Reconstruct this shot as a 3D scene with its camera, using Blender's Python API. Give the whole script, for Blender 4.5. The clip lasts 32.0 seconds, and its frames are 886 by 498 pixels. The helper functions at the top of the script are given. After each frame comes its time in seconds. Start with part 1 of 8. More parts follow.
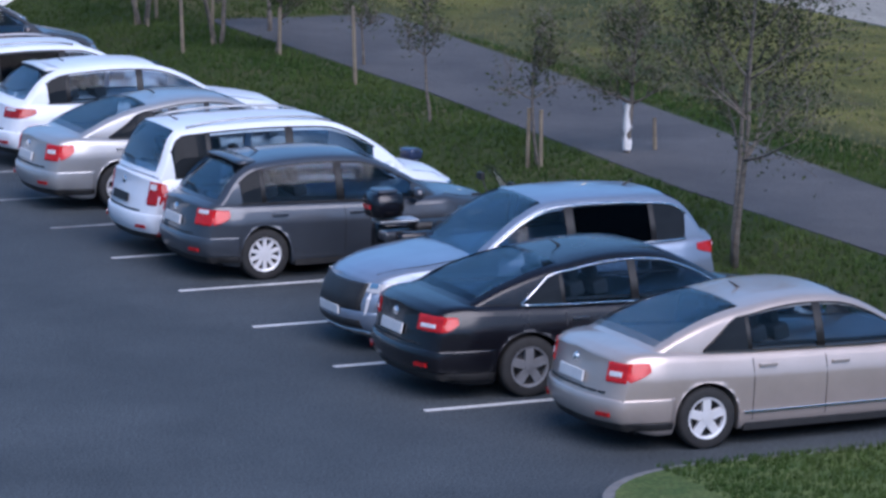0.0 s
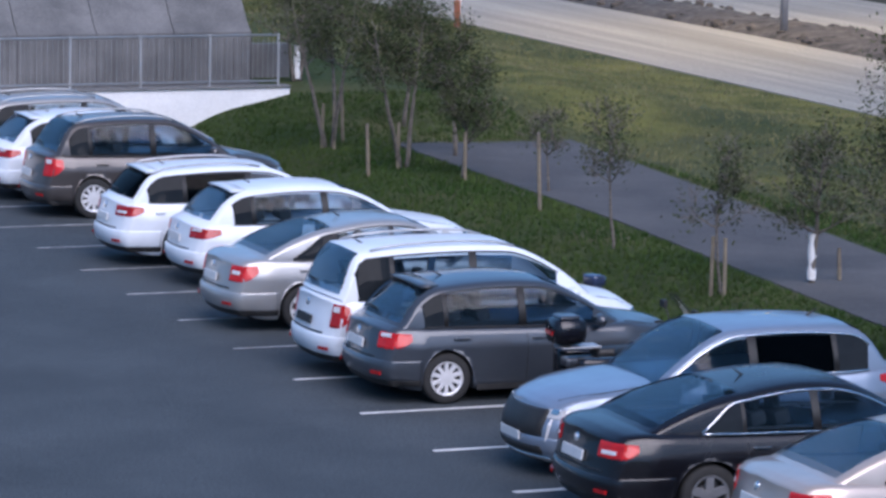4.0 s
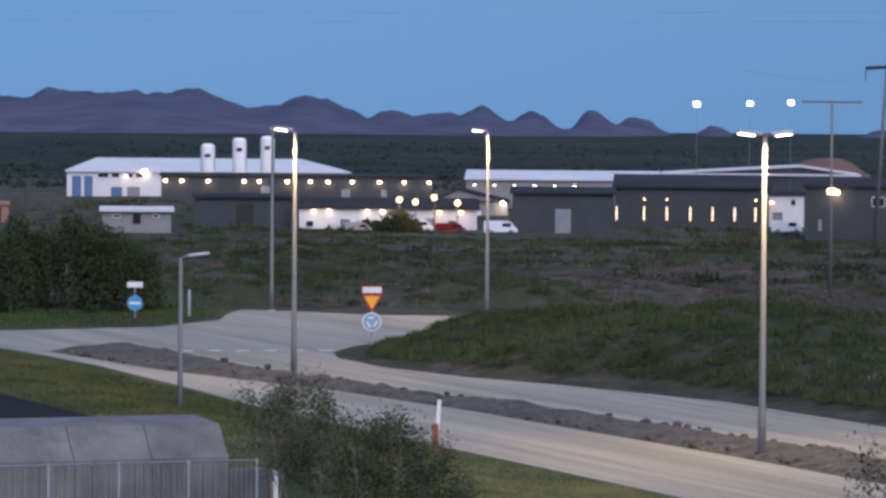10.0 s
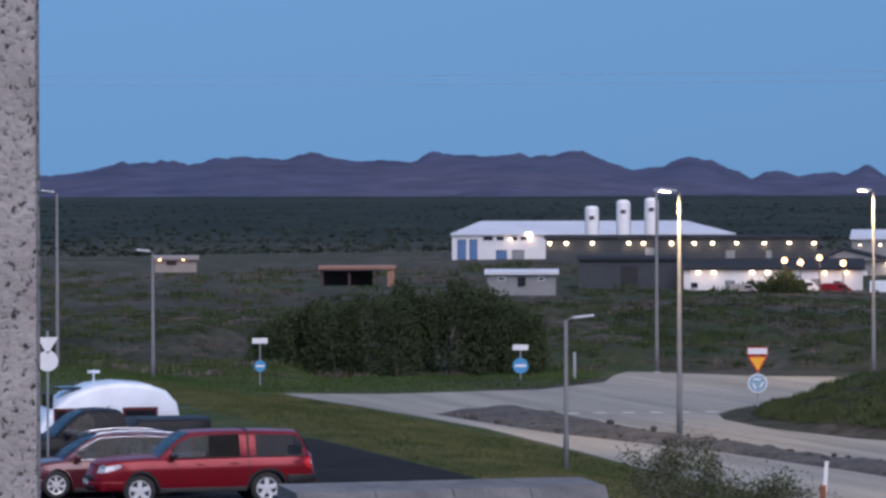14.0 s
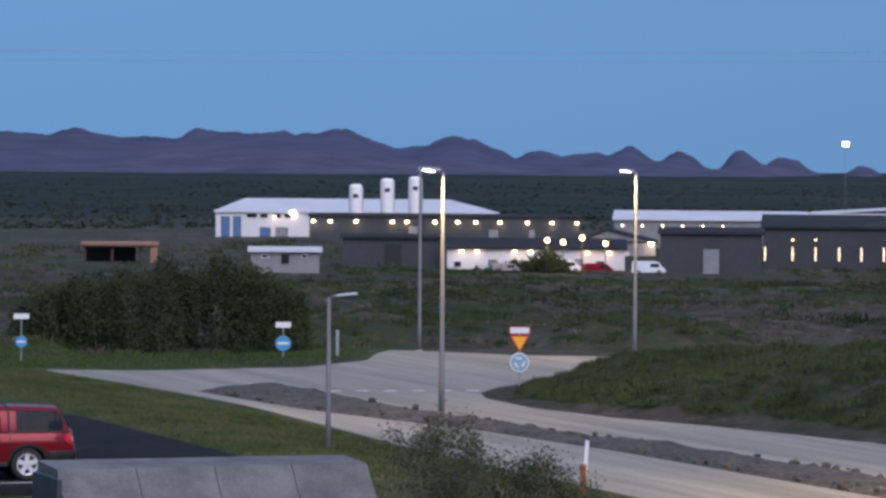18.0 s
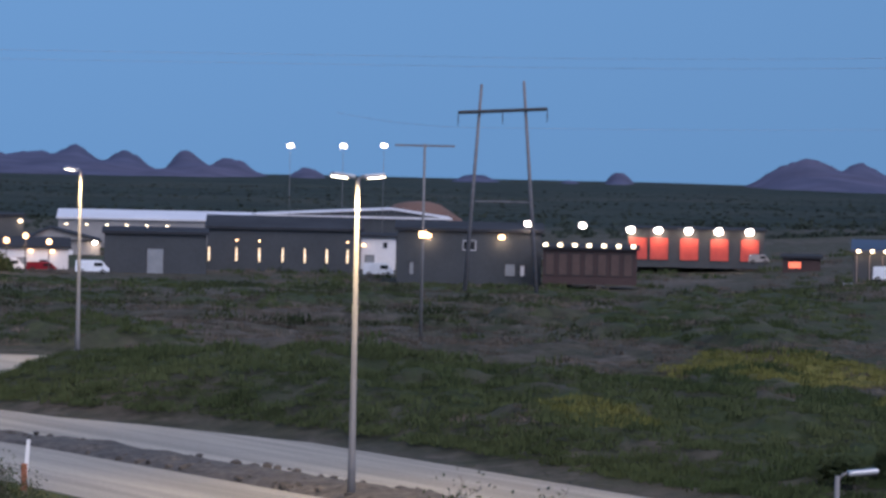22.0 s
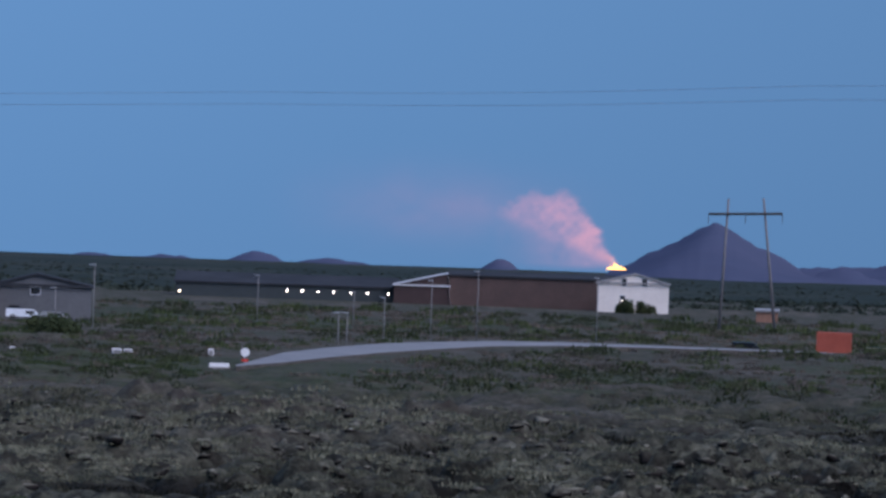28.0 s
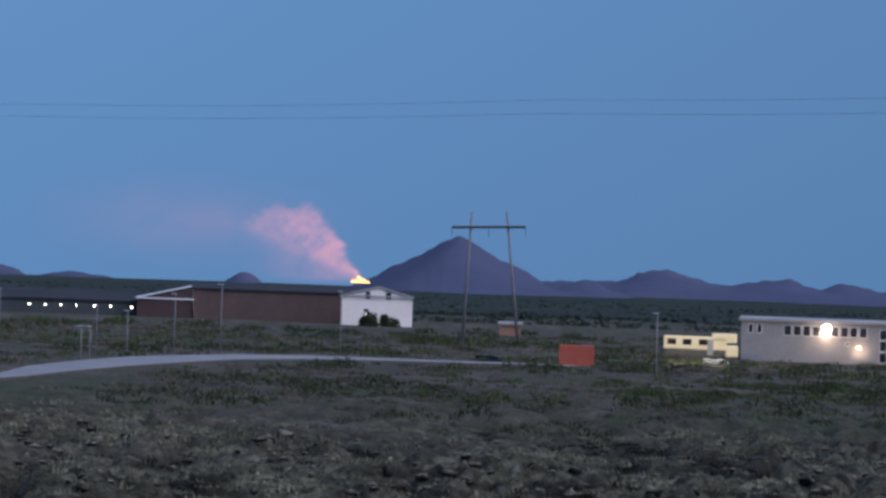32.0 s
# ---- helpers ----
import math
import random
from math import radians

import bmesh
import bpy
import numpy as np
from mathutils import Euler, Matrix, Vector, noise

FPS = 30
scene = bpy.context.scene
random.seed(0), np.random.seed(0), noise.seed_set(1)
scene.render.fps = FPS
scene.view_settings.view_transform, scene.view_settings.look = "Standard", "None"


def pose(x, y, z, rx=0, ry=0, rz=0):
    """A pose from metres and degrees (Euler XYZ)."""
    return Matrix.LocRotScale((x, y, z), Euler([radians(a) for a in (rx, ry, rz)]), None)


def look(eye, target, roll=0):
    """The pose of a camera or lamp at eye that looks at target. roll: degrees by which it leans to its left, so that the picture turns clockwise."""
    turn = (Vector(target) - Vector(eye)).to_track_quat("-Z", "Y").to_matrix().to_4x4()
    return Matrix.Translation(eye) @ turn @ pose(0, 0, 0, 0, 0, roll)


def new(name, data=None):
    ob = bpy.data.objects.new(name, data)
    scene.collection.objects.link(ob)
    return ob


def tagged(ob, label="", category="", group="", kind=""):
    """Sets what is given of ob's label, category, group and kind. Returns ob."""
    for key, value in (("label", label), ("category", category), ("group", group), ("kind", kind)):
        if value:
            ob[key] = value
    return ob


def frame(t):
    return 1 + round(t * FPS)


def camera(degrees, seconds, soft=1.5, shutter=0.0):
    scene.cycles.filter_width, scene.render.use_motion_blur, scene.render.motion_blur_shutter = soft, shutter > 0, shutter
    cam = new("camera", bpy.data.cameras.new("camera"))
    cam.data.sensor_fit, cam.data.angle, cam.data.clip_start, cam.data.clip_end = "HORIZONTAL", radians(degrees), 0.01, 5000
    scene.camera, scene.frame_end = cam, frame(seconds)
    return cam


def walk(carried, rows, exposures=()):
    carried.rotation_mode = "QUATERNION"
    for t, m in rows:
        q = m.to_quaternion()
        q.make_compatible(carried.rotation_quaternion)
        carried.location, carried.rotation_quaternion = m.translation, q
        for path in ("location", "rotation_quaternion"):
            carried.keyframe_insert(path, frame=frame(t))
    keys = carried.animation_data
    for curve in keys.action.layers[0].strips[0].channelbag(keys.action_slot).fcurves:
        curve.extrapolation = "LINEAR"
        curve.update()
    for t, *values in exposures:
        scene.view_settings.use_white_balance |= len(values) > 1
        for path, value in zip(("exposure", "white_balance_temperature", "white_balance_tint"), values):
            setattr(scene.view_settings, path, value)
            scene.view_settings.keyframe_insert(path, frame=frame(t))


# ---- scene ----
EYE = (0.0, 0.0, 8.6)
LENS = 13.2

cam = camera(LENS, 32.0, soft=2.9)


def aim(yaw, pitch, roll):
    return pose(*EYE, 90 + pitch, 0, -yaw) @ pose(0, 0, 0, 0, 0, roll)


# seconds, heading to the right of +y, tilt up, lean
TURNS = [
    (0, 1.989, -9.968, 0.526),
    (0.5, 1.471, -9.452, 0.849),
    (1, 1.136, -8.909, 1.094),
    (1.5, 1.063, -8.785, 1.024),
    (2, 0.860, -8.713, 1.077),
    (2.5, 0.585, -8.640, 1.125),
    (3, 0.195, -8.494, 1.072),
    (3.5, -0.329, -8.309, 1.065),
    (5.5, -1.687, -6.989, 0.841),
    (6, -1.801, -6.285, 0.875),
    (6.5, -1.762, -5.733, 0.791),
    (7, -1.687, -5.049, 0.858),
    (7.5, -1.450, -4.104, 0.778),
    (8, -1.174, -3.324, 0.783),
    (8.5, -1.033, -2.771, 0.740),
    (9, -0.929, -2.351, 0.633),
    (9.5, -0.784, -2.016, 0.494),
    (10, -0.562, -1.791, 0.483),
    (10.5, -0.916, -1.693, 0.484),
    (11, -1.801, -1.649, 0.345),
    (11.5, -2.724, -1.560, 0.392),
    (12, -3.734, -1.535, 0.096),
    (12.5, -4.546, -1.308, 0.029),
    (13, -5.087, -1.047, -0.095),
    (13.5, -5.612, -0.854, -0.108),
    (15.5, -7.925, -1.086, -0.264),
    (16, -6.197, -1.204, -0.173),
    (16.5, -4.443, -1.232, 0.064),
    (17, -3.605, -1.219, 0.285),
    (17.5, -3.266, -1.212, 0.371),
    (18, -2.779, -1.204, 0.446),
    (18.5, -2.138, -1.199, 0.489),
    (19, -1.544, -1.181, 0.538),
    (19.5, -0.755, -1.143, 0.688),
    (20, -0.071, -1.157, 0.750),
    (20.5, 0.648, -1.156, 0.812),
    (21, 1.732, -1.163, 0.907),
    (21.5, 2.790, -1.161, 0.952),
    (22, 5.526, -1.086, 1.257),
    (22.5, 8.572, -0.967, 2.128),
    (23, 10.614, -0.838, 3.157),
    (23.5, 11.633, -0.763, 3.489),
    (24, 13.214, -0.694, 3.435),
    (24.5, 15.166, -0.962, 3.142),
    (25, 16.909, -2.177, 2.939),
    (25.5, 19.383, -1.995, 2.578),
    (26, 21.847, -1.534, 2.176),
    (26.5, 23.954, -1.179, 2.082),
    (28.5, 26.796, 0.307, 1.949),
    (29, 26.946, 0.394, 1.836),
    (29.5, 27.561, 0.503, 1.855),
    (30, 28.577, 0.664, 1.986),
    (30.5, 29.407, 0.693, 1.943),
    (31, 29.999, 0.654, 2.022),
    (31.5, 30.333, 0.515, 1.987),
    (32, 30.455, 0.389, 2.036),
]
walk(cam, [(t, aim(a, b, c)) for t, a, b, c in TURNS], exposures=[(0, 0.32, 6000, 21), (3, 0.36, 6050, 21), (6, 0.32, 6400, 20), (7, 0.14, 6400, 20), (8, 0.26, 6450, 20), (9, 0.0, 6400, 22), (16, -0.1, 6400, 23), (23, -0.05, 6250, 24), (26, 0.0, 6100, 24), (29, -0.08, 6100, 23), (32, -0.07, 6100, 23)])

# ---- dusk sky, the sun just under the horizon behind the window ----
SUN_AZ = 160.0
world = bpy.data.worlds.new("world")
scene.world = world
world.use_nodes = True
wn, wl = world.node_tree.nodes, world.node_tree.links
sky = wn.new("ShaderNodeTexSky")
sky.sky_type = "NISHITA"
sky.sun_disc = False
sky.sun_elevation = radians(11.0)
sky.sun_rotation = radians(SUN_AZ)
sky.altitude = 50
sky.air_density = 0.45
sky.dust_density = 0.0
sky.ozone_density = 5.0
# a flatter gradient than at noon: the height above the horizon is compressed
way = wn.new("ShaderNodeTexCoord")
flat = wn.new("ShaderNodeMapping")
flat.inputs["Scale"].default_value = (1, 1, 0.13)
flat.inputs["Location"].default_value = (0, 0, 0.022)
wl.new(way.outputs["Generated"], flat.inputs["Vector"])
unit = wn.new("ShaderNodeVectorMath")
unit.operation = "NORMALIZE"
wl.new(flat.outputs[0], unit.inputs[0])
wl.new(unit.outputs[0], sky.inputs["Vector"])
# brighter and paler towards the zenith, as under thin high cloud after sunset
split, lift, tone = wn.new("ShaderNodeSeparateXYZ"), wn.new("ShaderNodeMapRange"), wn.new("ShaderNodeMix")
wl.new(way.outputs["Generated"], split.inputs[0])
wl.new(split.outputs["Z"], lift.inputs["Value"])
tone.data_type, tone.blend_type = "RGBA", "MIX"
tone.inputs["A"].default_value, tone.inputs["B"].default_value = (1, 1, 1, 1), (4.4, 3.35, 2.35, 1)
wl.new(lift.outputs[0], tone.inputs["Factor"])
both = wn.new("ShaderNodeVectorMath")
both.operation = "MULTIPLY"
wl.new(sky.outputs[0], both.inputs[0])
wl.new(tone.outputs["Result"], both.inputs[1])
wl.new(both.outputs[0], wn["Background"].inputs[0])
wn["Background"].inputs[1].default_value = 0.058
sun = new("sun", bpy.data.lights.new("sun", "SUN"))
sun.data.energy, sun.data.angle, sun.data.color = 2.9, radians(55), (0.97, 0.91, 0.89)
sun.matrix_world = look((0, 0, 50), (math.sin(radians(SUN_AZ - 180)) * 50, math.cos(radians(SUN_AZ - 180)) * 50, 0))


# ---- the plan: u along the row of bays towards the window, v from the bay ends towards the road ----
O2 = Vector((1.18, 39.11))
U2 = Vector((0.382, -0.924)).normalized()
V2 = Vector((0.924, 0.382)).normalized()
BAY = 2.44
HEAD = math.degrees(math.atan2(V2.y, V2.x))


def at_uv(u, v, z=0.0):
    p = O2 + U2 * u + V2 * v
    return Vector((p.x, p.y, z))


def polar(az, r, z=0.0):
    return Vector((r * math.sin(radians(az)), r * math.cos(radians(az)), z))


def up(r, el):
    """The height that is seen under the elevation el at the distance r."""
    return EYE[2] + r * math.tan(radians(el))


def smooth(a, b, x):
    t = np.clip((x - a) / (b - a), 0, 1)
    return t * t * (3 - 2 * t)


# ---- materials ----
def rgb(c):
    return (*c, 1.0) if len(c) == 3 else c


def mat(name, c1, c2=None, scale=3.0, fine=0.0, rough=0.7, metal=0.0, bump=0.0, bump_scale=60.0, coat=0.0, vary=0.0, rough2=None, glow=0.0, glow_color=None, spec=0.5, stretch=None):
    """A surface with variation at two scales, in metres."""
    m = bpy.data.materials.new(name)
    m.use_nodes = True
    n, l = m.node_tree.nodes, m.node_tree.links
    b = n["Principled BSDF"]
    b.inputs["Roughness"].default_value, b.inputs["Metallic"].default_value = rough, metal
    b.inputs["Coat Weight"].default_value = coat
    b.inputs["Coat Roughness"].default_value = 0.06
    b.inputs["Specular IOR Level"].default_value = spec
    b.inputs["Base Color"].default_value = rgb(c1)
    if glow:
        b.inputs["Emission Strength"].default_value = glow
        b.inputs["Emission Color"].default_value = rgb(glow_color or c1)
    pos = n.new("ShaderNodeTexCoord").outputs["Object"]
    if stretch:
        turn, squeeze = n.new("ShaderNodeMapping"), n.new("ShaderNodeMapping")
        turn.inputs["Rotation"].default_value = (0, 0, radians(stretch[0]))
        squeeze.inputs["Scale"].default_value = (stretch[1], 1, 1)
        l.new(pos, turn.inputs["Vector"])
        l.new(turn.outputs[0], squeeze.inputs["Vector"])
        streak = squeeze.outputs[0]
    if c2:
        t = n.new("ShaderNodeTexNoise")
        t.inputs["Scale"].default_value, t.inputs["Detail"].default_value, t.inputs["Roughness"].default_value = scale, 6, 0.65
        l.new(streak if stretch else pos, t.inputs["Vector"])
        r = n.new("ShaderNodeValToRGB")
        r.color_ramp.elements[0].position, r.color_ramp.elements[1].position = 0.35, 0.65
        r.color_ramp.elements[0].color, r.color_ramp.elements[1].color = rgb(c1), rgb(c2)
        l.new(t.outputs["Fac"], r.inputs["Fac"])
        out = r.outputs["Color"]
        if fine:
            t2 = n.new("ShaderNodeTexNoise")
            t2.inputs["Scale"].default_value, t2.inputs["Detail"].default_value = bump_scale, 3
            l.new(pos, t2.inputs["Vector"])
            h = n.new("ShaderNodeMapRange")
            h.inputs["From Min"].default_value, h.inputs["From Max"].default_value = 0.3, 0.7
            h.inputs["To Min"].default_value, h.inputs["To Max"].default_value = 1 - fine, 1 + fine
            l.new(t2.outputs["Fac"], h.inputs["Value"])
            x = n.new("ShaderNodeVectorMath")
            x.operation = "SCALE"
            l.new(out, x.inputs[0])
            l.new(h.outputs[0], x.inputs["Scale"])
            out = x.outputs[0]
        if vary:
            o = n.new("ShaderNodeObjectInfo")
            h = n.new("ShaderNodeMapRange")
            h.inputs["To Min"].default_value, h.inputs["To Max"].default_value = 1 - vary, 1 + vary
            l.new(o.outputs["Random"], h.inputs["Value"])
            x = n.new("ShaderNodeVectorMath")
            x.operation = "SCALE"
            l.new(out, x.inputs[0])
            l.new(h.outputs[0], x.inputs["Scale"])
            out = x.outputs[0]
        l.new(out, b.inputs["Base Color"])
        if rough2 is not None:
            h = n.new("ShaderNodeMapRange")
            h.inputs["To Min"].default_value, h.inputs["To Max"].default_value = rough, rough2
            l.new(t.outputs["Fac"], h.inputs["Value"])
            l.new(h.outputs[0], b.inputs["Roughness"])
    if bump:
        t = n.new("ShaderNodeTexNoise")
        t.inputs["Scale"].default_value, t.inputs["Detail"].default_value = bump_scale, 4
        l.new(pos, t.inputs["Vector"])
        q = n.new("ShaderNodeBump")
        q.inputs["Strength"].default_value, q.inputs["Distance"].default_value = bump, 0.02
        l.new(t.outputs["Fac"], q.inputs["Height"])
        l.new(q.outputs[0], b.inputs["Normal"])
    return m


def paint(name, c, metal=0.0, rough=0.3, coat=0.8):
    d = tuple(x * 0.88 for x in c)
    return mat(name, c, d, scale=1.7, rough=rough, rough2=rough + 0.12, metal=metal, coat=coat, bump=0.02, bump_scale=9)


def lamp_mat(name, color, strength):
    return mat(name, color, rough=0.4, glow=strength, glow_color=color)


M = {}
M["asphalt"] = mat("asphalt", (0.036, 0.045, 0.052), (0.059, 0.071, 0.080), scale=0.35, fine=0.85, rough=0.85, bump=0.5, bump_scale=38)
M["asphalt_dark"] = mat("new_dark_asphalt", (0.018, 0.020, 0.023), (0.030, 0.032, 0.034), spec=0.04, scale=0.3, fine=0.5, rough=1.0, bump=0.5, bump_scale=30)
M["path"] = mat("path_asphalt", (0.060, 0.058, 0.060), (0.098, 0.093, 0.092), scale=0.5, fine=0.4, rough=0.9, bump=0.5, bump_scale=30)
M["road"] = mat("dusty_road", (0.20, 0.188, 0.158), (0.34, 0.315, 0.262), scale=1.1, stretch=(67.5, 0.035), fine=0.25, rough=0.85, bump=0.4, bump_scale=14)
M["rubble"] = mat("rubble", (0.042, 0.038, 0.034), (0.095, 0.084, 0.072), scale=1.2, fine=0.5, rough=0.95, bump=0.9, bump_scale=6)
M["kerb"] = mat("kerb_concrete", (0.13, 0.13, 0.13), (0.20, 0.195, 0.19), scale=4, fine=0.2, rough=0.85, bump=0.3, vary=0.1)
M["line"] = mat("line_paint", (0.55, 0.55, 0.54), (0.72, 0.72, 0.71), scale=6, fine=0.2, rough=0.7)
M["line_worn"] = mat("worn_line_paint", (0.16, 0.165, 0.17), (0.40, 0.40, 0.40), scale=3.5, fine=0.3, rough=0.75)
M["white_wall"] = mat("white_render", (0.78, 0.78, 0.78), (0.86, 0.86, 0.86), scale=0.8, fine=0.06, rough=0.85, bump=0.2, bump_scale=30)
M["concrete"] = mat("grey_concrete", (0.098, 0.10, 0.102), (0.175, 0.174, 0.174), scale=1.1, fine=0.15, rough=0.9, bump=0.35, bump_scale=25, vary=0.12)
M["galv"] = mat("galvanised_steel", (0.42, 0.43, 0.44), (0.55, 0.56, 0.57), scale=3, rough=0.45, metal=0.7)
M["pole"] = mat("pole_steel", (0.145, 0.145, 0.15), (0.19, 0.19, 0.19), scale=2, rough=0.6, metal=0.1)
M["dark_steel"] = mat("dark_steel", (0.06, 0.06, 0.065), (0.09, 0.09, 0.09), scale=3, rough=0.5, metal=0.5)
# pale sky blue in the base colour makes the thin cables look faint
M["cable"] = mat("pale_blue_cable", (0.24, 0.30, 0.38), (0.30, 0.36, 0.44), scale=0.5, rough=0.6)
M["wood"] = mat("weathered_pole_wood", (0.12, 0.122, 0.135), (0.18, 0.178, 0.19), scale=2, fine=0.2, rough=0.9)
M["stake"] = mat("stake_wood", (0.17, 0.14, 0.10), (0.26, 0.215, 0.155), scale=5, fine=0.2, rough=0.9)
M["bark"] = mat("bark", (0.10, 0.085, 0.07), (0.19, 0.165, 0.14), scale=9, fine=0.3, rough=0.95, bump=0.6, bump_scale=40)
M["leaf"] = mat("willow_leaf", (0.034, 0.050, 0.020), (0.080, 0.096, 0.042), scale=1.5, rough=0.75, vary=0.15, spec=0.12)
M["leaf_dark"] = mat("bush_leaf", (0.022, 0.034, 0.014), (0.046, 0.060, 0.027), scale=0.5, rough=0.8, spec=0.12)
M["wrap"] = mat("trunk_wrap", (0.70, 0.69, 0.67), (0.82, 0.81, 0.80), scale=8, rough=0.8, bump=0.4, bump_scale=40)
M["blade"] = mat("grass_blade", (0.026, 0.062, 0.014), (0.070, 0.104, 0.030), scale=0.4, fine=0.3, bump_scale=8, rough=0.85, spec=0.12)
M["blade_mixed"] = mat("mixed_grass_blade", (0.050, 0.072, 0.024), (0.130, 0.128, 0.056), scale=0.3, fine=0.3, bump_scale=8, rough=0.9, spec=0.12)
M["turf"] = mat("mown_turf", (0.050, 0.088, 0.026), (0.115, 0.145, 0.050), scale=2.2, fine=0.35, rough=0.95, bump=0.8, bump_scale=22, spec=0.2)
M["blade_dry"] = mat("dry_grass_blade", (0.13, 0.140, 0.060), (0.25, 0.228, 0.120), scale=0.35, fine=0.3, bump_scale=8, rough=0.9, spec=0.12)
M["rubber"] = mat("tyre_rubber", (0.016, 0.016, 0.017), (0.028, 0.028, 0.028), scale=8, rough=0.8)
M["trim"] = mat("black_trim", (0.014, 0.014, 0.015), (0.024, 0.024, 0.024), scale=6, rough=0.55)
M["alloy"] = mat("alloy", (0.68, 0.68, 0.69), (0.78, 0.78, 0.79), scale=6, rough=0.35, metal=0.25)
M["alloy_grey"] = mat("grey_alloy", (0.22, 0.225, 0.24), (0.30, 0.305, 0.32), scale=6, rough=0.35, metal=0.4)
M["chrome"] = mat("chrome_strip", (0.75, 0.76, 0.78), rough=0.15, metal=1.0)
M["glass"] = mat("car_glass", (0.012, 0.015, 0.018), (0.020, 0.024, 0.028), scale=1.3, rough=0.05, spec=0.08)


def see_through(name, tint, ior):
    m = bpy.data.materials.new(name)
    m.use_nodes = True
    n, l = m.node_tree.nodes, m.node_tree.links
    n.remove(n["Principled BSDF"])
    a, b, x, f = n.new("ShaderNodeBsdfTransparent"), n.new("ShaderNodeBsdfGlossy"), n.new("ShaderNodeMixShader"), n.new("ShaderNodeFresnel")
    a.inputs[0].default_value, b.inputs["Roughness"].default_value, f.inputs["IOR"].default_value = rgb(tint), 0.03, ior
    k = n.new("ShaderNodeMath")
    k.operation = "MULTIPLY"
    k.inputs[1].default_value = 0.4
    l.new(f.outputs[0], k.inputs[0])
    l.new(k.outputs[0], x.inputs[0])
    l.new(a.outputs[0], x.inputs[1])
    l.new(b.outputs[0], x.inputs[2])
    l.new(x.outputs[0], n["Material Output"].inputs[0])
    return m


M["pane"] = see_through("car_pane", (0.66, 0.73, 0.78), 1.45)
M["pane_dark"] = see_through("tinted_pane", (0.10, 0.115, 0.13), 1.25)
M["lens_red"] = mat("red_lens", (0.34, 0.008, 0.010), (0.46, 0.015, 0.016), scale=9, rough=0.2, coat=0.25)
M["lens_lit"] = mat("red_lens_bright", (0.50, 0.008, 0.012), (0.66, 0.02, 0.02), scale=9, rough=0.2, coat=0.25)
M["lens_clear"] = mat("clear_lens", (0.62, 0.64, 0.67), (0.75, 0.76, 0.78), scale=12, rough=0.12, coat=1.0)
M["lamp_glass"] = mat("head_lamp_glass", (0.42, 0.43, 0.45), (0.60, 0.61, 0.63), scale=16, rough=0.1, coat=1.0)
M["lens_orange"] = mat("amber_lens", (0.7, 0.25, 0.03), rough=0.2, coat=1.0)
M["plate"] = mat("plate_white", (0.62, 0.63, 0.64), (0.70, 0.70, 0.70), scale=9, rough=0.4)
M["seat"] = mat("seat_cloth", (0.045, 0.045, 0.047), (0.08, 0.08, 0.08), scale=9, rough=0.9)
M["silver"] = paint("silver_paint", (0.43, 0.43, 0.43), 0.55, 0.32)
M["beige"] = paint("champagne_paint", (0.52, 0.445, 0.40), 0.5, 0.32)
M["black"] = paint("black_paint", (0.006, 0.006, 0.009), 0.0, 0.2, 0.25)
M["matt_black"] = mat("matt_black_paint", (0.012, 0.012, 0.014), (0.018, 0.018, 0.020), scale=2, rough=0.55, spec=0.25)
M["grey"] = paint("anthracite_paint", (0.062, 0.073, 0.090), 0.4, 0.3)
M["brown"] = paint("brown_grey_paint", (0.085, 0.075, 0.072), 0.4, 0.3)
M["white"] = paint("white_paint", (0.80, 0.85, 0.91), 0.0, 0.3, 0.4)
M["bluegrey"] = paint("blue_grey_paint", (0.26, 0.32, 0.41), 0.5, 0.3)
M["red"] = paint("red_paint", (0.23, 0.005, 0.014), 0.3, 0.3, 0.12)
M["dark_red"] = paint("dark_red_paint", (0.11, 0.015, 0.022), 0.2, 0.3)


# ---- mesh helpers ----
def mesh_of(name, verts, faces, material=None, smooth_shade=False):
    me = bpy.data.meshes.new(name)
    me.from_pydata([tuple(v) for v in verts], [], faces)
    if material:
        me.materials.append(material)
    if smooth_shade:
        me.polygons.foreach_set("use_smooth", [True] * len(me.polygons))
    me.update()
    return me


def put(name, me, parent=None, m=None, label=""):
    ob = new(name, me)
    if parent:
        ob.parent = parent
    if m is not None:
        ob.matrix_basis = m
    if label:
        ob["label"] = label
    return ob


def bm_mesh(name, bm, material, smooth_shade=False):
    me = bpy.data.meshes.new(name)
    bmesh.ops.recalc_face_normals(bm, faces=bm.faces[:])
    bm.to_mesh(me)
    bm.free()
    if material:
        me.materials.append(material)
    if smooth_shade:
        me.polygons.foreach_set("use_smooth", [True] * len(me.polygons))
    return me


def part(name, bm, material, parent=None, label="", m=None, smooth_shade=False):
    return put(name, bm_mesh(name, bm, material, smooth_shade), parent, m, label)


def add_box(bm, x0, x1, y0, y1, z0, z1, m=None, bevel=0.0):
    q = bmesh.ops.create_cube(bm, size=1.0)["verts"]
    for v in q:
        v.co = Vector(((x0 + x1) / 2 + v.co.x * (x1 - x0), (y0 + y1) / 2 + v.co.y * (y1 - y0), (z0 + z1) / 2 + v.co.z * (z1 - z0)))
    if bevel:
        es = list({e for v in q for e in v.link_edges})
        r = bmesh.ops.bevel(bm, geom=es, offset=bevel, segments=2, profile=0.6, affect="EDGES")
        q = list({v for f in r["faces"] for v in f.verts} | {v for v in q if v.is_valid})
    if m is not None:
        bmesh.ops.transform(bm, matrix=m, verts=q)
    return q


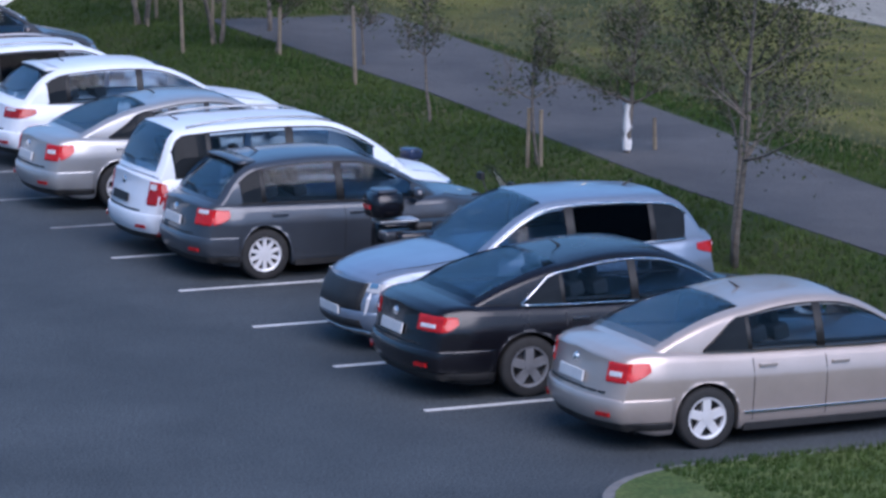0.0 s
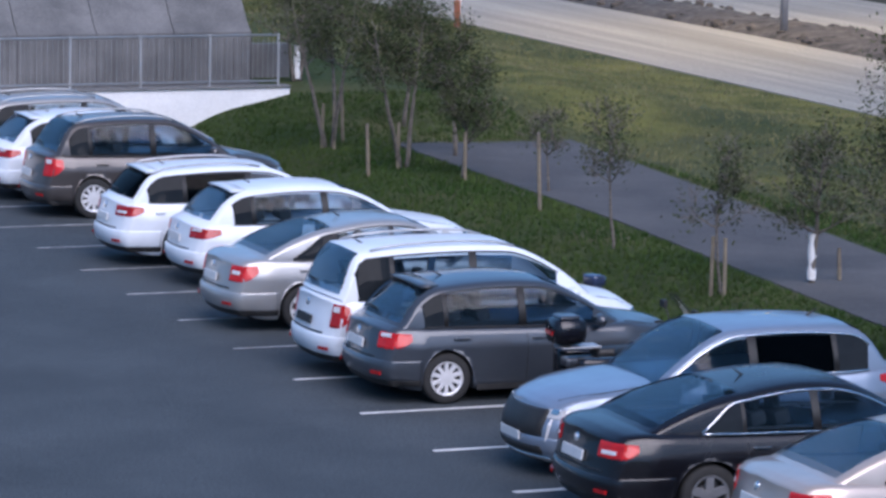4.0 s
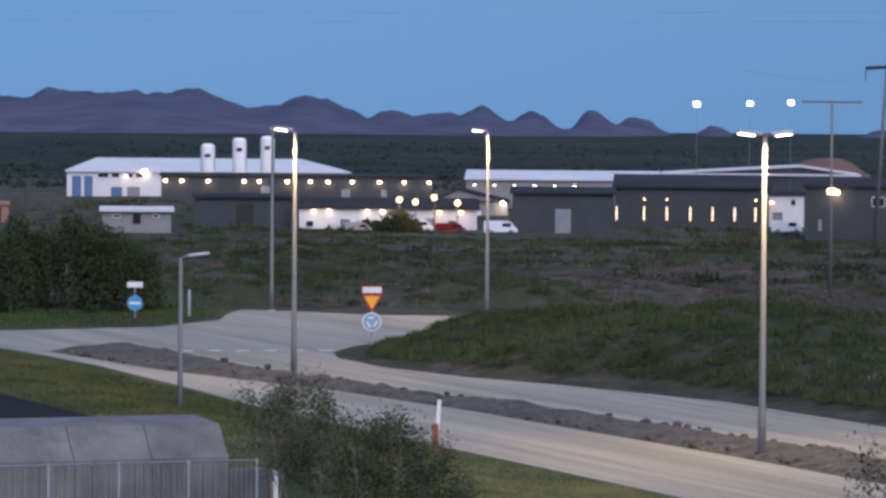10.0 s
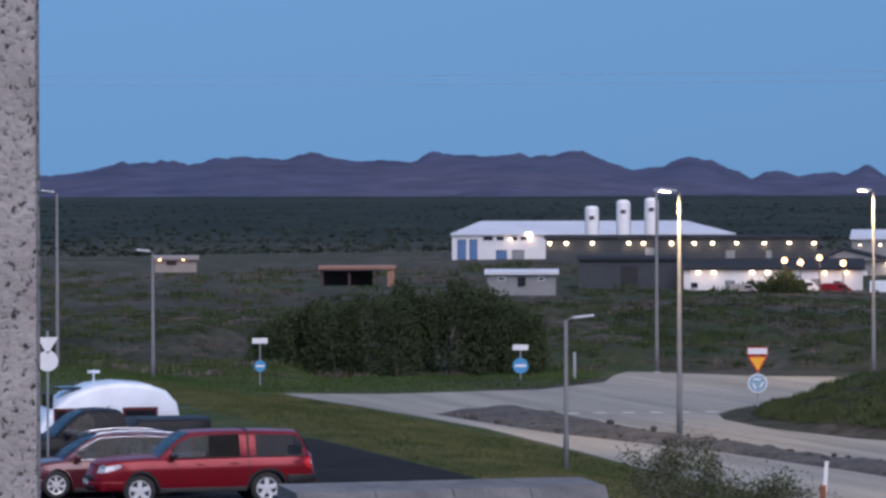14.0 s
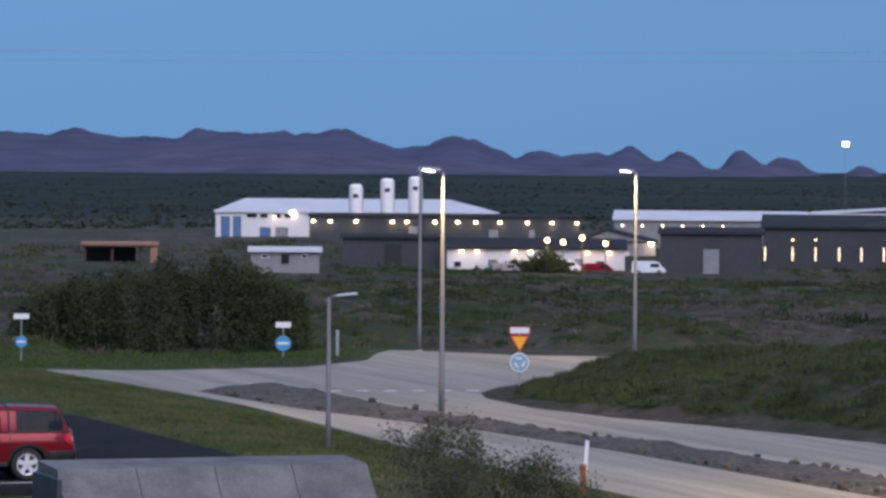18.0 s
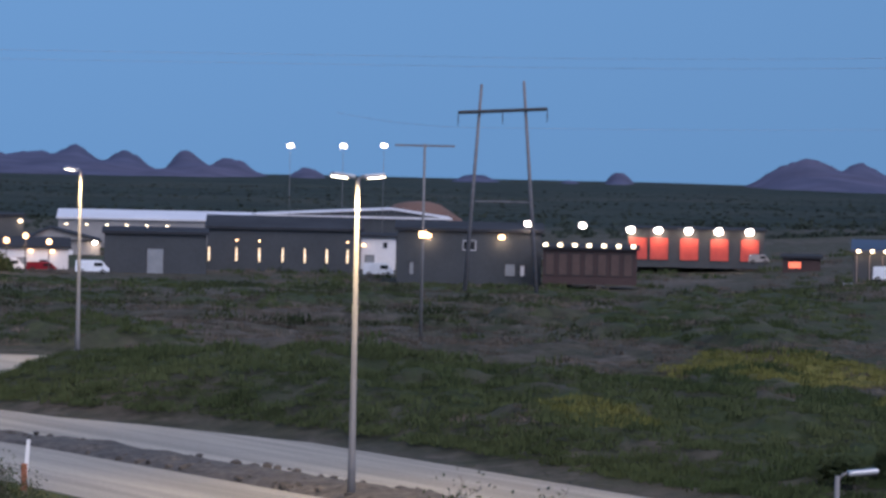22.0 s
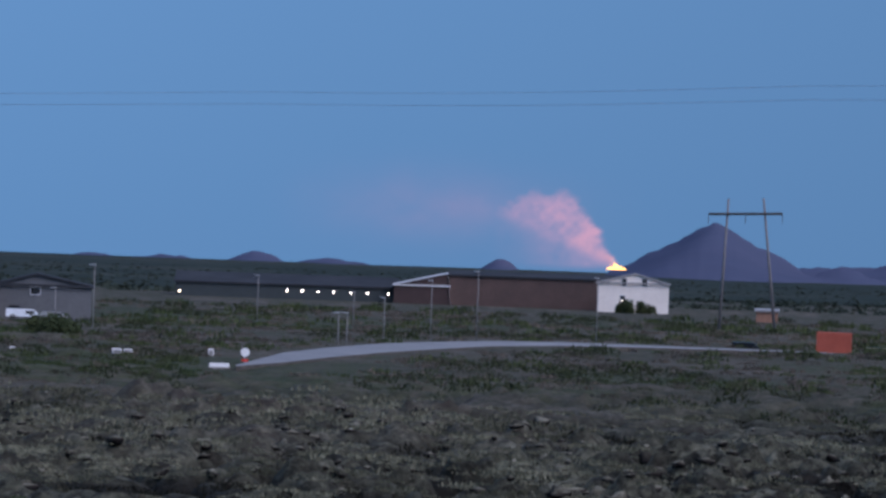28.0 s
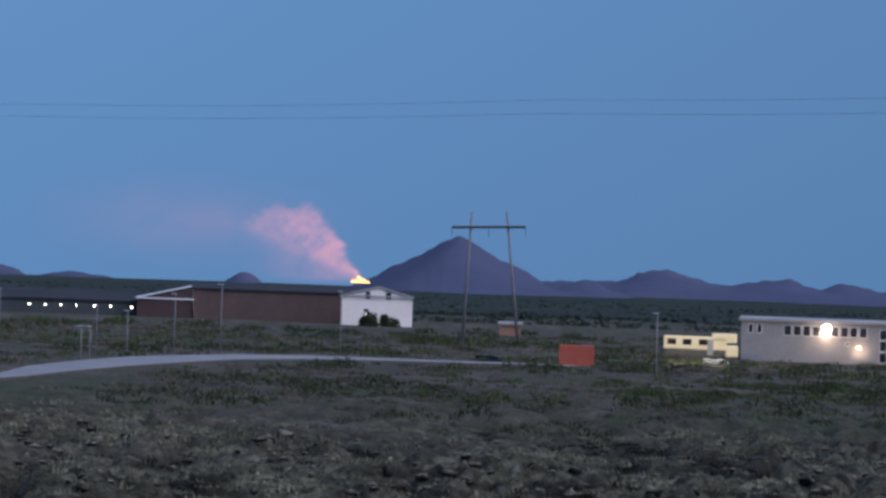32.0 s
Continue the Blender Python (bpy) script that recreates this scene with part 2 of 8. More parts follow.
def box(x0, x1, y0, y1, z0, z1, bevel=0.0, m=None):
    bm = bmesh.new()
    add_box(bm, x0, x1, y0, y1, z0, z1, m, bevel)
    return bm


def tube(bm, pts, radii, sides=8, caps=True):
    """A tapered tube along a line of points."""
    pts = [Vector(p) for p in pts]
    rings = []
    for i, p in enumerate(pts):
        d = (pts[min(i + 1, len(pts) - 1)] - pts[max(i - 1, 0)]).normalized()
        a = d.orthogonal().normalized() if abs(d.z) < 0.95 else Vector((1, 0, 0))
        a = (a - d * a.dot(d)).normalized()
        b = d.cross(a)
        r = radii[i] if hasattr(radii, "__len__") else radii
        rings.append([bm.verts.new(p + (a * math.cos(k * math.tau / sides) + b * math.sin(k * math.tau / sides)) * r) for k in range(sides)])
    for g, h in zip(rings, rings[1:]):
        for k in range(sides):
            bm.faces.new((g[k], g[(k + 1) % sides], h[(k + 1) % sides], h[k]))
    if caps:
        bm.faces.new(rings[0][::-1])
        bm.faces.new(rings[-1])


def lathe(bm, prof, sides=28, axis="Y", center=(0, 0, 0)):
    """Turn the profile (radius, along) round the axis Y or Z."""
    c = Vector(center)
    rings = []
    for r, h in prof:
        ring = []
        for k in range(sides):
            a = k * math.tau / sides
            p = Vector((r * math.cos(a), h, r * math.sin(a))) if axis == "Y" else Vector((r * math.cos(a), r * math.sin(a), h))
            ring.append(bm.verts.new(c + p))
        rings.append(ring)
    for g, h in zip(rings, rings[1:]):
        for k in range(sides):
            bm.faces.new((g[k], g[(k + 1) % sides], h[(k + 1) % sides], h[k]))
    return rings


def empty(name, m, label="", category="", group="", kind=""):
    ob = new(name)
    ob.empty_display_size = 0.2
    ob.matrix_basis = m
    return tagged(ob, label, category, group, kind)


# ---- ground: one sheet from under the window to the horizon ----
def vnoise(x, y, seed=0):
    """Smooth value noise on arrays."""
    xi, yi = np.floor(x).astype(np.int64), np.floor(y).astype(np.int64)
    fx, fy = x - xi, y - yi
    fx, fy = fx * fx * (3 - 2 * fx), fy * fy * (3 - 2 * fy)

    def h(a, b):
        n = (a * 374761393 + b * 668265263 + seed * 974711) & 0x7FFFFFFF
        n = ((n ^ (n >> 13)) * 1274126177) & 0x7FFFFFFF
        return ((n ^ (n >> 16)) & 0xFFFF) / 65535.0

    return (h(xi, yi) * (1 - fx) + h(xi + 1, yi) * fx) * (1 - fy) + (h(xi, yi + 1) * (1 - fx) + h(xi + 1, yi + 1) * fx) * fy


def fbm(x, y, octaves=4, seed=0):
    s, a, n = 0, 1.0, 0
    for i in range(octaves):
        s = s + a * vnoise(x * 2 ** i, y * 2 ** i, seed + i * 17)
        n += a
        a *= 0.5
    return s / n


def zones(x, y):
    """Height of the ground and how much of each cover it bears."""
    r = np.hypot(x, y)
    az = np.degrees(np.arctan2(x, y))
    dx, dy = x - O2.x, y - O2.y
    u = dx * U2.x + dy * U2.y
    v = dx * V2.x + dy * V2.y
    # car park below, bank up to the path, terrace behind the white wall
    z = -0.14 + 0.24 * smooth(5.2, 5.5, v) + 0.45 * smooth(5.4, 7.4, v)
    z = z + (1.08 - z) * smooth(-29.0, -34.6, u) * np.clip((v - 5.5) / 3.0, 0, 1) ** 1.5 * (1 - smooth(14, 19, v))
    z = np.where(u < -34.7, np.maximum(z, 1.02 - 0.62 * smooth(13.0, 18.5, v) - 0.55 * smooth(-82, -100, u)), z)
    z = z - 0.16 * smooth(-84.5, -83, u) * smooth(-50, -51, u) * (1 - smooth(12.0, 12.6, v - 0.0 + 0.32 * np.clip(-76 - u, 0, 10)))
    z = np.where((u > 2.9) & (v < 5.6), -0.14, z)
    road = ((v > 19.0) & (v < 36.5) & (u > -106)) | ((u > -124) & (u < -101))
    z = np.where(v > 14, z + (0.475 - z) * smooth(17.5, 20.2, v), z)
    wild = smooth(36.0, 42, v) + smooth(-124, -130, u)
    wild = np.clip(wild, 0, 1) * (1 - smooth(16, 12, np.hypot((u + 114) / 1.2, v - 41)))
    # open land falling gently away, then the far plain
    zf = -4.85 + 2.85 * smooth(8.5, 14.0, az) - 1.2 * smooth(-4, -12, az)
    far = 0.42 + (zf - 0.42) * smooth(165 + 110 * smooth(9, 14, az), 470 + 70 * smooth(9, 14, az), r)
    far = far + (-6.5 - zf) * smooth(820, 1500, r)
    far = far + (7.0 - 8.5 * smooth(9, 20, az)) * np.clip((r - 1500) / 1800, 0, 2)
    z = z + (far - z) * np.where(r > 165, 1, wild)
    lava = smooth(-66, -50, u) * smooth(38, 44, v) * (1 - smooth(175, 245, r))
    lava = np.clip(lava + 0.75 * smooth(16, 20, az) * wild * (1 - smooth(175, 245, r)), 0, 1)
    lava = lava * smooth(13.5, 17.0, az + 2.2 * (fbm(x / 12, y / 12, 3, 27) - 0.5))
    left = smooth(-2.5, -6, az) * smooth(175, 190, r) * (1 - smooth(480, 640, r))
    lava = np.maximum(lava, left * 0.3)
    hum = fbm(x / 9, y / 9, 5, 3) - 0.5
    big = fbm(x / 42, y / 42, 3, 11) - 0.5
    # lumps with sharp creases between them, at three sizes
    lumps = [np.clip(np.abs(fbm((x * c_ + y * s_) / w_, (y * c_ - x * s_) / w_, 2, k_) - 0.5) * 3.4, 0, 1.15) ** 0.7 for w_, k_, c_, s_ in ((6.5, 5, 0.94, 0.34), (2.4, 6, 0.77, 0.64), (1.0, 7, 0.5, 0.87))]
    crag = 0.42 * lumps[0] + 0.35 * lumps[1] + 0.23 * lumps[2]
    # bands of low scrub that lie across the slope
    band = fbm(az / 3.4 + 40, np.log(np.maximum(r, 1.0)) * 9.0, 4, 71)
    scrub = smooth(0.47, 0.60, band) * (1 - 0.25 * smooth(16, 20, az)) * wild * (1 - lava * smooth(14, 18, az)) * (1 - smooth(560, 760, r))
    amp = wild * (1 - smooth(400 + 100 * smooth(17, 20, az), 470 + 330 * smooth(17, 20, az), r)) * (1 - 0.8 * smooth(225, 270, r) * smooth(20, 22.5, az))
    z = z + amp * (hum * 1.1 + big * 1.6 * smooth(170, 260, r)) + (crag - 0.6) * (0.95 + 1.8 * lava) * (0.3 + 1.4 * fbm(x / 16, y / 16, 2, 9)) * amp * (lava + (1 - lava) * smooth(460, 330, r))
    z = z + smooth(700, 1000, r) * (fbm(x / 180, y / 180, 4, 21) - 0.5) * 6 * (1 - 0.5 * smooth(2500, 3200, r))
    # berm of overgrown spoil beyond the second carriageway
    foot = np.interp(u, [-100, -91, -85, -80, -76, -67], [35.2, 31.3, 31.0, 31.9, 33.3, 35.2])
    berm = smooth(foot, foot + 5.5, v) * (1 - smooth(46, 60, v)) * smooth(-101, -92, u) * (1 - smooth(-40, -18, u))
    z = z + berm * (0.62 + 0.85 * smooth(-97, -86, u) * (1 - smooth(-74, -50, u)) + 1.3 * (fbm(x / 6, y / 6, 5, 31) - 0.4))
    scrub = np.maximum(scrub, berm * smooth(0.34, 0.52, fbm(x / 9, y / 9, 3, 33) + 0.1))
    z = z + scrub * smooth(130, 180, r) * (1 - smooth(290, 370, r)) * (1 - smooth(10.0, 11.8, az)) * (0.45 + 0.9 * (fbm(x / 3.2, y / 3.2, 3, 35) - 0.3))
    z = z + (1 - amp) * (r < 200) * (~road) * (v > 6) * (fbm(x / 1.6, y / 1.6, 3, 41) - 0.5) * (0.03 + 0.09 * smooth(12.5, 14, v))
    lawn = np.clip(1 - wild, 0, 1) * (r < 200) * (1 - smooth(28, 30, v))
    lawn = np.maximum(lawn, smooth(-121, -123, u) * smooth(-137, -130, u) * smooth(13, 18, v) * (1 - smooth(38, 44, v)))
    # three patches of yellow-green grass beside the road
    lr = np.log(np.maximum(r, 1.0))
    spots_ = [np.exp(-((az - a_) / w_) ** 2 - ((lr - math.log(r_)) / h_) ** 2) for a_, r_, w_, h_ in ((14.2, 138, 3.0, 0.13), (7.9, 114, 1.3, 0.06), (11.0, 163, 2.6, 0.06))]
    yellow = smooth(0.42, 0.80, np.maximum(np.maximum(spots_[0], spots_[1]), spots_[2]) * (0.35 + 1.3 * fbm(x / 9, y / 9, 4, 51))) * wild * (1 - 0.85 * lava) * 0.85
    verge = smooth(11.5, 13.5, v) * (v < 21) * smooth(-50, -43, u) * smooth(0.30, 0.55, fbm(x / 5, y / 5, 3, 55) + 0.12)
    yellow = np.maximum(yellow, verge)
    lawn = lawn * (1 - 0.85 * verge)
    # moss on the lump tops, and painted shade in the creases between them
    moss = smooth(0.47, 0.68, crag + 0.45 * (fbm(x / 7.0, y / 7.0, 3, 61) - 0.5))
    wood = smooth(820, 1150, r) * np.clip(1.25 - 0.5 * fbm(x / 160, y / 60, 4, 83) - 0.35 * smooth(0.5, 0.7, fbm(x / 400, y / 160, 3, 85)), 0, 1)
    return z, lava, lawn, yellow, moss, wood, scrub


def ground_material():
    m = bpy.data.materials.new("open_ground")
    m.use_nodes = True
    n, l = m.node_tree.nodes, m.node_tree.links
    b = n["Principled BSDF"]
    b.inputs["Roughness"].default_value = 0.95
    b.inputs["Specular IOR Level"].default_value = 0.15
    pos = n.new("ShaderNodeNewGeometry").outputs["Position"]

    def noise_at(scale, detail=5, rough=0.6):
        t = n.new("ShaderNodeTexNoise")
        t.inputs["Scale"].default_value, t.inputs["Detail"].default_value, t.inputs["Roughness"].default_value = scale, detail, rough
        l.new(pos, t.inputs["Vector"])
        return t.outputs["Fac"]

    def ramp(fac, *stops):
        r = n.new("ShaderNodeValToRGB")
        e = r.color_ramp.elements
        while len(e) < len(stops):
            e.new(0.5)
        for k, (p, c) in zip(e, stops):
            k.position, k.color = p, rgb(c)
        l.new(fac, r.inputs["Fac"])
        return r.outputs["Color"]

    def mix(fac, a, c):
        x = n.new("ShaderNodeMix")
        x.data_type = "RGBA"
        l.new(fac, x.inputs["Factor"])
        l.new(a, x.inputs["A"])
        l.new(c, x.inputs["B"])
        return x.outputs["Result"]

    def attr(name):
        a = n.new("ShaderNodeAttribute")
        a.attribute_name = name
        return a.outputs["Fac"]

    heath = ramp(noise_at(0.07, 7, 0.75), (0.38, (0.018, 0.024, 0.014)), (0.45, (0.040, 0.050, 0.027)), (0.51, (0.092, 0.080, 0.070)), (0.56, (0.046, 0.054, 0.032)), (0.64, (0.130, 0.112, 0.102)))
    fine = ramp(noise_at(1.4, 5, 0.7), (0.38, (0.030, 0.030, 0.024)), (0.62, (0.135, 0.120, 0.100)))
    big = ramp(noise_at(0.018, 5, 0.7), (0.42, (0.022, 0.036, 0.016)), (0.50, (0.072, 0.062, 0.050)), (0.58, (0.145, 0.116, 0.098)))
    hollow_shade = ramp(noise_at(0.9, 5, 0.7), (0.36, (0.028, 0.031, 0.021)), (0.64, (0.080, 0.078, 0.056)))
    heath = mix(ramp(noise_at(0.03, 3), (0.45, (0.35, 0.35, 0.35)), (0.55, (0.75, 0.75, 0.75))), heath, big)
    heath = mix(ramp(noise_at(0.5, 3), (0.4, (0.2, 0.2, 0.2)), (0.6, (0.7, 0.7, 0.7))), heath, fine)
    # hollows of the heath get a darker colour, shade painted in by relief
    heath = mix(attr("moss"), hollow_shade, heath)
    stone = ramp(noise_at(1.1, 7, 0.75), (0.36, (0.005, 0.005, 0.004)), (0.52, (0.010, 0.010, 0.008)), (0.70, (0.026, 0.024, 0.020)))
    lichen = ramp(noise_at(0.7, 7, 0.75), (0.36, (0.018, 0.016, 0.013)), (0.46, (0.044, 0.046, 0.034)), (0.57, (0.090, 0.092, 0.068)), (0.70, (0.185, 0.184, 0.140)))
    patch = ramp(noise_at(1.9, 6, 0.7), (0.40, (0.15, 0.15, 0.15)), (0.52, (1, 1, 1)))
    # lichen on the tops; near-black stone paints the shade of the creases
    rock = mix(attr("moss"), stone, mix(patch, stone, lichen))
    lawn = ramp(noise_at(2.6, 6, 0.7), (0.34, (0.022, 0.042, 0.012)), (0.52, (0.046, 0.072, 0.022)), (0.68, (0.090, 0.106, 0.040)))
    dry = ramp(noise_at(0.22, 4, 0.6), (0.38, (0.036, 0.056, 0.018)), (0.5, (0.074, 0.080, 0.032)), (0.64, (0.135, 0.122, 0.062)))
    lawn = mix(ramp(noise_at(0.6, 3), (0.35, (0.15, 0.15, 0.15)), (0.65, (0.75, 0.75, 0.75))), lawn, dry)
    gold = ramp(noise_at(0.8, 5), (0.35, (0.060, 0.074, 0.022)), (0.62, (0.190, 0.180, 0.052)))
    green = ramp(noise_at(0.9, 6, 0.7), (0.34, (0.016, 0.026, 0.012)), (0.52, (0.034, 0.050, 0.023)), (0.70, (0.070, 0.082, 0.042)))
    part_ = n.new("ShaderNodeMath")
    part_.operation = "MULTIPLY"
    l.new(attr("scrub"), part_.inputs[0])
    l.new(ramp(noise_at(0.45, 6, 0.7), (0.40, (0.25, 0.25, 0.25)), (0.56, (1, 1, 1))), part_.inputs[1])
    heath = mix(part_.outputs[0], heath, green)
    c = mix(attr("yellow"), heath, gold)
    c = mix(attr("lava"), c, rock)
    c = mix(attr("lawn"), c, lawn)
    far = ramp(noise_at(0.02, 7, 0.75), (0.36, (0.010, 0.016, 0.012)), (0.52, (0.018, 0.027, 0.020)), (0.66, (0.034, 0.042, 0.034)))
    c = mix(attr("wood"), c, far)
    l.new(c, b.inputs["Base Color"])
    q = n.new("ShaderNodeBump")
    q.inputs["Strength"].default_value, q.inputs["Distance"].default_value = 0.9, 0.12
    l.new(noise_at(5.0, 6, 0.7), q.inputs["Height"])
    l.new(q.outputs[0], b.inputs["Normal"])
    return m


def build_ground():
    azs = np.concatenate([np.arange(-180, -18, 4.0), np.arange(-18, -13, 0.6), np.arange(-13, 38.5, 0.1), np.arange(38.6, 44, 0.6), np.arange(44, 180, 4.0)])
    rs = np.concatenate([np.array([0.02, 6, 14, 22, 28]), np.arange(32, 80, 0.5), np.arange(80, 170, 0.42), np.arange(170, 330, 0.9), 330 * 1.0055 ** np.arange(0, 76), 500 * 1.028 ** np.arange(0, 88)])
    rs = np.unique(np.round(rs[rs < 4900], 3))
    R, A = np.meshgrid(rs, np.radians(azs), indexing="ij")
    X, Y = R * np.sin(A), R * np.cos(A)
    Z, lava, lawn, yellow, moss, wood, scrub = zones(X, Y)
    nr, na = R.shape
    i = np.arange(nr - 1)[:, None] * na
    j = np.arange(na)[None, :]
    k = (j + 1) % na
    quads = np.stack([i + j, i + k, i + na + k, i + na + j], -1).reshape(-1, 4)
    me = bpy.data.meshes.new("ground")
    co = np.stack([X, Y, Z], -1).reshape(-1, 3)
    me.vertices.add(len(co))
    me.vertices.foreach_set("co", co.ravel())
    me.loops.add(quads.size)
    me.loops.foreach_set("vertex_index", quads[:, ::-1].ravel())
    me.polygons.add(len(quads))
    me.polygons.foreach_set("loop_start", np.arange(0, quads.size, 4))
    me.polygons.foreach_set("use_smooth", np.ones(len(quads), bool))
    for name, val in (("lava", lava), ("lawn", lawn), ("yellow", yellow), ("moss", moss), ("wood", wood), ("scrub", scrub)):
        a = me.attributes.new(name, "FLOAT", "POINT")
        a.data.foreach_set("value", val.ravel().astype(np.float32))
    me.update()
    me.validate()
    me.materials.append(ground_material())
    return tagged(new("ground", me), "rough grass bank, dark heath and mossy lava field", "ground", kind="structure")


def ground_z(x, y):
    return float(zones(np.array([float(x)]), np.array([float(y)]))[0][0])


ground = build_ground()


def slab(name, uv, top, material, thick=0.2, label="", category="", kind="structure"):
    """A flat paved sheet with the outline uv."""
    bm = bmesh.new()
    vs = [bm.verts.new(at_uv(a, b, top)) for a, b in uv]
    f = bm.faces.new(vs)
    r = bmesh.ops.extrude_face_region(bm, geom=[f])
    bmesh.ops.translate(bm, vec=(0, 0, -thick), verts=[e for e in r["geom"] if isinstance(e, bmesh.types.BMVert)])
    return tagged(part(name, bm, material), label, category, kind=kind)


def arc(u, v, r, a0, a1, n=8):
    return [(u + r * math.cos(radians(a0 + (a1 - a0) * k / n)), v + r * math.sin(radians(a0 + (a1 - a0) * k / n))) for k in range(n + 1)]


# car park: bays along v = 0 to 5.2, an island beside the last bay
slab("road", [(-33.9, -22), (30, -22), (30, 5.25), (-33.9, 5.25)], 0.0, M["asphalt"], 0.3, "dark grey asphalt of the car park", "road").name = "car_park_road"
slab("ground", [(30, -0.20)] + arc(5.15, 1.35, 1.55, 270, 180) + [(3.6, 5.7), (30, 5.7)], 0.095, M["turf"], 0.2, "mown grass island beside the last bay", "lawn").name = "island_ground"
slab("pavement", [(-60, 8.1), (-30, 8.9), (-19, 8.6), (-9, 7.8), (12, 7.4), (12, 9.9), (-8, 10.3), (-20, 11.5), (-30, 12.4), (-60, 12.6)], 0.565, M["path"], 0.5, "grey asphalt footpath along the grass bank", "footpath").name = "footpath_pavement"
slab("road", [(-82, 10.5), (-76, 12.4), (-60, 12.5), (-51, 11.5), (-51, -30), (-82, -30)], 1.10, M["asphalt_dark"], 0.4, "dark asphalt of the upper parking area", "road").name = "upper_lot_road"
slab("pavement", [(-40, -22), (-34.2, -22), (-34.2, 8.3), (-36, 9.6), (-40, 9.6)], 1.06, M["path"], 0.9, "grey paving under the refuse shelter", "paving").name = "shelter_pavement"
MEDIAN_LOW = ([-99, -97.3, -86, -80.7, -75, -66, -50, 60], [24.4, 22.0, 22.7, 23.8, 24.9, 25.7, 26.2, 26.2])
MEDIAN_HIGH = ([-99, -98, -95.2, -88.5, -83, -79, -72.8, -66.6, -50, 60], [25.6, 26.9, 26.3, 26.5, 26.5, 26.9, 27.5, 28.6, 29.4, 29.75])
slab("road", [(-104, 20.9), (-95, 21.3), (-88.8, 21.5), (-80, 21.1), (-68, 20.4), (140, 20.6), (140, 26.3), (-50, 26.3), (-66, 25.8), (-75, 25.0), (-80.7, 23.9), (-86, 22.8), (-97.3, 22.1)], 0.50, M["road"], 0.4, "pale dusty asphalt carriageway", "road").name = "near_carriageway_road"
slab("road", [(-97, 26.6), (-88.5, 26.4), (-79, 26.8), (-72.8, 27.4), (-66.6, 28.5), (-50, 29.3), (140, 29.7), (140, 34.6), (-67.6, 34.6), (-76, 32.8), (-80, 31.4), (-85.6, 30.6), (-90.9, 30.9), (-94.2, 31.9), (-97.4, 33.8)], 0.50, M["road"], 0.4, "pale dusty asphalt carriageway", "road").name = "far_carriageway_road"
slab("road", [(-112.6, 20.3), (-111, 24), (-111.6, 27.3), (-112.3, 31), (-117.2, 35.3), (-122.5, 37.5), (-125.6, 39.2), (-123.3, 41), (-119.9, 43.2), (-118, 46.7), (-113, 45.5), (-108.1, 41.7), (-103.5, 39.1), (-100.1, 36.1), (-97.4, 33.8), (-94.4, 32), (-95.2, 26.4), (-98.4, 26.9), (-99, 25), (-97.5, 22), (-97, 21.2), (-104, 20.8), (-110.4, 20.2)], 0.505, M["road"], 0.4, "pale asphalt of the crossing street", "road").name = "crossing_street_road"


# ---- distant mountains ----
# distance haze is painted in: both base colours carry its blue-violet
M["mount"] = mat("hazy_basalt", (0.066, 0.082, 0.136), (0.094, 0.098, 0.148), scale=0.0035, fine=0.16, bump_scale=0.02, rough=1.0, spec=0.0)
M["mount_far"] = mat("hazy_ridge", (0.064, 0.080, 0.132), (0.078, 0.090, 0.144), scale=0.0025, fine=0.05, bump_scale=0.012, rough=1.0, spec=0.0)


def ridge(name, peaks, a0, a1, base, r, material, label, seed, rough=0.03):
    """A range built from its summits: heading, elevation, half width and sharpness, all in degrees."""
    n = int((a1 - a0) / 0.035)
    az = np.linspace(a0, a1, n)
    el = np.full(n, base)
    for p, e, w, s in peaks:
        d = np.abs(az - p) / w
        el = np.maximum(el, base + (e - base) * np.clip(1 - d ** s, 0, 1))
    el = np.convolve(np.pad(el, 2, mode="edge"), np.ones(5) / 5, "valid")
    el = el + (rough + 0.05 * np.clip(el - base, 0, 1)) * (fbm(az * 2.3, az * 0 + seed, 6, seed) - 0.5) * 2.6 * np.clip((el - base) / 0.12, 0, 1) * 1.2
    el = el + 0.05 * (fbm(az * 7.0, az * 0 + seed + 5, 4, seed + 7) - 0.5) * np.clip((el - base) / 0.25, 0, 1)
    verts, rows = [], 20
    soft = [np.convolve(np.pad(el, 4 * q, mode="edge"), np.ones(8 * q + 1) / (8 * q + 1), "valid") for q in range(rows)]
    spur = fbm(*np.meshgrid(az * 2.6, np.arange(rows) * 0.10 + seed), 4, seed + 2)
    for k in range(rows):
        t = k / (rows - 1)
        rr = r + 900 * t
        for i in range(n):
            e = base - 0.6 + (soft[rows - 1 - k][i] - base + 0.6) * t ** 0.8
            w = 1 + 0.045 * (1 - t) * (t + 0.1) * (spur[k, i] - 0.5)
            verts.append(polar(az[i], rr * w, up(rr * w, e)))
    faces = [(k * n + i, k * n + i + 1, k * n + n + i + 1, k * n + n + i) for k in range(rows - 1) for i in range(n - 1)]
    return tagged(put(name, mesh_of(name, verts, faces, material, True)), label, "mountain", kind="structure")


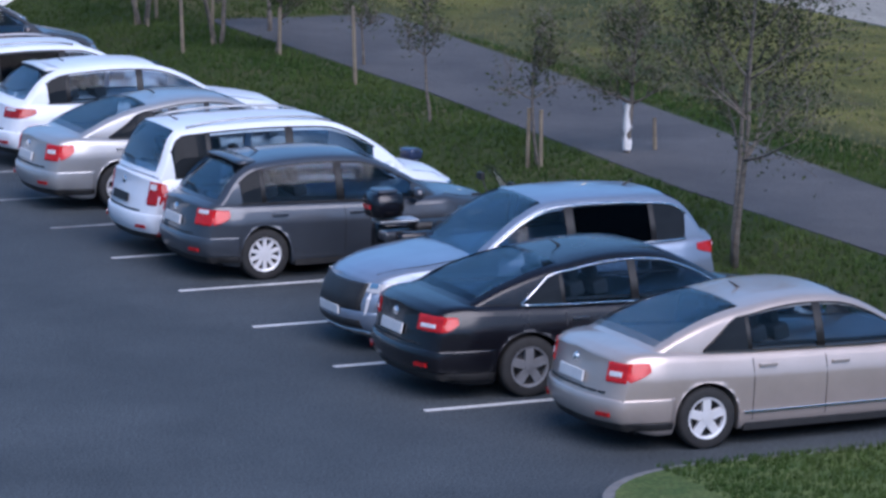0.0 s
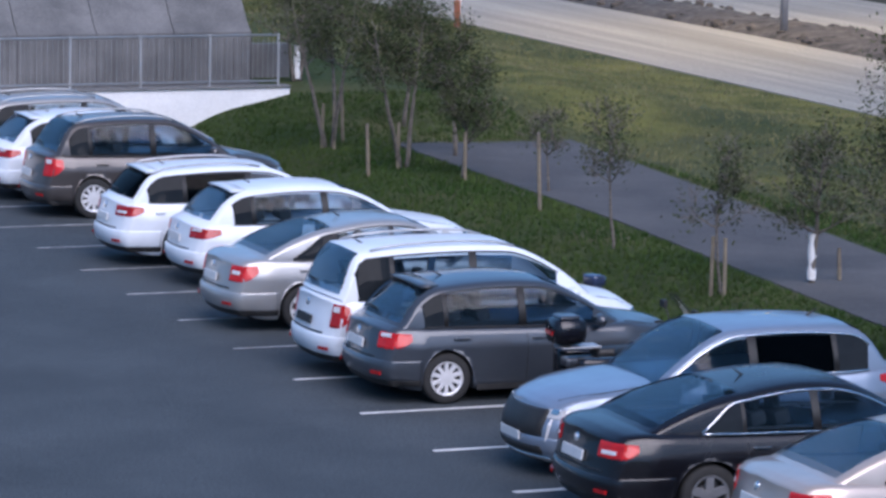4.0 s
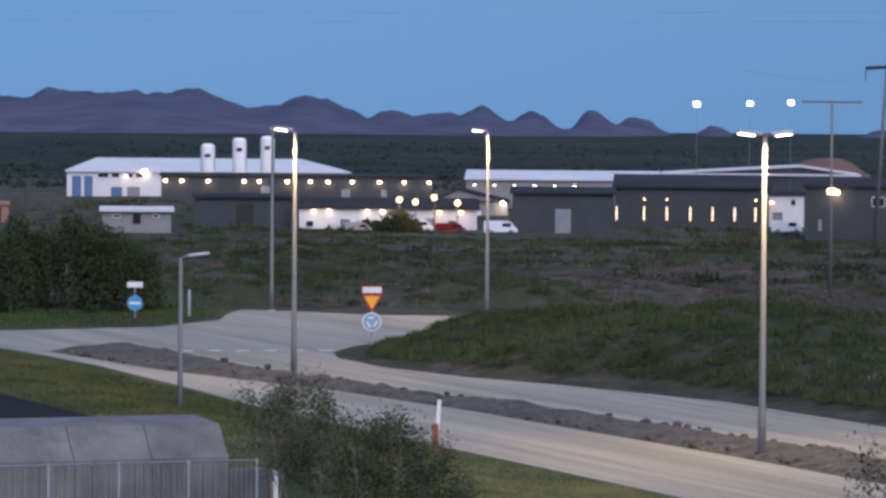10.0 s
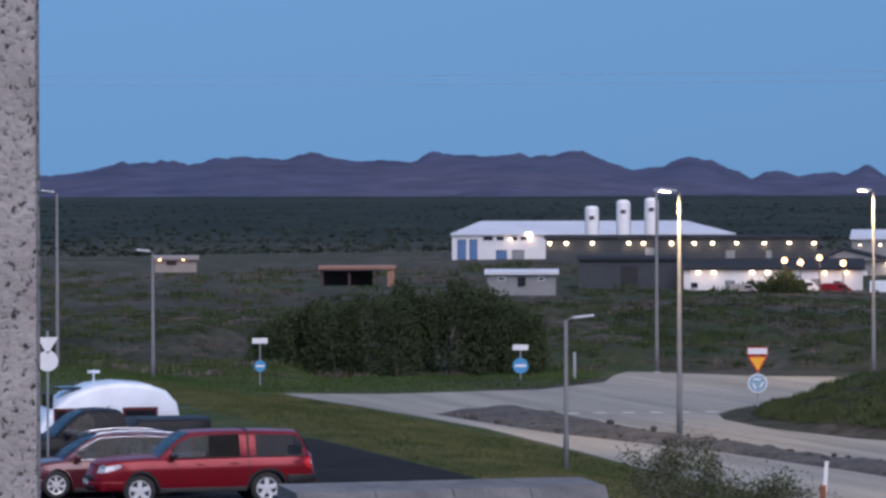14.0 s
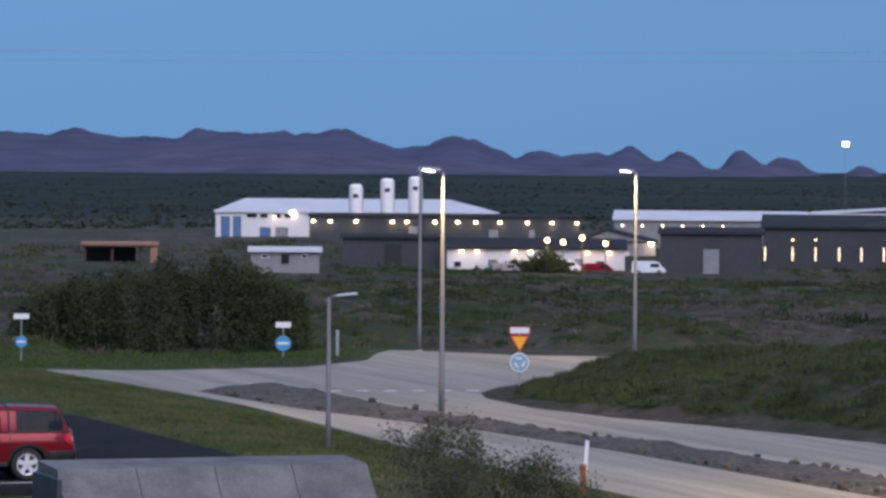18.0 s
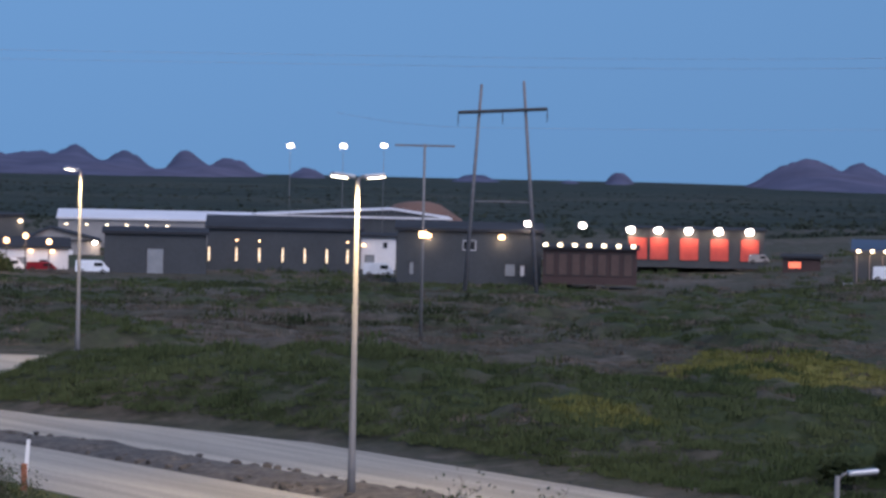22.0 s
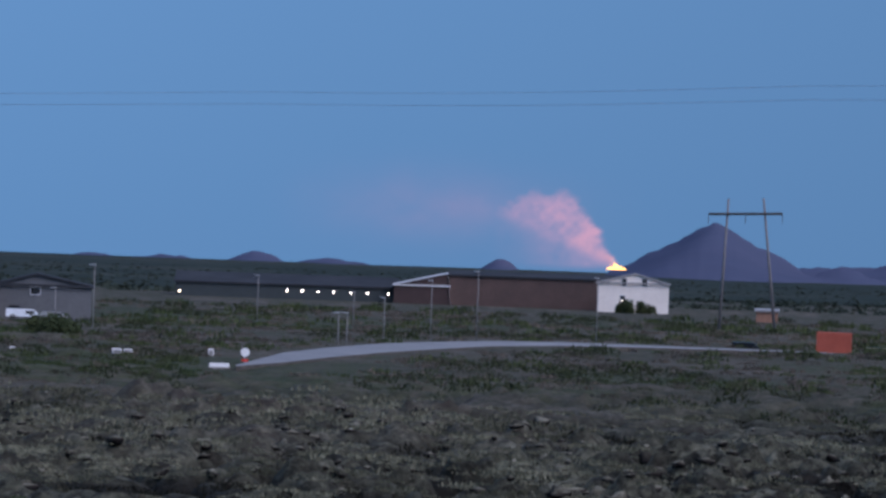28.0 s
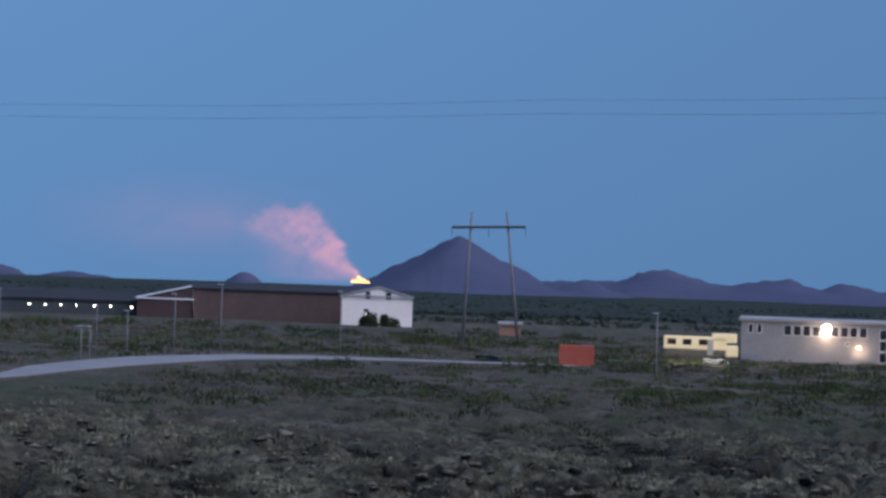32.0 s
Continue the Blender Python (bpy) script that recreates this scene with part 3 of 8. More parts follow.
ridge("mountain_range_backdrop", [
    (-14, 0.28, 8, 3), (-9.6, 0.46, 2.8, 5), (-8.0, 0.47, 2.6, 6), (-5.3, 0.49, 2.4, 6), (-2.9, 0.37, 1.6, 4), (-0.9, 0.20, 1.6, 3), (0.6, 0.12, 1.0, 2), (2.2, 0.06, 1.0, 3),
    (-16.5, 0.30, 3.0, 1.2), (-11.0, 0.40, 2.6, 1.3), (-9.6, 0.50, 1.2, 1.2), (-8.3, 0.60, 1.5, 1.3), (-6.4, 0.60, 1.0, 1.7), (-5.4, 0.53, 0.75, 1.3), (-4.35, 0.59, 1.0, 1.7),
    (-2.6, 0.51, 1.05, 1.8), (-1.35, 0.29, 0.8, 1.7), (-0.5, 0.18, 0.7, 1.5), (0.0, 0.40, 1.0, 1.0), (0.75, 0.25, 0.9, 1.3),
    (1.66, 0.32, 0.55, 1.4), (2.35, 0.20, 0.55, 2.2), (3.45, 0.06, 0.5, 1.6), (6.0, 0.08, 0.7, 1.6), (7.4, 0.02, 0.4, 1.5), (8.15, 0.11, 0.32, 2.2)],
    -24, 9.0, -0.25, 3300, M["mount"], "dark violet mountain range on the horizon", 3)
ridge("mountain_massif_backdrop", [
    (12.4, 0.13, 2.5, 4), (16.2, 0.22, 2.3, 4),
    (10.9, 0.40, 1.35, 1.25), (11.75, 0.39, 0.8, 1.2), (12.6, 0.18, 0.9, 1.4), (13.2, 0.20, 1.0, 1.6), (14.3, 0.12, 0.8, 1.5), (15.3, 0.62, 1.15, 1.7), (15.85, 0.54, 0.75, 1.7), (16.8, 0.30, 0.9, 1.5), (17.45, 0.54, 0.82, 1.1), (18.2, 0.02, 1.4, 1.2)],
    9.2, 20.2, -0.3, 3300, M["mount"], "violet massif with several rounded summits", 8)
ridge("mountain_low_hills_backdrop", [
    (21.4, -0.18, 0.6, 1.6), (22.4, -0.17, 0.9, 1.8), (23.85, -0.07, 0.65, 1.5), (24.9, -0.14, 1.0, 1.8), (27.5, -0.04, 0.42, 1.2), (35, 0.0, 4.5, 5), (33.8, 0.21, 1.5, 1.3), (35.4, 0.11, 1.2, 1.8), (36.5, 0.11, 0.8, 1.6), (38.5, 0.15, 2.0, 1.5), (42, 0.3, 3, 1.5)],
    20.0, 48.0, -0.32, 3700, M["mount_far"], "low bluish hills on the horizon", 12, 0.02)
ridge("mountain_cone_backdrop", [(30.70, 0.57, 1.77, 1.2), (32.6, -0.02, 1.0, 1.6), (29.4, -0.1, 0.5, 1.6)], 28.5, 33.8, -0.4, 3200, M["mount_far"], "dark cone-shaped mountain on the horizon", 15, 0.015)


# ---- lamp posts ----
M["lamp_on"] = lamp_mat("lamp_glow", (1.0, 0.84, 0.56), 12.0)


def glow_lamp(p, power, color=(1.0, 0.74, 0.34), kind="POINT", radius=0.15, aim_at=None, angle=140):
    li = bpy.data.lights.new("lamp_light", kind)
    li.energy, li.color = power, color
    li.shadow_soft_size = radius
    if kind == "SPOT":
        li.spot_size, li.spot_blend = radians(angle), 0.6
    ob = new("lamp_light", li)
    ob.matrix_world = look(p, aim_at) if aim_at is not None else Matrix.Translation(p)
    return ob


def street_lamp(p, height, arms, lit=(), base_r=0.09, top_r=0.05, label="", power=0, arm=0.12):
    """arms: headings of the heads; lit: which of them glow."""
    e = empty("street_lamp", Matrix.Translation(p), label or "slim galvanised street lamp on a tapered post", "street lamp", "street lamps")
    bm = bmesh.new()
    tube(bm, [(0, 0, -0.3), (0, 0, 1.0), (0, 0, 1.05), (0, 0, height)], [base_r * 1.15, base_r * 1.1, base_r, top_r], 10)
    part("post", bm, M["pole"], e, smooth_shade=True)
    part("base_plate", box(-0.16, 0.16, -0.16, 0.16, -0.2, 0.04, 0.01), M["galv"], e)
    bm = bmesh.new()
    add_box(bm, -0.06, 0.06, base_r, base_r + 0.02, 0.6, 0.95)
    part("hatch", bm, M["galv"], e)
    for k, a in enumerate(arms):
        d = Vector((math.cos(radians(a)), math.sin(radians(a)), 0))
        bm = bmesh.new()
        tube(bm, [(0, 0, height - 0.12), d * arm * 0.5 + Vector((0, 0, height + 0.02)), d * arm + Vector((0, 0, height + 0.06))], 0.032, 8)
        part("arm", bm, M["pole"], e, smooth_shade=True)
        m = Matrix.Translation(d * (arm + 0.3) + Vector((0, 0, height + 0.08))) @ pose(0, 0, 0, 0, -6, a)
        head = part("lamp_head", box(-0.30, 0.30, -0.13, 0.13, -0.045, 0.045, 0.03), M["galv"], e, m=m)
        on = k in lit
        part("lens", box(-0.10, 0.28, -0.10, 0.10, -0.075, -0.047, 0.01), M["lamp_on"] if on else M["trim"], head, "glowing lens" if on else "unlit lens")
        if on and power:
            q = Vector(p) + d * (arm + 0.3) + Vector((0, 0, height - 0.08))
            glow_lamp(q, power, kind="SPOT", aim_at=q + Vector((0.0, 0.001, -5)), angle=150, radius=0.2)
    return e


LEFTWARD = HEAD + 180
street_lamp(at_uv(-49.7, 26.9, 0.45), 8.05, (LEFTWARD, HEAD), (0, 1), power=1100, label="tall street lamp with two glowing heads on the rubble median")
street_lamp(at_uv(-83.1, 26.45, 0.45), 8.05, (LEFTWARD,), (0,), power=1100, label="tall street lamp with one glowing head beside the junction")
street_lamp(at_uv(-116.5, 47.2, 0.45), 8.05, (LEFTWARD,), (0,), power=1300, label="street lamp with one glowing head beyond the junction")
street_lamp(at_uv(-125.4, 40.5, 0.45), 8.05, (90,), (), label="unlit slim street lamp beyond the crossing street")
street_lamp(at_uv(-29.1, 40.8, 0.30), 8.1, (LEFTWARD, HEAD), (0,), power=800, label="tall street lamp with one glowing head beside the lava field")
street_lamp(at_uv(-126.5, 13.7, 0.40), 8.1, (LEFTWARD,), (), label="slim street lamp beside the crossing street")
street_lamp(at_uv(-122.8, 17.1, 0.40), 5.6, (LEFTWARD,), (), label="short grey street lamp beside the crossing street")
street_lamp(at_uv(-66.7, 17.2, 0.55), 4.4, (0,), (), 0.07, 0.05, "short path lamp with a flat head, unlit", arm=0.2)
street_lamp(at_uv(-26.3, 25.7, 0.45), 2.5, (0,), (), 0.06, 0.05, "low path lamp with a flat head, unlit", arm=0.2)


# ---- cars ----
def wheel_mesh(kind, finish="alloy"):
    bm = bmesh.new()
    lathe(bm, [(0.205, -0.09), (0.29, -0.105), (0.315, -0.085), (0.318, 0.085), (0.29, 0.105), (0.205, 0.09)], 32)
    tyre = bm_mesh("tyre", bm, M["rubber"], True)
    bm = bmesh.new()
    lathe(bm, [(0.0, 0.045), (0.05, 0.05), (0.055, 0.03), (0.06, 0.012), (0.185, -0.02), (0.19, 0.075), (0.212, 0.095)], 32)
    dish = bm_mesh("rim", bm, M["dark_steel"], True)
    bm = bmesh.new()
    for k in range(kind):
        add_box(bm, -0.026 - 0.02 * (kind == 5), 0.026 + 0.02 * (kind == 5), 0.035, 0.085, 0.03, 0.20, Matrix.Rotation(k * math.tau / kind, 4, "Y"), 0.006)
    lathe(bm, [(0.0, 0.09), (0.05, 0.088), (0.058, 0.06)], 16)
    lathe(bm, [(0.186, 0.05), (0.19, 0.088), (0.214, 0.096), (0.216, 0.06)], 32)
    sp = bm_mesh("spokes", bm, M[finish])
    return tyre, dish, sp


WHEELS = {k: wheel_mesh(k) for k in (5, 7, 10)}
WHEELS["grey five"] = wheel_mesh(5, "alloy_grey")


def lerp_table(tab, x):
    return float(np.interp(x, [a for a, b in tab], [b for a, b in tab]))


def car(name, label, origin, heading, L=4.5, W=1.8, H=1.46, colour="silver", belt=((0, 0.92), (1, 0.9)), roof=(0.1, 0.62, 0.85, 1.0), axles=(0.8, 3.45),
        wheel=7, tyre_r=0.317, windows=(), lamp=(0.30, 0.16, 0.16, 0.88), lamp_mat_name="lens_red", rails=None, chrome=False, plate_dark=False, cladding=False, ground_clear=0.17,
        drop=0.05, head=(0.42, 0.13, 0.70), group="parked cars", tinted=False, strip=False, nose="plain", lean=0.06, wiper=True, canopy=None, spoiler=False):
    """A car whose tail is at x = 0 and whose nose is at x = L.
    belt: height of the shoulder along the car, in shares of L; roof: shares of L for the foot and top of the rear window and the top and foot of the windscreen."""
    e = empty(name, pose(origin[0], origin[1], origin[2], 0, 0, heading), label, "pickup" if "pickup" in name else "car", group)
    col = M[colour]
    hw = W / 2
    ra = tyre_r + 0.055
    lift_ = max(0.0, ground_clear - 0.22)
    xs = sorted({round(x, 3) for x in [0.0, 0.03, 0.08, 0.15, 0.26, 0.4] + [L - q for q in (0.0, 0.03, 0.08, 0.16, 0.3, 0.5, 0.7)] + list(np.arange(0.5, L - 0.7, 0.18))
                 + [a + ra * math.cos(k * math.pi / 18) for a in axles for k in range(19)] + [a + s * (ra + 0.012) for a in axles for s in (-1, 1)]})
    girth = ((0.0, 0.90), (0.05, 0.935), (0.14, 0.962), (0.28, 0.975), (0.42, 0.985), (0.55, 0.995), (0.66, 1.0), (0.72, 0.998), (0.79, 0.978), (0.88, 0.958), (0.95, 0.93), (1.0, 0.885))

    def zbelt(x):
        return lerp_table([(a * L, b) for a, b in belt], x)

    def zlow(x):
        return ground_clear + 0.10 * float(smooth(0.35, 0.0, x)) + 0.07 * float(smooth(L - 0.45, L, x))

    def zarch(x):
        z = 0.0
        for a in axles:
            if abs(x - a) < ra:
                z = max(z, tyre_r + math.sqrt(ra * ra - (x - a) ** 2))
        return z

    def wid(x):
        return hw * float(1 - 0.10 * smooth(0.55, -0.12, x) ** 1.6 - 0.22 * smooth(L - 1.1, L + 0.1, x) ** 1.5)

    def girth_at(x, z):
        zb, zt = zlow(x), zbelt(x)
        return lerp_table(girth, (z - zb) / (zt - zb))

    def rounded(p):
        """Rounds the tail and the nose off in plan and in profile."""
        x, y, z = p
        q = min(abs(y) / hw, 1.1)
        tail, stern = float(smooth(1.0, 0.0, x)), float(smooth(0.55, 0.0, x))
        bow, stem = float(smooth(L - 1.25, L, x)), float(smooth(L - 0.6, L, x))
        zl = z - lift_
        dx = tail * 0.24 * q ** 2.7 + stern * (lean * float(smooth(0.60, 1.0, zl)) + 0.09 * float(smooth(0.36, 0.16, zl)) - 0.035 * float(smooth(0.30, 0.40, zl) * smooth(0.62, 0.52, zl)))
        dx -= 0.11 * float(smooth(1.6, 0.0, x))
        dx += 0.10 * float(smooth(L - 1.6, L, x))
        dx -= bow * 0.40 * q ** 2.3 + stem * (0.13 * float(smooth(0.52, 0.85, zl)) + 0.10 * float(smooth(0.34, 0.16, zl)))
        return Vector((x + dx, y, z))

    levels = [t for t, g in girth]

    def sect(x):
        zb, zt, w, za = zlow(x), zbelt(x), wid(x), zarch(x)
        end = float(smooth(0.10, 0.0, x) + smooth(L - 0.12, L, x))
        zt -= 0.045 * end
        zb += 0.04 * end
        pts = []
        for t in levels:
            z = min(max(zb + (zt - zb) * t, za), zt - 0.01 * (1 - t))
            pts.append((w * lerp_table(girth, (z - zb) / (zt - zb)), z))
        low = pts[0][1]
        return [(0, low), (pts[0][0] * 0.9, low)] + pts + [(w * 0.78, zt + 0.018), (w * 0.45, zt + 0.045), (0, zt + 0.055)]

    bm = bmesh.new()
    rings = []
    for x in xs:
        s = sect(x)
        rings.append([bm.verts.new((x, -y, z)) for y, z in s] + [bm.verts.new((x, y, z)) for y, z in s[-2:0:-1]])
    k = len(rings[0])
    for g, h in zip(rings, rings[1:]):
        for i in range(k):
            bm.faces.new((g[i], g[(i + 1) % k], h[(i + 1) % k], h[i]))
    n_lv = len(sect(0.0))
    for ring in (rings[0], rings[-1]):
        cols = 10
        grid = []
        for i in range(1, n_lv - 1):
            a, b = ring[i], ring[k - i]
            grid.append([a] + [bm.verts.new(a.co.lerp(b.co, c / cols)) for c in range(1, cols)] + [b])
        for g, h in zip(grid, grid[1:]):
            for c in range(cols):
                bm.faces.new((g[c], g[c + 1], h[c + 1], h[c]))
        for c in range(cols):
            bm.faces.new((grid[-1][c], grid[-1][c + 1], ring[n_lv - 1]))
    part("body", bm, col, e, smooth_shade=True)
    # cabin
    x0, x1, x2, x3 = [s * L for s in roof]
    ztop = H

    def zroof(x):
        if x < x1:
            t = max(0.0, (x - x0) / max(x1 - x0, 0.01))
            return zbelt(x0) + (ztop - drop - zbelt(x0)) * (0.25 * t + 0.75 * math.sin(t * math.pi / 2))
        if x > x2:
            t = max(0.0, (x3 - x) / (x3 - x2))
            return zbelt(x3) + (ztop - 0.025 - zbelt(x3)) * (0.35 * t + 0.65 * math.sin(t * math.pi / 2))
        t = (x - x1) / (x2 - x1)
        return ztop - drop * (1 - t) ** 2 - 0.025 * t ** 3 + 0.012 * math.sin(t * math.pi)

    def yside(x, z):
        zb = zbelt(x)
        t = max(0.0, min(1.1, (z - zb) / (ztop - zb)))
        w = hw * (0.905 - 0.215 * t ** 1.35)
        return w * float(1 - 0.06 * smooth(x0 + 0.7, x0 - 0.1, x) - 0.10 * smooth(x3 - 0.8, x3 + 0.1, x))

    edges = [q * L for w in windows for q in w]
    cx = sorted({round(x, 3) for x in list(np.linspace(x0, x1, 13)) + list(np.linspace(x1, x2, 9)) + list(np.linspace(x2, x3, 14)) + edges})
    bm = bmesh.new()
    rings = []
    for x in cx:
        zb, zr = zbelt(x) - 0.04, max(zroof(x), zbelt(x) + 0.02)
        pts = []
        for t in (0, 0.09, 0.90, 0.96):
            z = zb + (zr - 0.05 - zb) * t
            pts.append((yside(x, z), z))
        ye = yside(x, zr)
        pts += [(ye * 0.975, zr - 0.024), (ye * 0.88, zr), (ye * 0.5, zr + 0.022), (0, zr + 0.03)]
        full = [(x, -y, z) for y, z in pts] + [(x, y, z) for y, z in pts[-2::-1]]
        rings.append([bm.verts.new(p) for p in full])
    for n_, (g, h) in enumerate(zip(rings, rings[1:])):
        xm = (cx[n_] + cx[n_ + 1]) / 2
        glazed = any(a * L < xm < b * L for a, b in windows[1:])
        last = len(g) - 1
        for i in range(last):
            low = i if i < last / 2 else last - 1 - i
            if low == 1 and glazed:
                continue
            if low >= 5 and (x0 + 0.14 * (x1 - x0) < xm < x1 - 0.10 * (x1 - x0) or x2 + 0.10 * (x3 - x2) < xm < x3 - 0.03):
                continue
            bm.faces.new((g[i], g[i + 1], h[i + 1], h[i]))
    part("cabin_shell", bm, col, e, smooth_shade=True)

    def screen(pname, xa, xb, inset, up_off):
        """Windscreen and rear window, a little proud of the shell."""
        bm = bmesh.new()
        rows = []
        for t in np.linspace(0, 1, 9):
            x = xa + (xb - xa) * t
            zr = zroof(x)
            ye = yside(x, zr) * inset
            rows.append([bm.verts.new((x + (0.012 if xa > xb else -0.012) * (1 - t), q * ye, zr + up_off + float(np.interp(abs(q) * inset, (0, 0.5, 0.88), (0.030, 0.022, 0.0))))) for q in (-1, -0.7, -0.35, 0, 0.35, 0.7, 1)])
        for g, h in zip(rows, rows[1:]):
            for i in range(6):
                bm.faces.new((g[i], g[i + 1], h[i + 1], h[i]))
        r = bmesh.ops.extrude_face_region(bm, geom=bm.faces[:])
        bmesh.ops.translate(bm, vec=(0, 0, -0.012), verts=[q for q in r["geom"] if isinstance(q, bmesh.types.BMVert)])
        return part(pname, bm, M["pane_dark" if (pname == "rear_window" and tinted) else "pane"], e, smooth_shade=True)

    screen("windscreen", x3 - 0.005 * (x3 - x2), x2 + 0.08 * (x3 - x2), 0.885, 0.003)
    screen("rear_window", x0 + 0.10 * (x1 - x0), x1 - 0.07 * (x1 - x0), 0.87, 0.003)

    def pane(pname, xa, xb, side, off=0.010, mat_name="pane", zlo=0.0, ztrim=0.082, taper=False):
        bm = bmesh.new()
        lo, mid, hi = [], [], []
        for x in np.linspace(xa, xb, 9):
            zb = zbelt(x) + zlo
            zt = max(zroof(x) - ztrim, zb + 0.004)
            if taper:
                zt = zb + (zt - zb) * min(1.0, 0.08 + 1.2 * ((x - xa) / (xb - xa)) ** 0.8)
            for row, z in ((lo, zb), (mid, (zb + zt) / 2), (hi, zt)):
                row.append(bm.verts.new((x, side * (yside(x, z) + off), z)))
        for i in range(8):
            bm.faces.new((lo[i], lo[i + 1], mid[i + 1], mid[i]))
            bm.faces.new((mid[i], mid[i + 1], hi[i + 1], hi[i]))
        r = bmesh.ops.extrude_face_region(bm, geom=bm.faces[:])
        bmesh.ops.translate(bm, vec=(0, -side * 0.012, 0), verts=[q for q in r["geom"] if isinstance(q, bmesh.types.BMVert)])
        return part(pname, bm, M[mat_name], e, smooth_shade=mat_name == "trim")

    def girdle(pname, x_in, y_in, z0, z1, out, material, label_="", front=False, full=True):
        """A band that follows the body round the tail or the nose; from y_in on one side to y_in on the other, or along the flanks as far as x_in."""
        xe = L if front else 0.0
        s = 1 if front else -1
        path = []
        if full:
            path += [(x, wid(x), 0, 1) for x in np.linspace(xe - s * x_in, xe - s * 0.06, 7)]
        yw = wid(xe) * 0.97 if full else y_in
        path += [(xe + s * out, y, s, 0) for y in np.linspace(yw, -yw, 15)]
        if full:
            path += [(x, -wid(x), 0, -1) for x in np.linspace(xe - s * 0.06, xe - s * x_in, 7)]
        rows = []
        bm = bmesh.new()
        zm = (z0 + z1) / 2
        for x, y, nx, ny in path:
            row = []
            for z, o in ((z1, -0.03), (z1, out * 0.55), (z1 - 0.02, out), (zm, out * 1.1), (z0 + 0.02, out), (z0, out * 0.55), (z0, -0.03)):
                w = girth_at(min(max(x, 0.0), L), z) if ny else 1.0
                row.append(bm.verts.new((x + nx * (o - out), y * w + ny * o, z)))
            rows.append(row)
        for g, h in zip(rows, rows[1:]):
            for i in range(6):
                bm.faces.new((g[i], g[i + 1], h[i + 1], h[i]))
        bm.faces.new(rows[0])
        bm.faces.new(rows[-1][::-1])
        return part(pname, bm, material, e, label_, smooth_shade=True)

    def wrap(pname, back, flank, side, z, h, material, depth=0.04):
        """A lamp glass that follows the body round its corner."""
        bm = bmesh.new()
        path = back + flank
        n_ = len(path) - 1
        rows = []
        for k, (x, y) in enumerate(path):
            t = k / n_
            d = Vector((depth if path[0][0] < L / 2 else -depth, 0)) if k < len(back) else Vector((0, -depth))
            hh_ = h * (1 - 0.55 * t * t)
            zt = min(z + h / 2, zbelt(min(max(x, 0), L)) - 0.045) - 0.10 * h * t
            row = []
            for a, b in ((0.2, 0.0), (0, 0.10), (0, 0.5), (0, 0.90), (0.2, 1.0), (1, 1), (1, 0)):
                zz = zt - b * hh_
                w = girth_at(min(max(x, 0.0), L), zz) if k >= len(back) else 1.0
                row.append(bm.verts.new((x + a * d.x, side * (y * w + a * d.y), zz)))
            rows.append(row)
        for g, q in zip(rows, rows[1:]):
            for i in range(7):
                bm.faces.new((g[i], g[(i + 1) % 7], q[(i + 1) % 7], q[i]))
        bm.faces.new(rows[0])
        bm.faces.new(rows[-1][::-1])
        return part(pname, bm, material, e)

    for side in (-1, 1):
        if windows:
            xa, xb = windows[0][0] * L - 0.02, windows[-1][1] * L + 0.02
            q0 = windows[0][1] * L
            tapered = x0 > 0.06 * L

            def top_line(x):
                z = zroof(x) - 0.074
                if tapered and x < q0:
                    zb = zbelt(x)
                    z = zb + (z - zb) * min(1.0, 0.08 + 1.2 * (max(x - xa, 0.0) / (q0 - xa)) ** 0.8)
                return max(z, zbelt(x) + 0.005)

            for sname, zf in (("window_strip", top_line), ("waist_strip", lambda x: zbelt(x) + 0.006)):
                bm = bmesh.new()
                tube(bm, [(x, side * (yside(x, zf(x)) + 0.010), zf(x)) for x in np.linspace(xa, xb, 25)], 0.014 if chrome else 0.010, 6)
                part(sname, bm, M["chrome"] if chrome else M["trim"], e, smooth_shade=True)
            for (a, b), (c, d) in zip(windows, windows[1:]):
                if not (canopy and a * L < canopy * L < c * L):
                    pane("pillar_cover", b * L - 0.01, c * L + 0.01, side, 0.015, "trim")
        for n_, (a, b) in enumerate(windows):
            pane("side_window", a * L, b * L, side, 0.012, "glass" if n_ == 0 else "pane_dark" if tinted and n_ < 2 else "pane", taper=n_ == 0 and x0 > 0.06 * L)
        xm = x3 - 0.30 * (x3 - x2) - 0.05
        bm = bmesh.new()
        lathe(bm, [(0.0, -0.115), (0.05, -0.105), (0.075, -0.06), (0.082, 0.02), (0.068, 0.085), (0.035, 0.112), (0.0, 0.118)], 14)
        mi = part("wing_mirror", bm, M["trim"] if cladding else col, e, m=Matrix.Translation((xm, side * (hw * 0.93 + 0.10), zbelt(xm) + 0.075)), smooth_shade=True)
        part("mirror_glass", box(-0.088, -0.078, -0.07, 0.07, -0.045, 0.045), M["chrome"], mi)
        for a, b in windows[:3]:
            if (b - a) * L > 0.55:
                part("door_handle", box(-0.10, 0.10, -0.016, 0.016, -0.016, 0.016, 0.008), M["chrome"] if chrome else col, e, m=Matrix.Translation((a * L + 0.16, side * (hw * 0.985 + 0.006), zbelt(a * L) - 0.14)))
        xa, xb = axles[0] + ra + 0.05, axles[1] - ra - 0.05
        part("sill", box(xa, xb, side * (hw - 0.07) - 0.02, side * (hw - 0.07) + 0.045, ground_clear - 0.02, ground_clear + 0.08, 0.015), M["trim"], e)
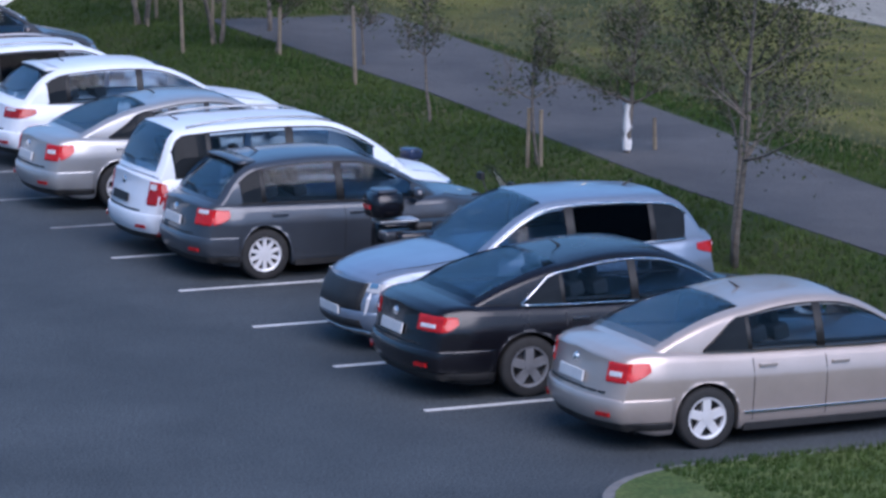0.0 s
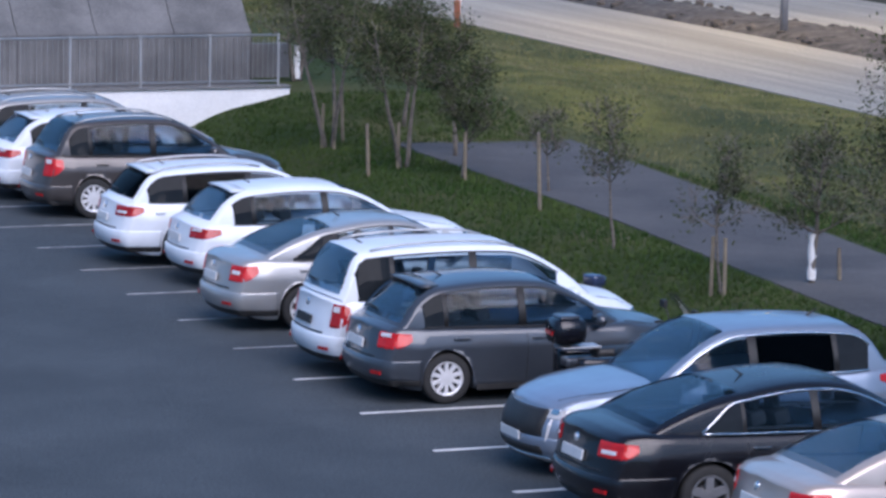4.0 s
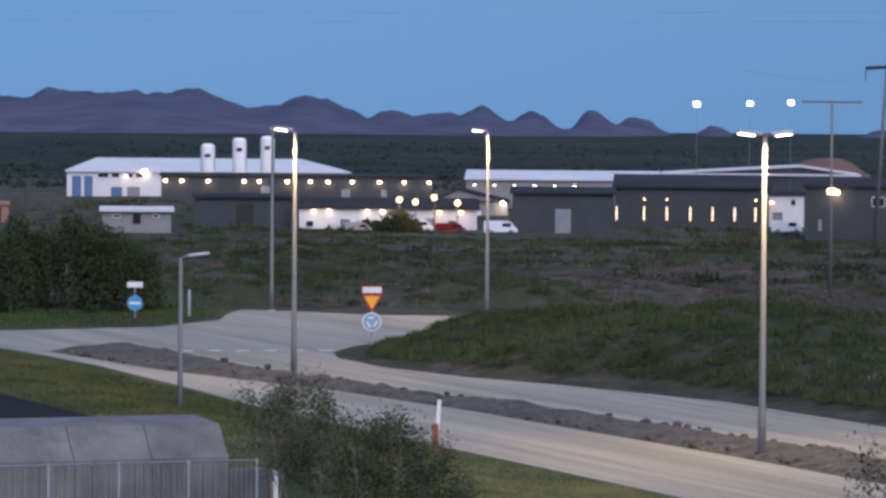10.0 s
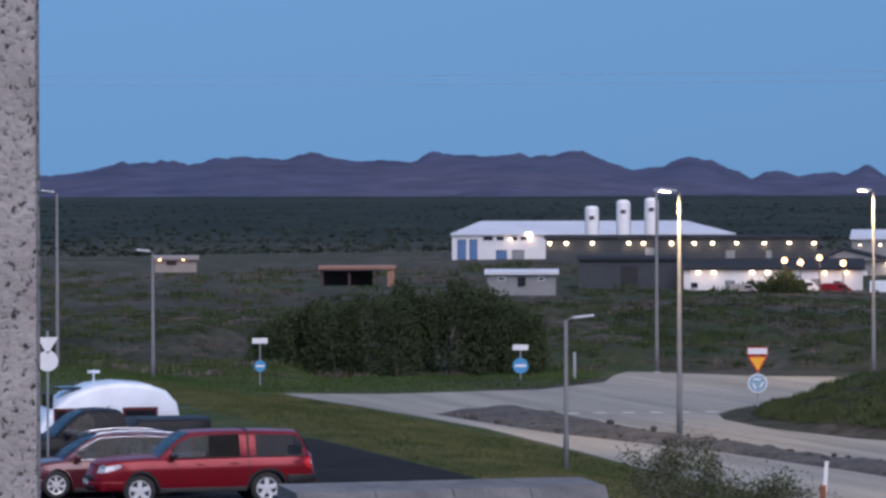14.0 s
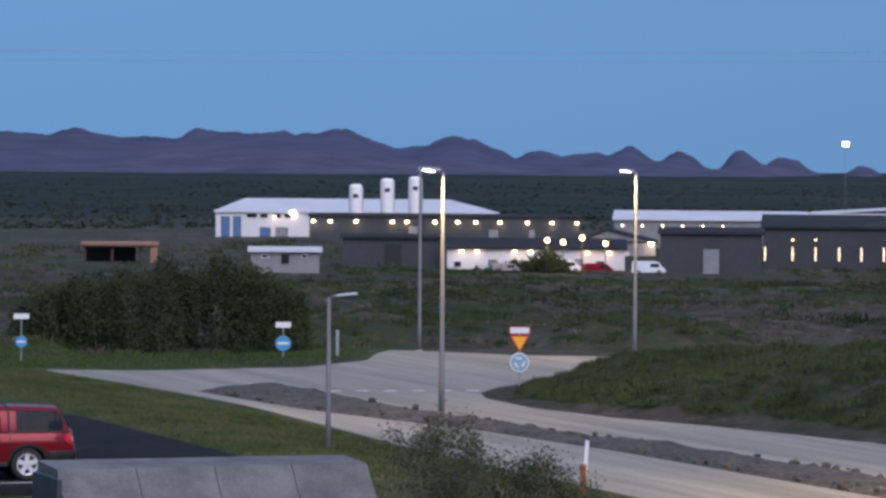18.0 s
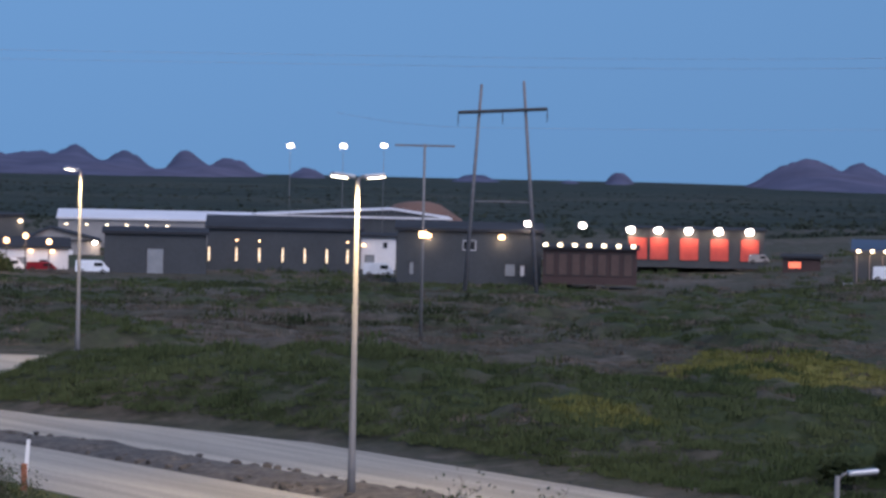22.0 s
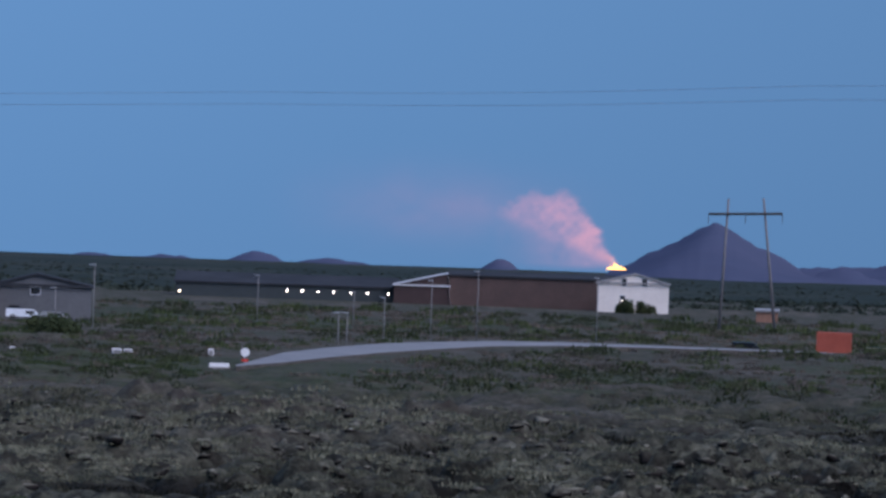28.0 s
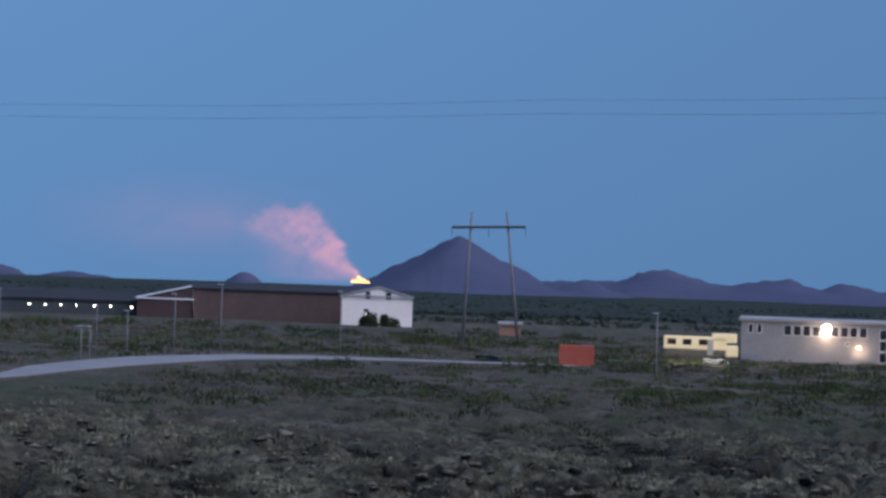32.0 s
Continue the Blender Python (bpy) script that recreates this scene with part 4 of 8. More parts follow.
        for xd in [a * L for a, b in windows[1:2]] + [windows[-1][0] * L, windows[-1][1] * L - 0.1] if windows else []:
            if zarch(xd) == 0.0:
                bm = bmesh.new()
                tube(bm, [(xd, side * (hw * girth_at(xd, z) + 0.001), z) for z in np.linspace(ground_clear + 0.10, zbelt(xd) - 0.01, 9)], 0.005, 5)
                part("door_gap", bm, M["trim"], e)
        if cladding:
            for a in axles:
                bm = bmesh.new()
                n = 14
                vs = []
                for q in range(n + 1):
                    t = math.pi * (q / n)
                    vs.append([bm.verts.new((a + rr * math.cos(t), side * (wid(a) * girth_at(a, tyre_r + rr * math.sin(t)) + 0.008), tyre_r + rr * math.sin(t))) for rr in (ra - 0.01, ra + 0.055)])
                for g, h in zip(vs, vs[1:]):
                    bm.faces.new((g[0], g[1], h[1], h[0]))
                r = bmesh.ops.extrude_face_region(bm, geom=bm.faces[:])
                bmesh.ops.translate(bm, vec=(0, -side * 0.05, 0), verts=[q for q in r["geom"] if isinstance(q, bmesh.types.BMVert)])
                part("arch_trim", bm, M["trim"], e)
        # lamps: tail wraps round the corner, head lamps at the nose
        ll, lh, lw, lz = lamp
        tl = wrap("tail_lamp", [(-0.012, wid(0) - lw), (-0.014, wid(0) - lw * 0.5), (-0.010, wid(0) * 0.985)], [(x, wid(x) + 0.008) for x in np.linspace(0.03, ll, 6)], side, lz, lh, M[lamp_mat_name])
        part("reverse_lens", box(-0.022, -0.002, side * (wid(0) - lw * 0.55) - lw * 0.28, side * (wid(0) - lw * 0.55) + lw * 0.28, lz - lh * 0.26, lz - lh * 0.02, 0.004), M["lens_clear"], tl)
        hl, hh, hz = head
        hd = wrap("head_lamp", [(L + 0.010, wid(L) - 0.20), (L + 0.012, wid(L) - 0.1), (L + 0.012, wid(L) * 0.985)], [(x, wid(x) + 0.008) for x in np.linspace(L - 0.04, L - hl, 6)], side, hz, hh, M["lamp_glass"], 0.045)
        part("lamp_reflector", box(L - 0.02, L + 0.018, side * (wid(L) - 0.09) - 0.045, side * (wid(L) - 0.09) + 0.045, hz - hh * 0.25, hz + hh * 0.3, 0.01), M["chrome"], hd)
        if strip:
            part("side_strip", box(axles[0] + ra + 0.04, axles[1] - ra - 0.04, side * hw * 0.972 - 0.012, side * hw * 0.972 + 0.014, 0.335, 0.362, 0.006), M["chrome"], e, "chrome strip along the doors")
        part("reflector", box(-0.05, -0.03, -0.08, 0.08, -0.02, 0.02), M["lens_red"], e, m=Matrix.Translation((0.012, side * (wid(0) - 0.20), 0.40 + lift_)))
        if rails:
            xa, xb = rails
            bm = bmesh.new()
            pts = []
            for t in np.linspace(0, 1, 9):
                x = (xa + (xb - xa) * t) * L
                pts.append((x, side * yside(x, zroof(x)) * 0.90, zroof(x) + 0.008 + 0.045 * math.sin(t * math.pi) ** 0.4))
            tube(bm, pts, 0.018, 6)
            part("roof_rail", bm, M["chrome"] if chrome else M["galv"], e, smooth_shade=True)
    # what shows through the glass
    bm = bmesh.new()
    top = [(x, zbelt(x) + 0.03) for x in np.linspace(x0 + 0.12, x3 - 0.12, 8)]
    rows = [[bm.verts.new((x, q * yside(x, z) * 0.90, z)) for q in (-1, 0, 1)] for x, z in top]
    for g, h in zip(rows, rows[1:]):
        for i in range(2):
            bm.faces.new((g[i], g[i + 1], h[i + 1], h[i]))
    part("cabin_lining", bm, M["seat"], e)
    for xs_, n_ in (((x1 * 0.55 + x2 * 0.45), 2), ((x1 + 0.18), 3)):
        for q in range(n_):
            y = (q - (n_ - 1) / 2) * (0.72 if n_ == 2 else 0.44)
            st = part("seat", box(-0.09, 0.09, -0.22 if n_ == 2 else -0.18, 0.22 if n_ == 2 else 0.18, 0, 0.16, 0.04), M["seat"], e, m=Matrix.Translation((xs_, y, zbelt(xs_) + 0.04)) @ pose(0, 0, 0, 0, -14))
            part("headrest", box(-0.05, 0.05, -0.12, 0.12, 0.17, 0.33, 0.04), M["seat"], st)
    # bumpers, plates, grille
    xr_, xf_ = axles[0] - ra - 0.02, L - axles[1] - ra - 0.02
    girdle("rear_bumper", xr_, 0, 0.31 + lift_, 0.56 + lift_, 0.014, M["trim"] if cladding else col)
    girdle("bumper_lip", xr_, 0, 0.23 + lift_, 0.315 + lift_, 0.006, M["trim"])
    if wiper or lean < 0.05:
        girdle("tailgate_gap", 0, hw * 0.60, 0.58 + lift_, 0.60 + lift_, 0.006, M["trim"], full=False)
    else:
        girdle("boot_gap", 0, hw * 0.66, 0.60 + lift_, 0.615 + lift_, 0.006, M["trim"], full=False)
    zp = 0.44 if cladding else 0.72
    part("number_plate", box(-0.05, -0.028, -0.26, 0.26, -0.055, 0.055, 0.006), M["trim"] if plate_dark else M["plate"], e, m=Matrix.Translation((0.012, 0, zp)))
    bm = bmesh.new()
    lathe(bm, [(0.0, -0.02), (0.04, -0.018), (0.05, 0.0), (0.045, 0.02)], 16)
    part("badge", bm, M["chrome"], e, m=Matrix.Translation((0.0, 0, zbelt(0) - 0.10)) @ pose(0, 0, 0, 0, 0, -90))
    girdle("front_bumper", xf_, 0, 0.24 + lift_, 0.47 + lift_, 0.016, col, front=True)
    if nose == "crossover":
        girdle("grille", 0, 0.56, 0.48 + lift_, 0.78 + lift_, 0.020, M["trim"], "broad black grille", True, False)
        girdle("air_intake", 0, hw * 0.62, 0.27 + lift_, 0.38 + lift_, 0.024, M["trim"], "", True, False)
        girdle("skid_plate", 0, hw * 0.66, 0.19 + lift_, 0.25 + lift_, 0.02, M["chrome"], "silver skid plate", True, False)
        for s in (-1, 1):
            bm = bmesh.new()
            tube(bm, [(L - 0.02, s * hw * 0.66, 0.74 + lift_), (L + 0.02, s * hw * 0.70, 0.62 + lift_), (L + 0.015, s * hw * 0.68, 0.44 + lift_)], [0.012, 0.018, 0.010], 6)
            part("day_light", bm, M["lens_clear"], e, "slim upright daytime light")
    else:
        girdle("grille", 0, 0.46, 0.49 + lift_, 0.62 + lift_, 0.010, M["trim"], "", True, False)
        girdle("air_intake", 0, hw * 0.55, 0.28 + lift_, 0.37 + lift_, 0.022, M["trim"], "", True, False)
    part("number_plate", box(L + 0.03, L + 0.045, -0.26, 0.26, 0.40, 0.50, 0.004), M["plate"], e, m=Matrix.Translation((0, 0, lift_)))
    if wiper:
        xw = x0 + 0.16 * (x1 - x0)
        part("rear_wiper", box(-0.02, 0.0, -0.02, 0.36, -0.008, 0.008), M["trim"], e, m=Matrix.Translation((xw, 0, zroof(xw) + 0.045)))
    if spoiler:
        bm = bmesh.new()
        rows = []
        for y in np.linspace(-0.86, 0.86, 9):
            ye = yside(x1, zroof(x1)) * y
            z = zroof(x1) + 0.028 - 0.03 * abs(y) ** 2
            rows.append([bm.verts.new((x1 + a, ye, z + b)) for a, b in ((0.02, 0.008), (-0.20, 0.0), (-0.20, -0.03), (0.0, -0.03))])
        for g, h in zip(rows, rows[1:]):
            for i in range(4):
                bm.faces.new((g[i], g[(i + 1) % 4], h[(i + 1) % 4], h[i]))
        bm.faces.new(rows[0])
        bm.faces.new(rows[-1][::-1])
        part("roof_spoiler", bm, col, e, smooth_shade=True)
    if canopy:
        # the dark gap between cab and canopy, and the rim of the load bed
        xc = canopy * L
        bm = bmesh.new()
        pts = []
        for s in (-1, 1):
            line_ = [(xc, s * (yside(xc, z) + 0.012), z) for z in np.linspace(zbelt(xc) - 0.02, zroof(xc) - 0.07, 6)] + [(xc, s * yside(xc, zroof(xc)) * f, zroof(xc) + h_) for f, h_ in ((0.98, -0.01), (0.88, 0.012), (0.5, 0.034))]
            pts += line_ if s < 0 else line_[::-1]
        tube(bm, pts, 0.022, 6)
        part("canopy_gap", bm, M["trim"], e)
        for s in (-1, 1):
            bm = bmesh.new()
            tube(bm, [(x, s * (hw * 0.90 + 0.012), zbelt(x) - 0.012) for x in np.linspace(0.06, xc, 8)], 0.014, 6)
            part("bed_rim", bm, M["trim"], e)
            bm = bmesh.new()
            tube(bm, [(xc, s * (hw * girth_at(xc, z) + 0.002), z) for z in np.linspace(ground_clear + 0.16, zbelt(xc), 8)], 0.012, 6)
            part("bed_gap", bm, M["trim"], e)
    for s in (-1, 1):
        bm = bmesh.new()
        tube(bm, [(x, s * wid(x) * (0.80 - 0.10 * float(smooth(L - 0.7, L, x))), zbelt(x) + 0.018) for x in np.linspace(x3 + 0.06, L - 0.12, 10)], 0.006, 5)
        part("bonnet_gap", bm, M["trim"], e)
    bm = bmesh.new()
    tube(bm, [(x1 + 0.25, 0, zroof(x1 + 0.25) + 0.02), (x1 + 0.12, 0, zroof(x1 + 0.25) + 0.10)], [0.014, 0.005], 6)
    part("aerial", bm, M["trim"], e)
    part("underside", box(0.35, L - 0.45, -hw * 0.6, hw * 0.6, ground_clear - 0.03, ground_clear + 0.06), M["trim"], e)

    def bend(ob, m):
        m = m @ ob.matrix_basis
        back = m.inverted()
        for v in ob.data.vertices:
            v.co = back @ rounded(m @ v.co)
        for c in ob.children:
            bend(c, m)

    for ob in e.children:
        if ob.name.split(".")[0] != "seat":
            bend(ob, Matrix.Identity(4))
    for side in (-1, 1):
        for a in axles:
            ty, di, sp = WHEELS[wheel]
            s = tyre_r / 0.318
            w = put("wheel", ty, e, pose(a, side * (hw - 0.135), tyre_r, 0, 0, 0 if side > 0 else 180) @ Matrix.Diagonal((s, 1, s, 1)))
            put("rim", di, w)
            put("spokes", sp, w)
    return e


def parked(name, label, u, v, turn=0, lean=0, **k):
    """Nose towards the grass; turn = 180 for a car that was backed in."""
    p = at_uv(u, v, 0)
    if turn:
        p = at_uv(u, v + k.get("L", 4.5), 0)
    return car(name, label, p, HEAD + turn + lean, **k)


SEDAN = dict(belt=((0, 0.97), (0.06, 1.0), (0.14, 1.0), (0.3, 0.965), (0.72, 0.92), (0.80, 0.90), (0.93, 0.80), (1, 0.68)), roof=(0.085, 0.33, 0.55, 0.76), drop=0.075, lean=0.07, wiper=False)
HATCH = dict(belt=((0, 0.95), (0.2, 0.95), (0.70, 0.90), (0.78, 0.90), (0.93, 0.80), (1, 0.68)), roof=(0.03, 0.19, 0.50, 0.755), lean=0.04, spoiler=True)
WAGON = dict(belt=((0, 0.98), (0.2, 0.97), (0.70, 0.92), (0.78, 0.90), (0.93, 0.80), (1, 0.68)), roof=(0.02, 0.15, 0.52, 0.75), lean=0.04, spoiler=True)
MPV = dict(belt=((0, 1.02), (0.2, 1.0), (0.72, 0.95), (0.82, 0.93), (0.94, 0.84), (1, 0.72)), roof=(0.01, 0.11, 0.56, 0.83), lean=0.03)

parked("sedan_car", "champagne silver liftback sedan with five-spoke alloy wheels", 1.82, 0.92, L=4.66, W=1.81, H=1.46, colour="beige", wheel=5, axles=(0.98, 3.66), windows=((0.215, 0.315), (0.32, 0.485), (0.50, 0.70)), lamp=(0.24, 0.20, 0.24, 0.84), lamp_mat_name="lens_lit", strip=True, **SEDAN)
parked("sedan_car", "glossy black sedan with chrome window surround", -1.10, 0.22, L=4.92, W=1.86, H=1.46, colour="black", wheel="grey five", tyre_r=0.33, axles=(1.10, 3.94), windows=((0.215, 0.305), (0.31, 0.475), (0.49, 0.69)), lamp=(0.16, 0.17, 0.34, 0.84), lamp_mat_name="lens_lit", chrome=True, strip=True, **SEDAN)
parked("suv_car", "blue-grey crossover backed into its bay", -3.62, 0.55, turn=180, L=4.45, W=1.84, H=1.62, colour="bluegrey", wheel=5, tyre_r=0.35, axles=(0.92, 3.59), windows=((0.10, 0.20), (0.21, 0.42), (0.44, 0.66)), cladding=True, chrome=True, tinted=True, ground_clear=0.22, belt=((0, 1.10), (0.2, 1.08), (0.66, 1.02), (0.74, 1.00), (0.90, 0.92), (1, 0.83)), roof=(0.02, 0.15, 0.48, 0.70), nose="crossover", head=(0.50, 0.10, 0.76), lamp=(0.22, 0.14, 0.4, 1.02))
parked("hatchback_car", "anthracite grey hatchback with silver alloy wheels", -8.5, 0.48, L=4.20, W=1.79, H=1.48, colour="grey", wheel=10, axles=(0.78, 3.36), windows=((0.12, 0.19), (0.20, 0.42), (0.44, 0.66)), lamp=(0.22, 0.20, 0.26, 0.90), lamp_mat_name="lens_lit", **HATCH)
parked("minivan_car", "white compact minivan with roof rails", -10.35, 0.45, L=4.41, W=1.80, H=1.66, colour="white", wheel=7, axles=(0.82, 3.50), windows=((0.065, 0.19), (0.20, 0.43), (0.45, 0.70)), rails=(0.14, 0.58), lamp=(0.10, 0.30, 0.16, 0.95), plate_dark=True, **MPV)
parked("sedan_car", "silver sedan with a rounded boot", -14.15, 0.42, L=4.63, W=1.76, H=1.48, colour="silver", wheel=7, axles=(0.98, 3.68), windows=((0.19, 0.31), (0.32, 0.49), (0.50, 0.70)), lamp=(0.20, 0.22, 0.24, 0.86), lamp_mat_name="lens_lit", **SEDAN)
parked("hatchback_car", "white sporty hatchback with bonnet scoop", -17.95, 1.10, L=4.42, W=1.75, H=1.47, colour="white", wheel=7, axles=(0.82, 3.44), windows=((0.13, 0.20), (0.21, 0.44), (0.46, 0.67)), lamp=(0.26, 0.15, 0.30, 0.90), lamp_mat_name="lens_red", **HATCH)
parked("estate_car", "white estate car with roof rails and tinted tailgate glass", -20.4, 0.72, L=4.46, W=1.74, H=1.48, colour="white", wheel=7, axles=(0.95, 3.48), windows=((0.08, 0.22), (0.23, 0.44), (0.46, 0.68)), rails=(0.12, 0.50), lamp=(0.20, 0.16, 0.34, 0.86), tinted=True, **WAGON)
parked("suv_car", "dark brown-grey compact crossover with roof rails", -25.95, 1.05, L=4.28, W=1.82, H=1.62, colour="brown", wheel=10, tyre_r=0.335, axles=(0.80, 3.36), windows=((0.09, 0.18), (0.19, 0.42), (0.44, 0.67)), rails=(0.14, 0.52), cladding=False, ground_clear=0.22, belt=((0, 1.06), (0.2, 1.04), (0.70, 0.99), (0.78, 0.98), (1, 0.78)), roof=(0.03, 0.15, 0.50, 0.755), lamp=(0.16, 0.30, 0.20, 1.0), lamp_mat_name="lens_lit")
parked("hatchback_car", "white hatchback beside the retaining wall", -28.2, 0.92, L=4.26, W=1.79, H=1.46, colour="white", wheel=7, axles=(0.80, 3.42), windows=((0.12, 0.19), (0.20, 0.42), (0.44, 0.66)), lamp=(0.20, 0.14, 0.40, 0.90), lamp_mat_name="lens_red", **HATCH)
parked("estate_car", "silver-grey estate car in front of the white wall", -30.4, 0.95, L=4.60, W=1.80, H=1.52, colour="silver", wheel=7, axles=(0.90, 3.60), windows=((0.08, 0.22), (0.23, 0.44), (0.46, 0.68)), rails=(0.12, 0.50), lamp=(0.16, 0.30, 0.22, 0.98), lamp_mat_name="lens_red", **WAGON)


# ---- car park: lines, kerbs, wall, shed ----
for k in range(14):
    bm = bmesh.new()
    n = 12
    rows = []
    for i in range(n + 1):
        v = 0.0 + 5.0 * i / n
        w = 0.05 + 0.006 * math.sin(i * 7.1 + k)
        rows.append([bm.verts.new(at_uv(-k * BAY + s * w, v, 0.004)) for s in (-1, 1)])
    for g, h in zip(rows, rows[1:]):
        bm.faces.new((g[0], g[1], h[1], h[0]))
    r = bmesh.ops.extrude_face_region(bm, geom=bm.faces[:])
    bmesh.ops.translate(bm, vec=(0, 0, 0.003), verts=[q for q in r["geom"] if isinstance(q, bmesh.types.BMVert)])
    tagged(part("bay_line", bm, M["line" if k < 5 else "line_worn"]), "white bay line painted on the asphalt" if k < 5 else "faded worn bay line on the asphalt", "road marking", "bay lines", "structure")


def kerb_run(label, pts, top=0.12):
    """Kerbstones laid end to end along the outline."""
    e = tagged(new("kerb"), label, "kerb", kind="structure")
    for (a, b), (c, d) in zip(pts, pts[1:]):
        p, q = at_uv(a, b), at_uv(c, d)
        n = max(1, round((q - p).length / 0.9))
        for k in range(n):
            g, h = p.lerp(q, k / n), p.lerp(q, (k + 1) / n)
            l = (h - g).length
            t = math.degrees(math.atan2((h - g).y, (h - g).x))
            part("kerbstone", box(0.004, l - 0.004, -0.07, 0.07, -0.15, top, 0.015), M["kerb"], e, m=pose(g.x, g.y, 0, 0, 0, t))
    return e


kerb_run("grey concrete kerb along the grass bank", [(-33.8, 5.32), (2.9, 5.32)])
kerb_run("rounded grey kerb of the grass island", [(3.55, 5.25)] + arc(5.15, 1.35, 1.60, 180, 270, 9) + [(30, -0.25)], 0.085)

wall = tagged(new("retaining_wall"), "low white rendered retaining wall with a curved end", "wall", kind="structure")
bm = bmesh.new()
add_box(bm, -22, 8.4, -0.12, 0.14, -0.4, 1.17, pose(0, 0, 0))
me_wall = bm_mesh("wall_face", bm, M["white_wall"])
w0 = at_uv(-34.15, 0)
put("wall_face", me_wall, wall, pose(w0.x, w0.y, 0, 0, 0, HEAD))
part("coping", box(-22, 8.42, -0.16, 0.18, 1.17, 1.21, 0.012), M["kerb"], wall, m=pose(w0.x, w0.y, 0, 0, 0, HEAD))

fence = empty("railing_fence", pose(w0.x, w0.y, 1.21, 0, 0, HEAD), "galvanised steel railing with thin upright wires on the wall", "railing")
for k in range(17):
    part("post", box(8.2 - 1.39 * k - 0.022, 8.2 - 1.39 * k + 0.022, -0.022, 0.022, 0, 1.0, 0.004), M["galv"], fence)
for z in (0.97, 0.08):
    bm = bmesh.new()
    tube(bm, [(-14.1, 0, z), (8.2, 0, z)], 0.02, 8)
    part("rail", bm, M["galv"], fence, smooth_shade=True)
upright = bm_mesh("upright_wire", box(-0.002, 0.002, -0.002, 0.002, 0.08, 0.97), M["galv"])
for k in range(205):
    put("upright_wire", upright, fence, Matrix.Translation((8.1 - 0.105 * k, 0, 0)))

s0 = at_uv(-35.35, 1.75)
shed = empty("refuse_shelter", pose(s0.x, s0.y, 1.02, 0, 0, HEAD), "grey concrete refuse shelter of four chamfered bays behind the railing", "shelter")
prof = [(0, 0), (0, 1.12), (0.22, 1.30), (0.62, 1.74), (2.2, 1.80), (2.2, 0)]
for k in range(4):
    xa, xb = k * 1.575 + 0.008, (k + 1) * 1.575 - 0.008
    bm = bmesh.new()
    a = [bm.verts.new((xa, y, z)) for y, z in prof]
    b = [bm.verts.new((xb, y, z)) for y, z in prof]
    bm.faces.new(a)
    bm.faces.new(b[::-1])
    for i in range(len(prof)):
        j = (i + 1) % len(prof)
        bm.faces.new((a[i], a[j], b[j], b[i]))
    part("concrete_bay", bm, M["concrete"], shed)
    for q in range(1, 9):
        x = xa + (xb - xa) * q / 9
        part("board_mark", box(x - 0.006, x + 0.006, -0.014, 0.0, 0.05, 1.1), M["concrete"], shed)
    part("seam", box(xb + 0.001, xb + 0.015, -0.005, 0.05, 0, 1.12), M["trim"], shed)
part("plinth", box(-0.06, 6.36, -0.25, 0.0, -0.15, 0.06, 0.01), M["trim"], shed)
part("side_frame", box(-0.12, -0.02, 0.1, 2.1, 0, 1.60, 0.02), M["dark_steel"], shed, "dark steel side frame")
part("low_wall", box(6.4, 7.6, 1.4, 1.6, 0, 0.75, 0.02), M["concrete"], shed)


# ---- motorcycle with a top case ----
p = at_uv(-6.45, 2.35)
bike = empty("touring_motorcycle", pose(p.x, p.y, 0, 0, 0, HEAD), "black touring motorcycle with a top case and tall windscreen", "motorcycle")
for x in (0.35, 1.85):
    bm = bmesh.new()
    lathe(bm, [(0.22, -0.06), (0.29, -0.065), (0.315, -0.03), (0.315, 0.03), (0.29, 0.065), (0.22, 0.06)], 28)
    w = part("wheel", bm, M["rubber"], bike, m=Matrix.Translation((x, 0, 0.315)), smooth_shade=True)
    bm = bmesh.new()
    lathe(bm, [(0.04, 0.05), (0.05, 0.0), (0.2, 0.01), (0.225, 0.05)], 24)
    for k in range(5):
        add_box(bm, -0.012, 0.012, -0.02, 0.02, 0.03, 0.21, Matrix.Rotation(k * math.tau / 5, 4, "Y"))
    part("rim", bm, M["dark_steel"], w)
part("engine", box(0.75, 1.35, -0.2, 0.2, 0.28, 0.66, 0.05), M["dark_steel"], bike)
part("tank", box(1.0, 1.5, -0.17, 0.17, 0.72, 0.98, 0.08), M["black"], bike, smooth_shade=True)
part("seat", box(0.35, 1.05, -0.15, 0.15, 0.72, 0.84, 0.05), M["trim"], bike, smooth_shade=True)
part("fairing", box(1.45, 1.95, -0.25, 0.25, 0.62, 1.02, 0.1), M["black"], bike, smooth_shade=True)
part("tail", box(-0.05, 0.5, -0.12, 0.12, 0.62, 0.74, 0.04), M["grey"], bike)
part("rack", box(-0.12, 0.4, -0.14, 0.14, 0.85, 0.88, 0.01), M["galv"], bike)
tc = part("top_case", box(-0.24, 0.20, -0.22, 0.22, 0.90, 1.24, 0.13), M["black"], bike, smooth_shade=True)
part("case_lid", box(-0.15, 0.11, -0.14, 0.14, 1.225, 1.265, 0.02), M["grey"], tc, "glossy grey lid", smooth_shade=True)
part("case_reflector", box(-0.252, -0.236, -0.10, 0.10, 1.03, 1.08), M["lens_red"], tc)
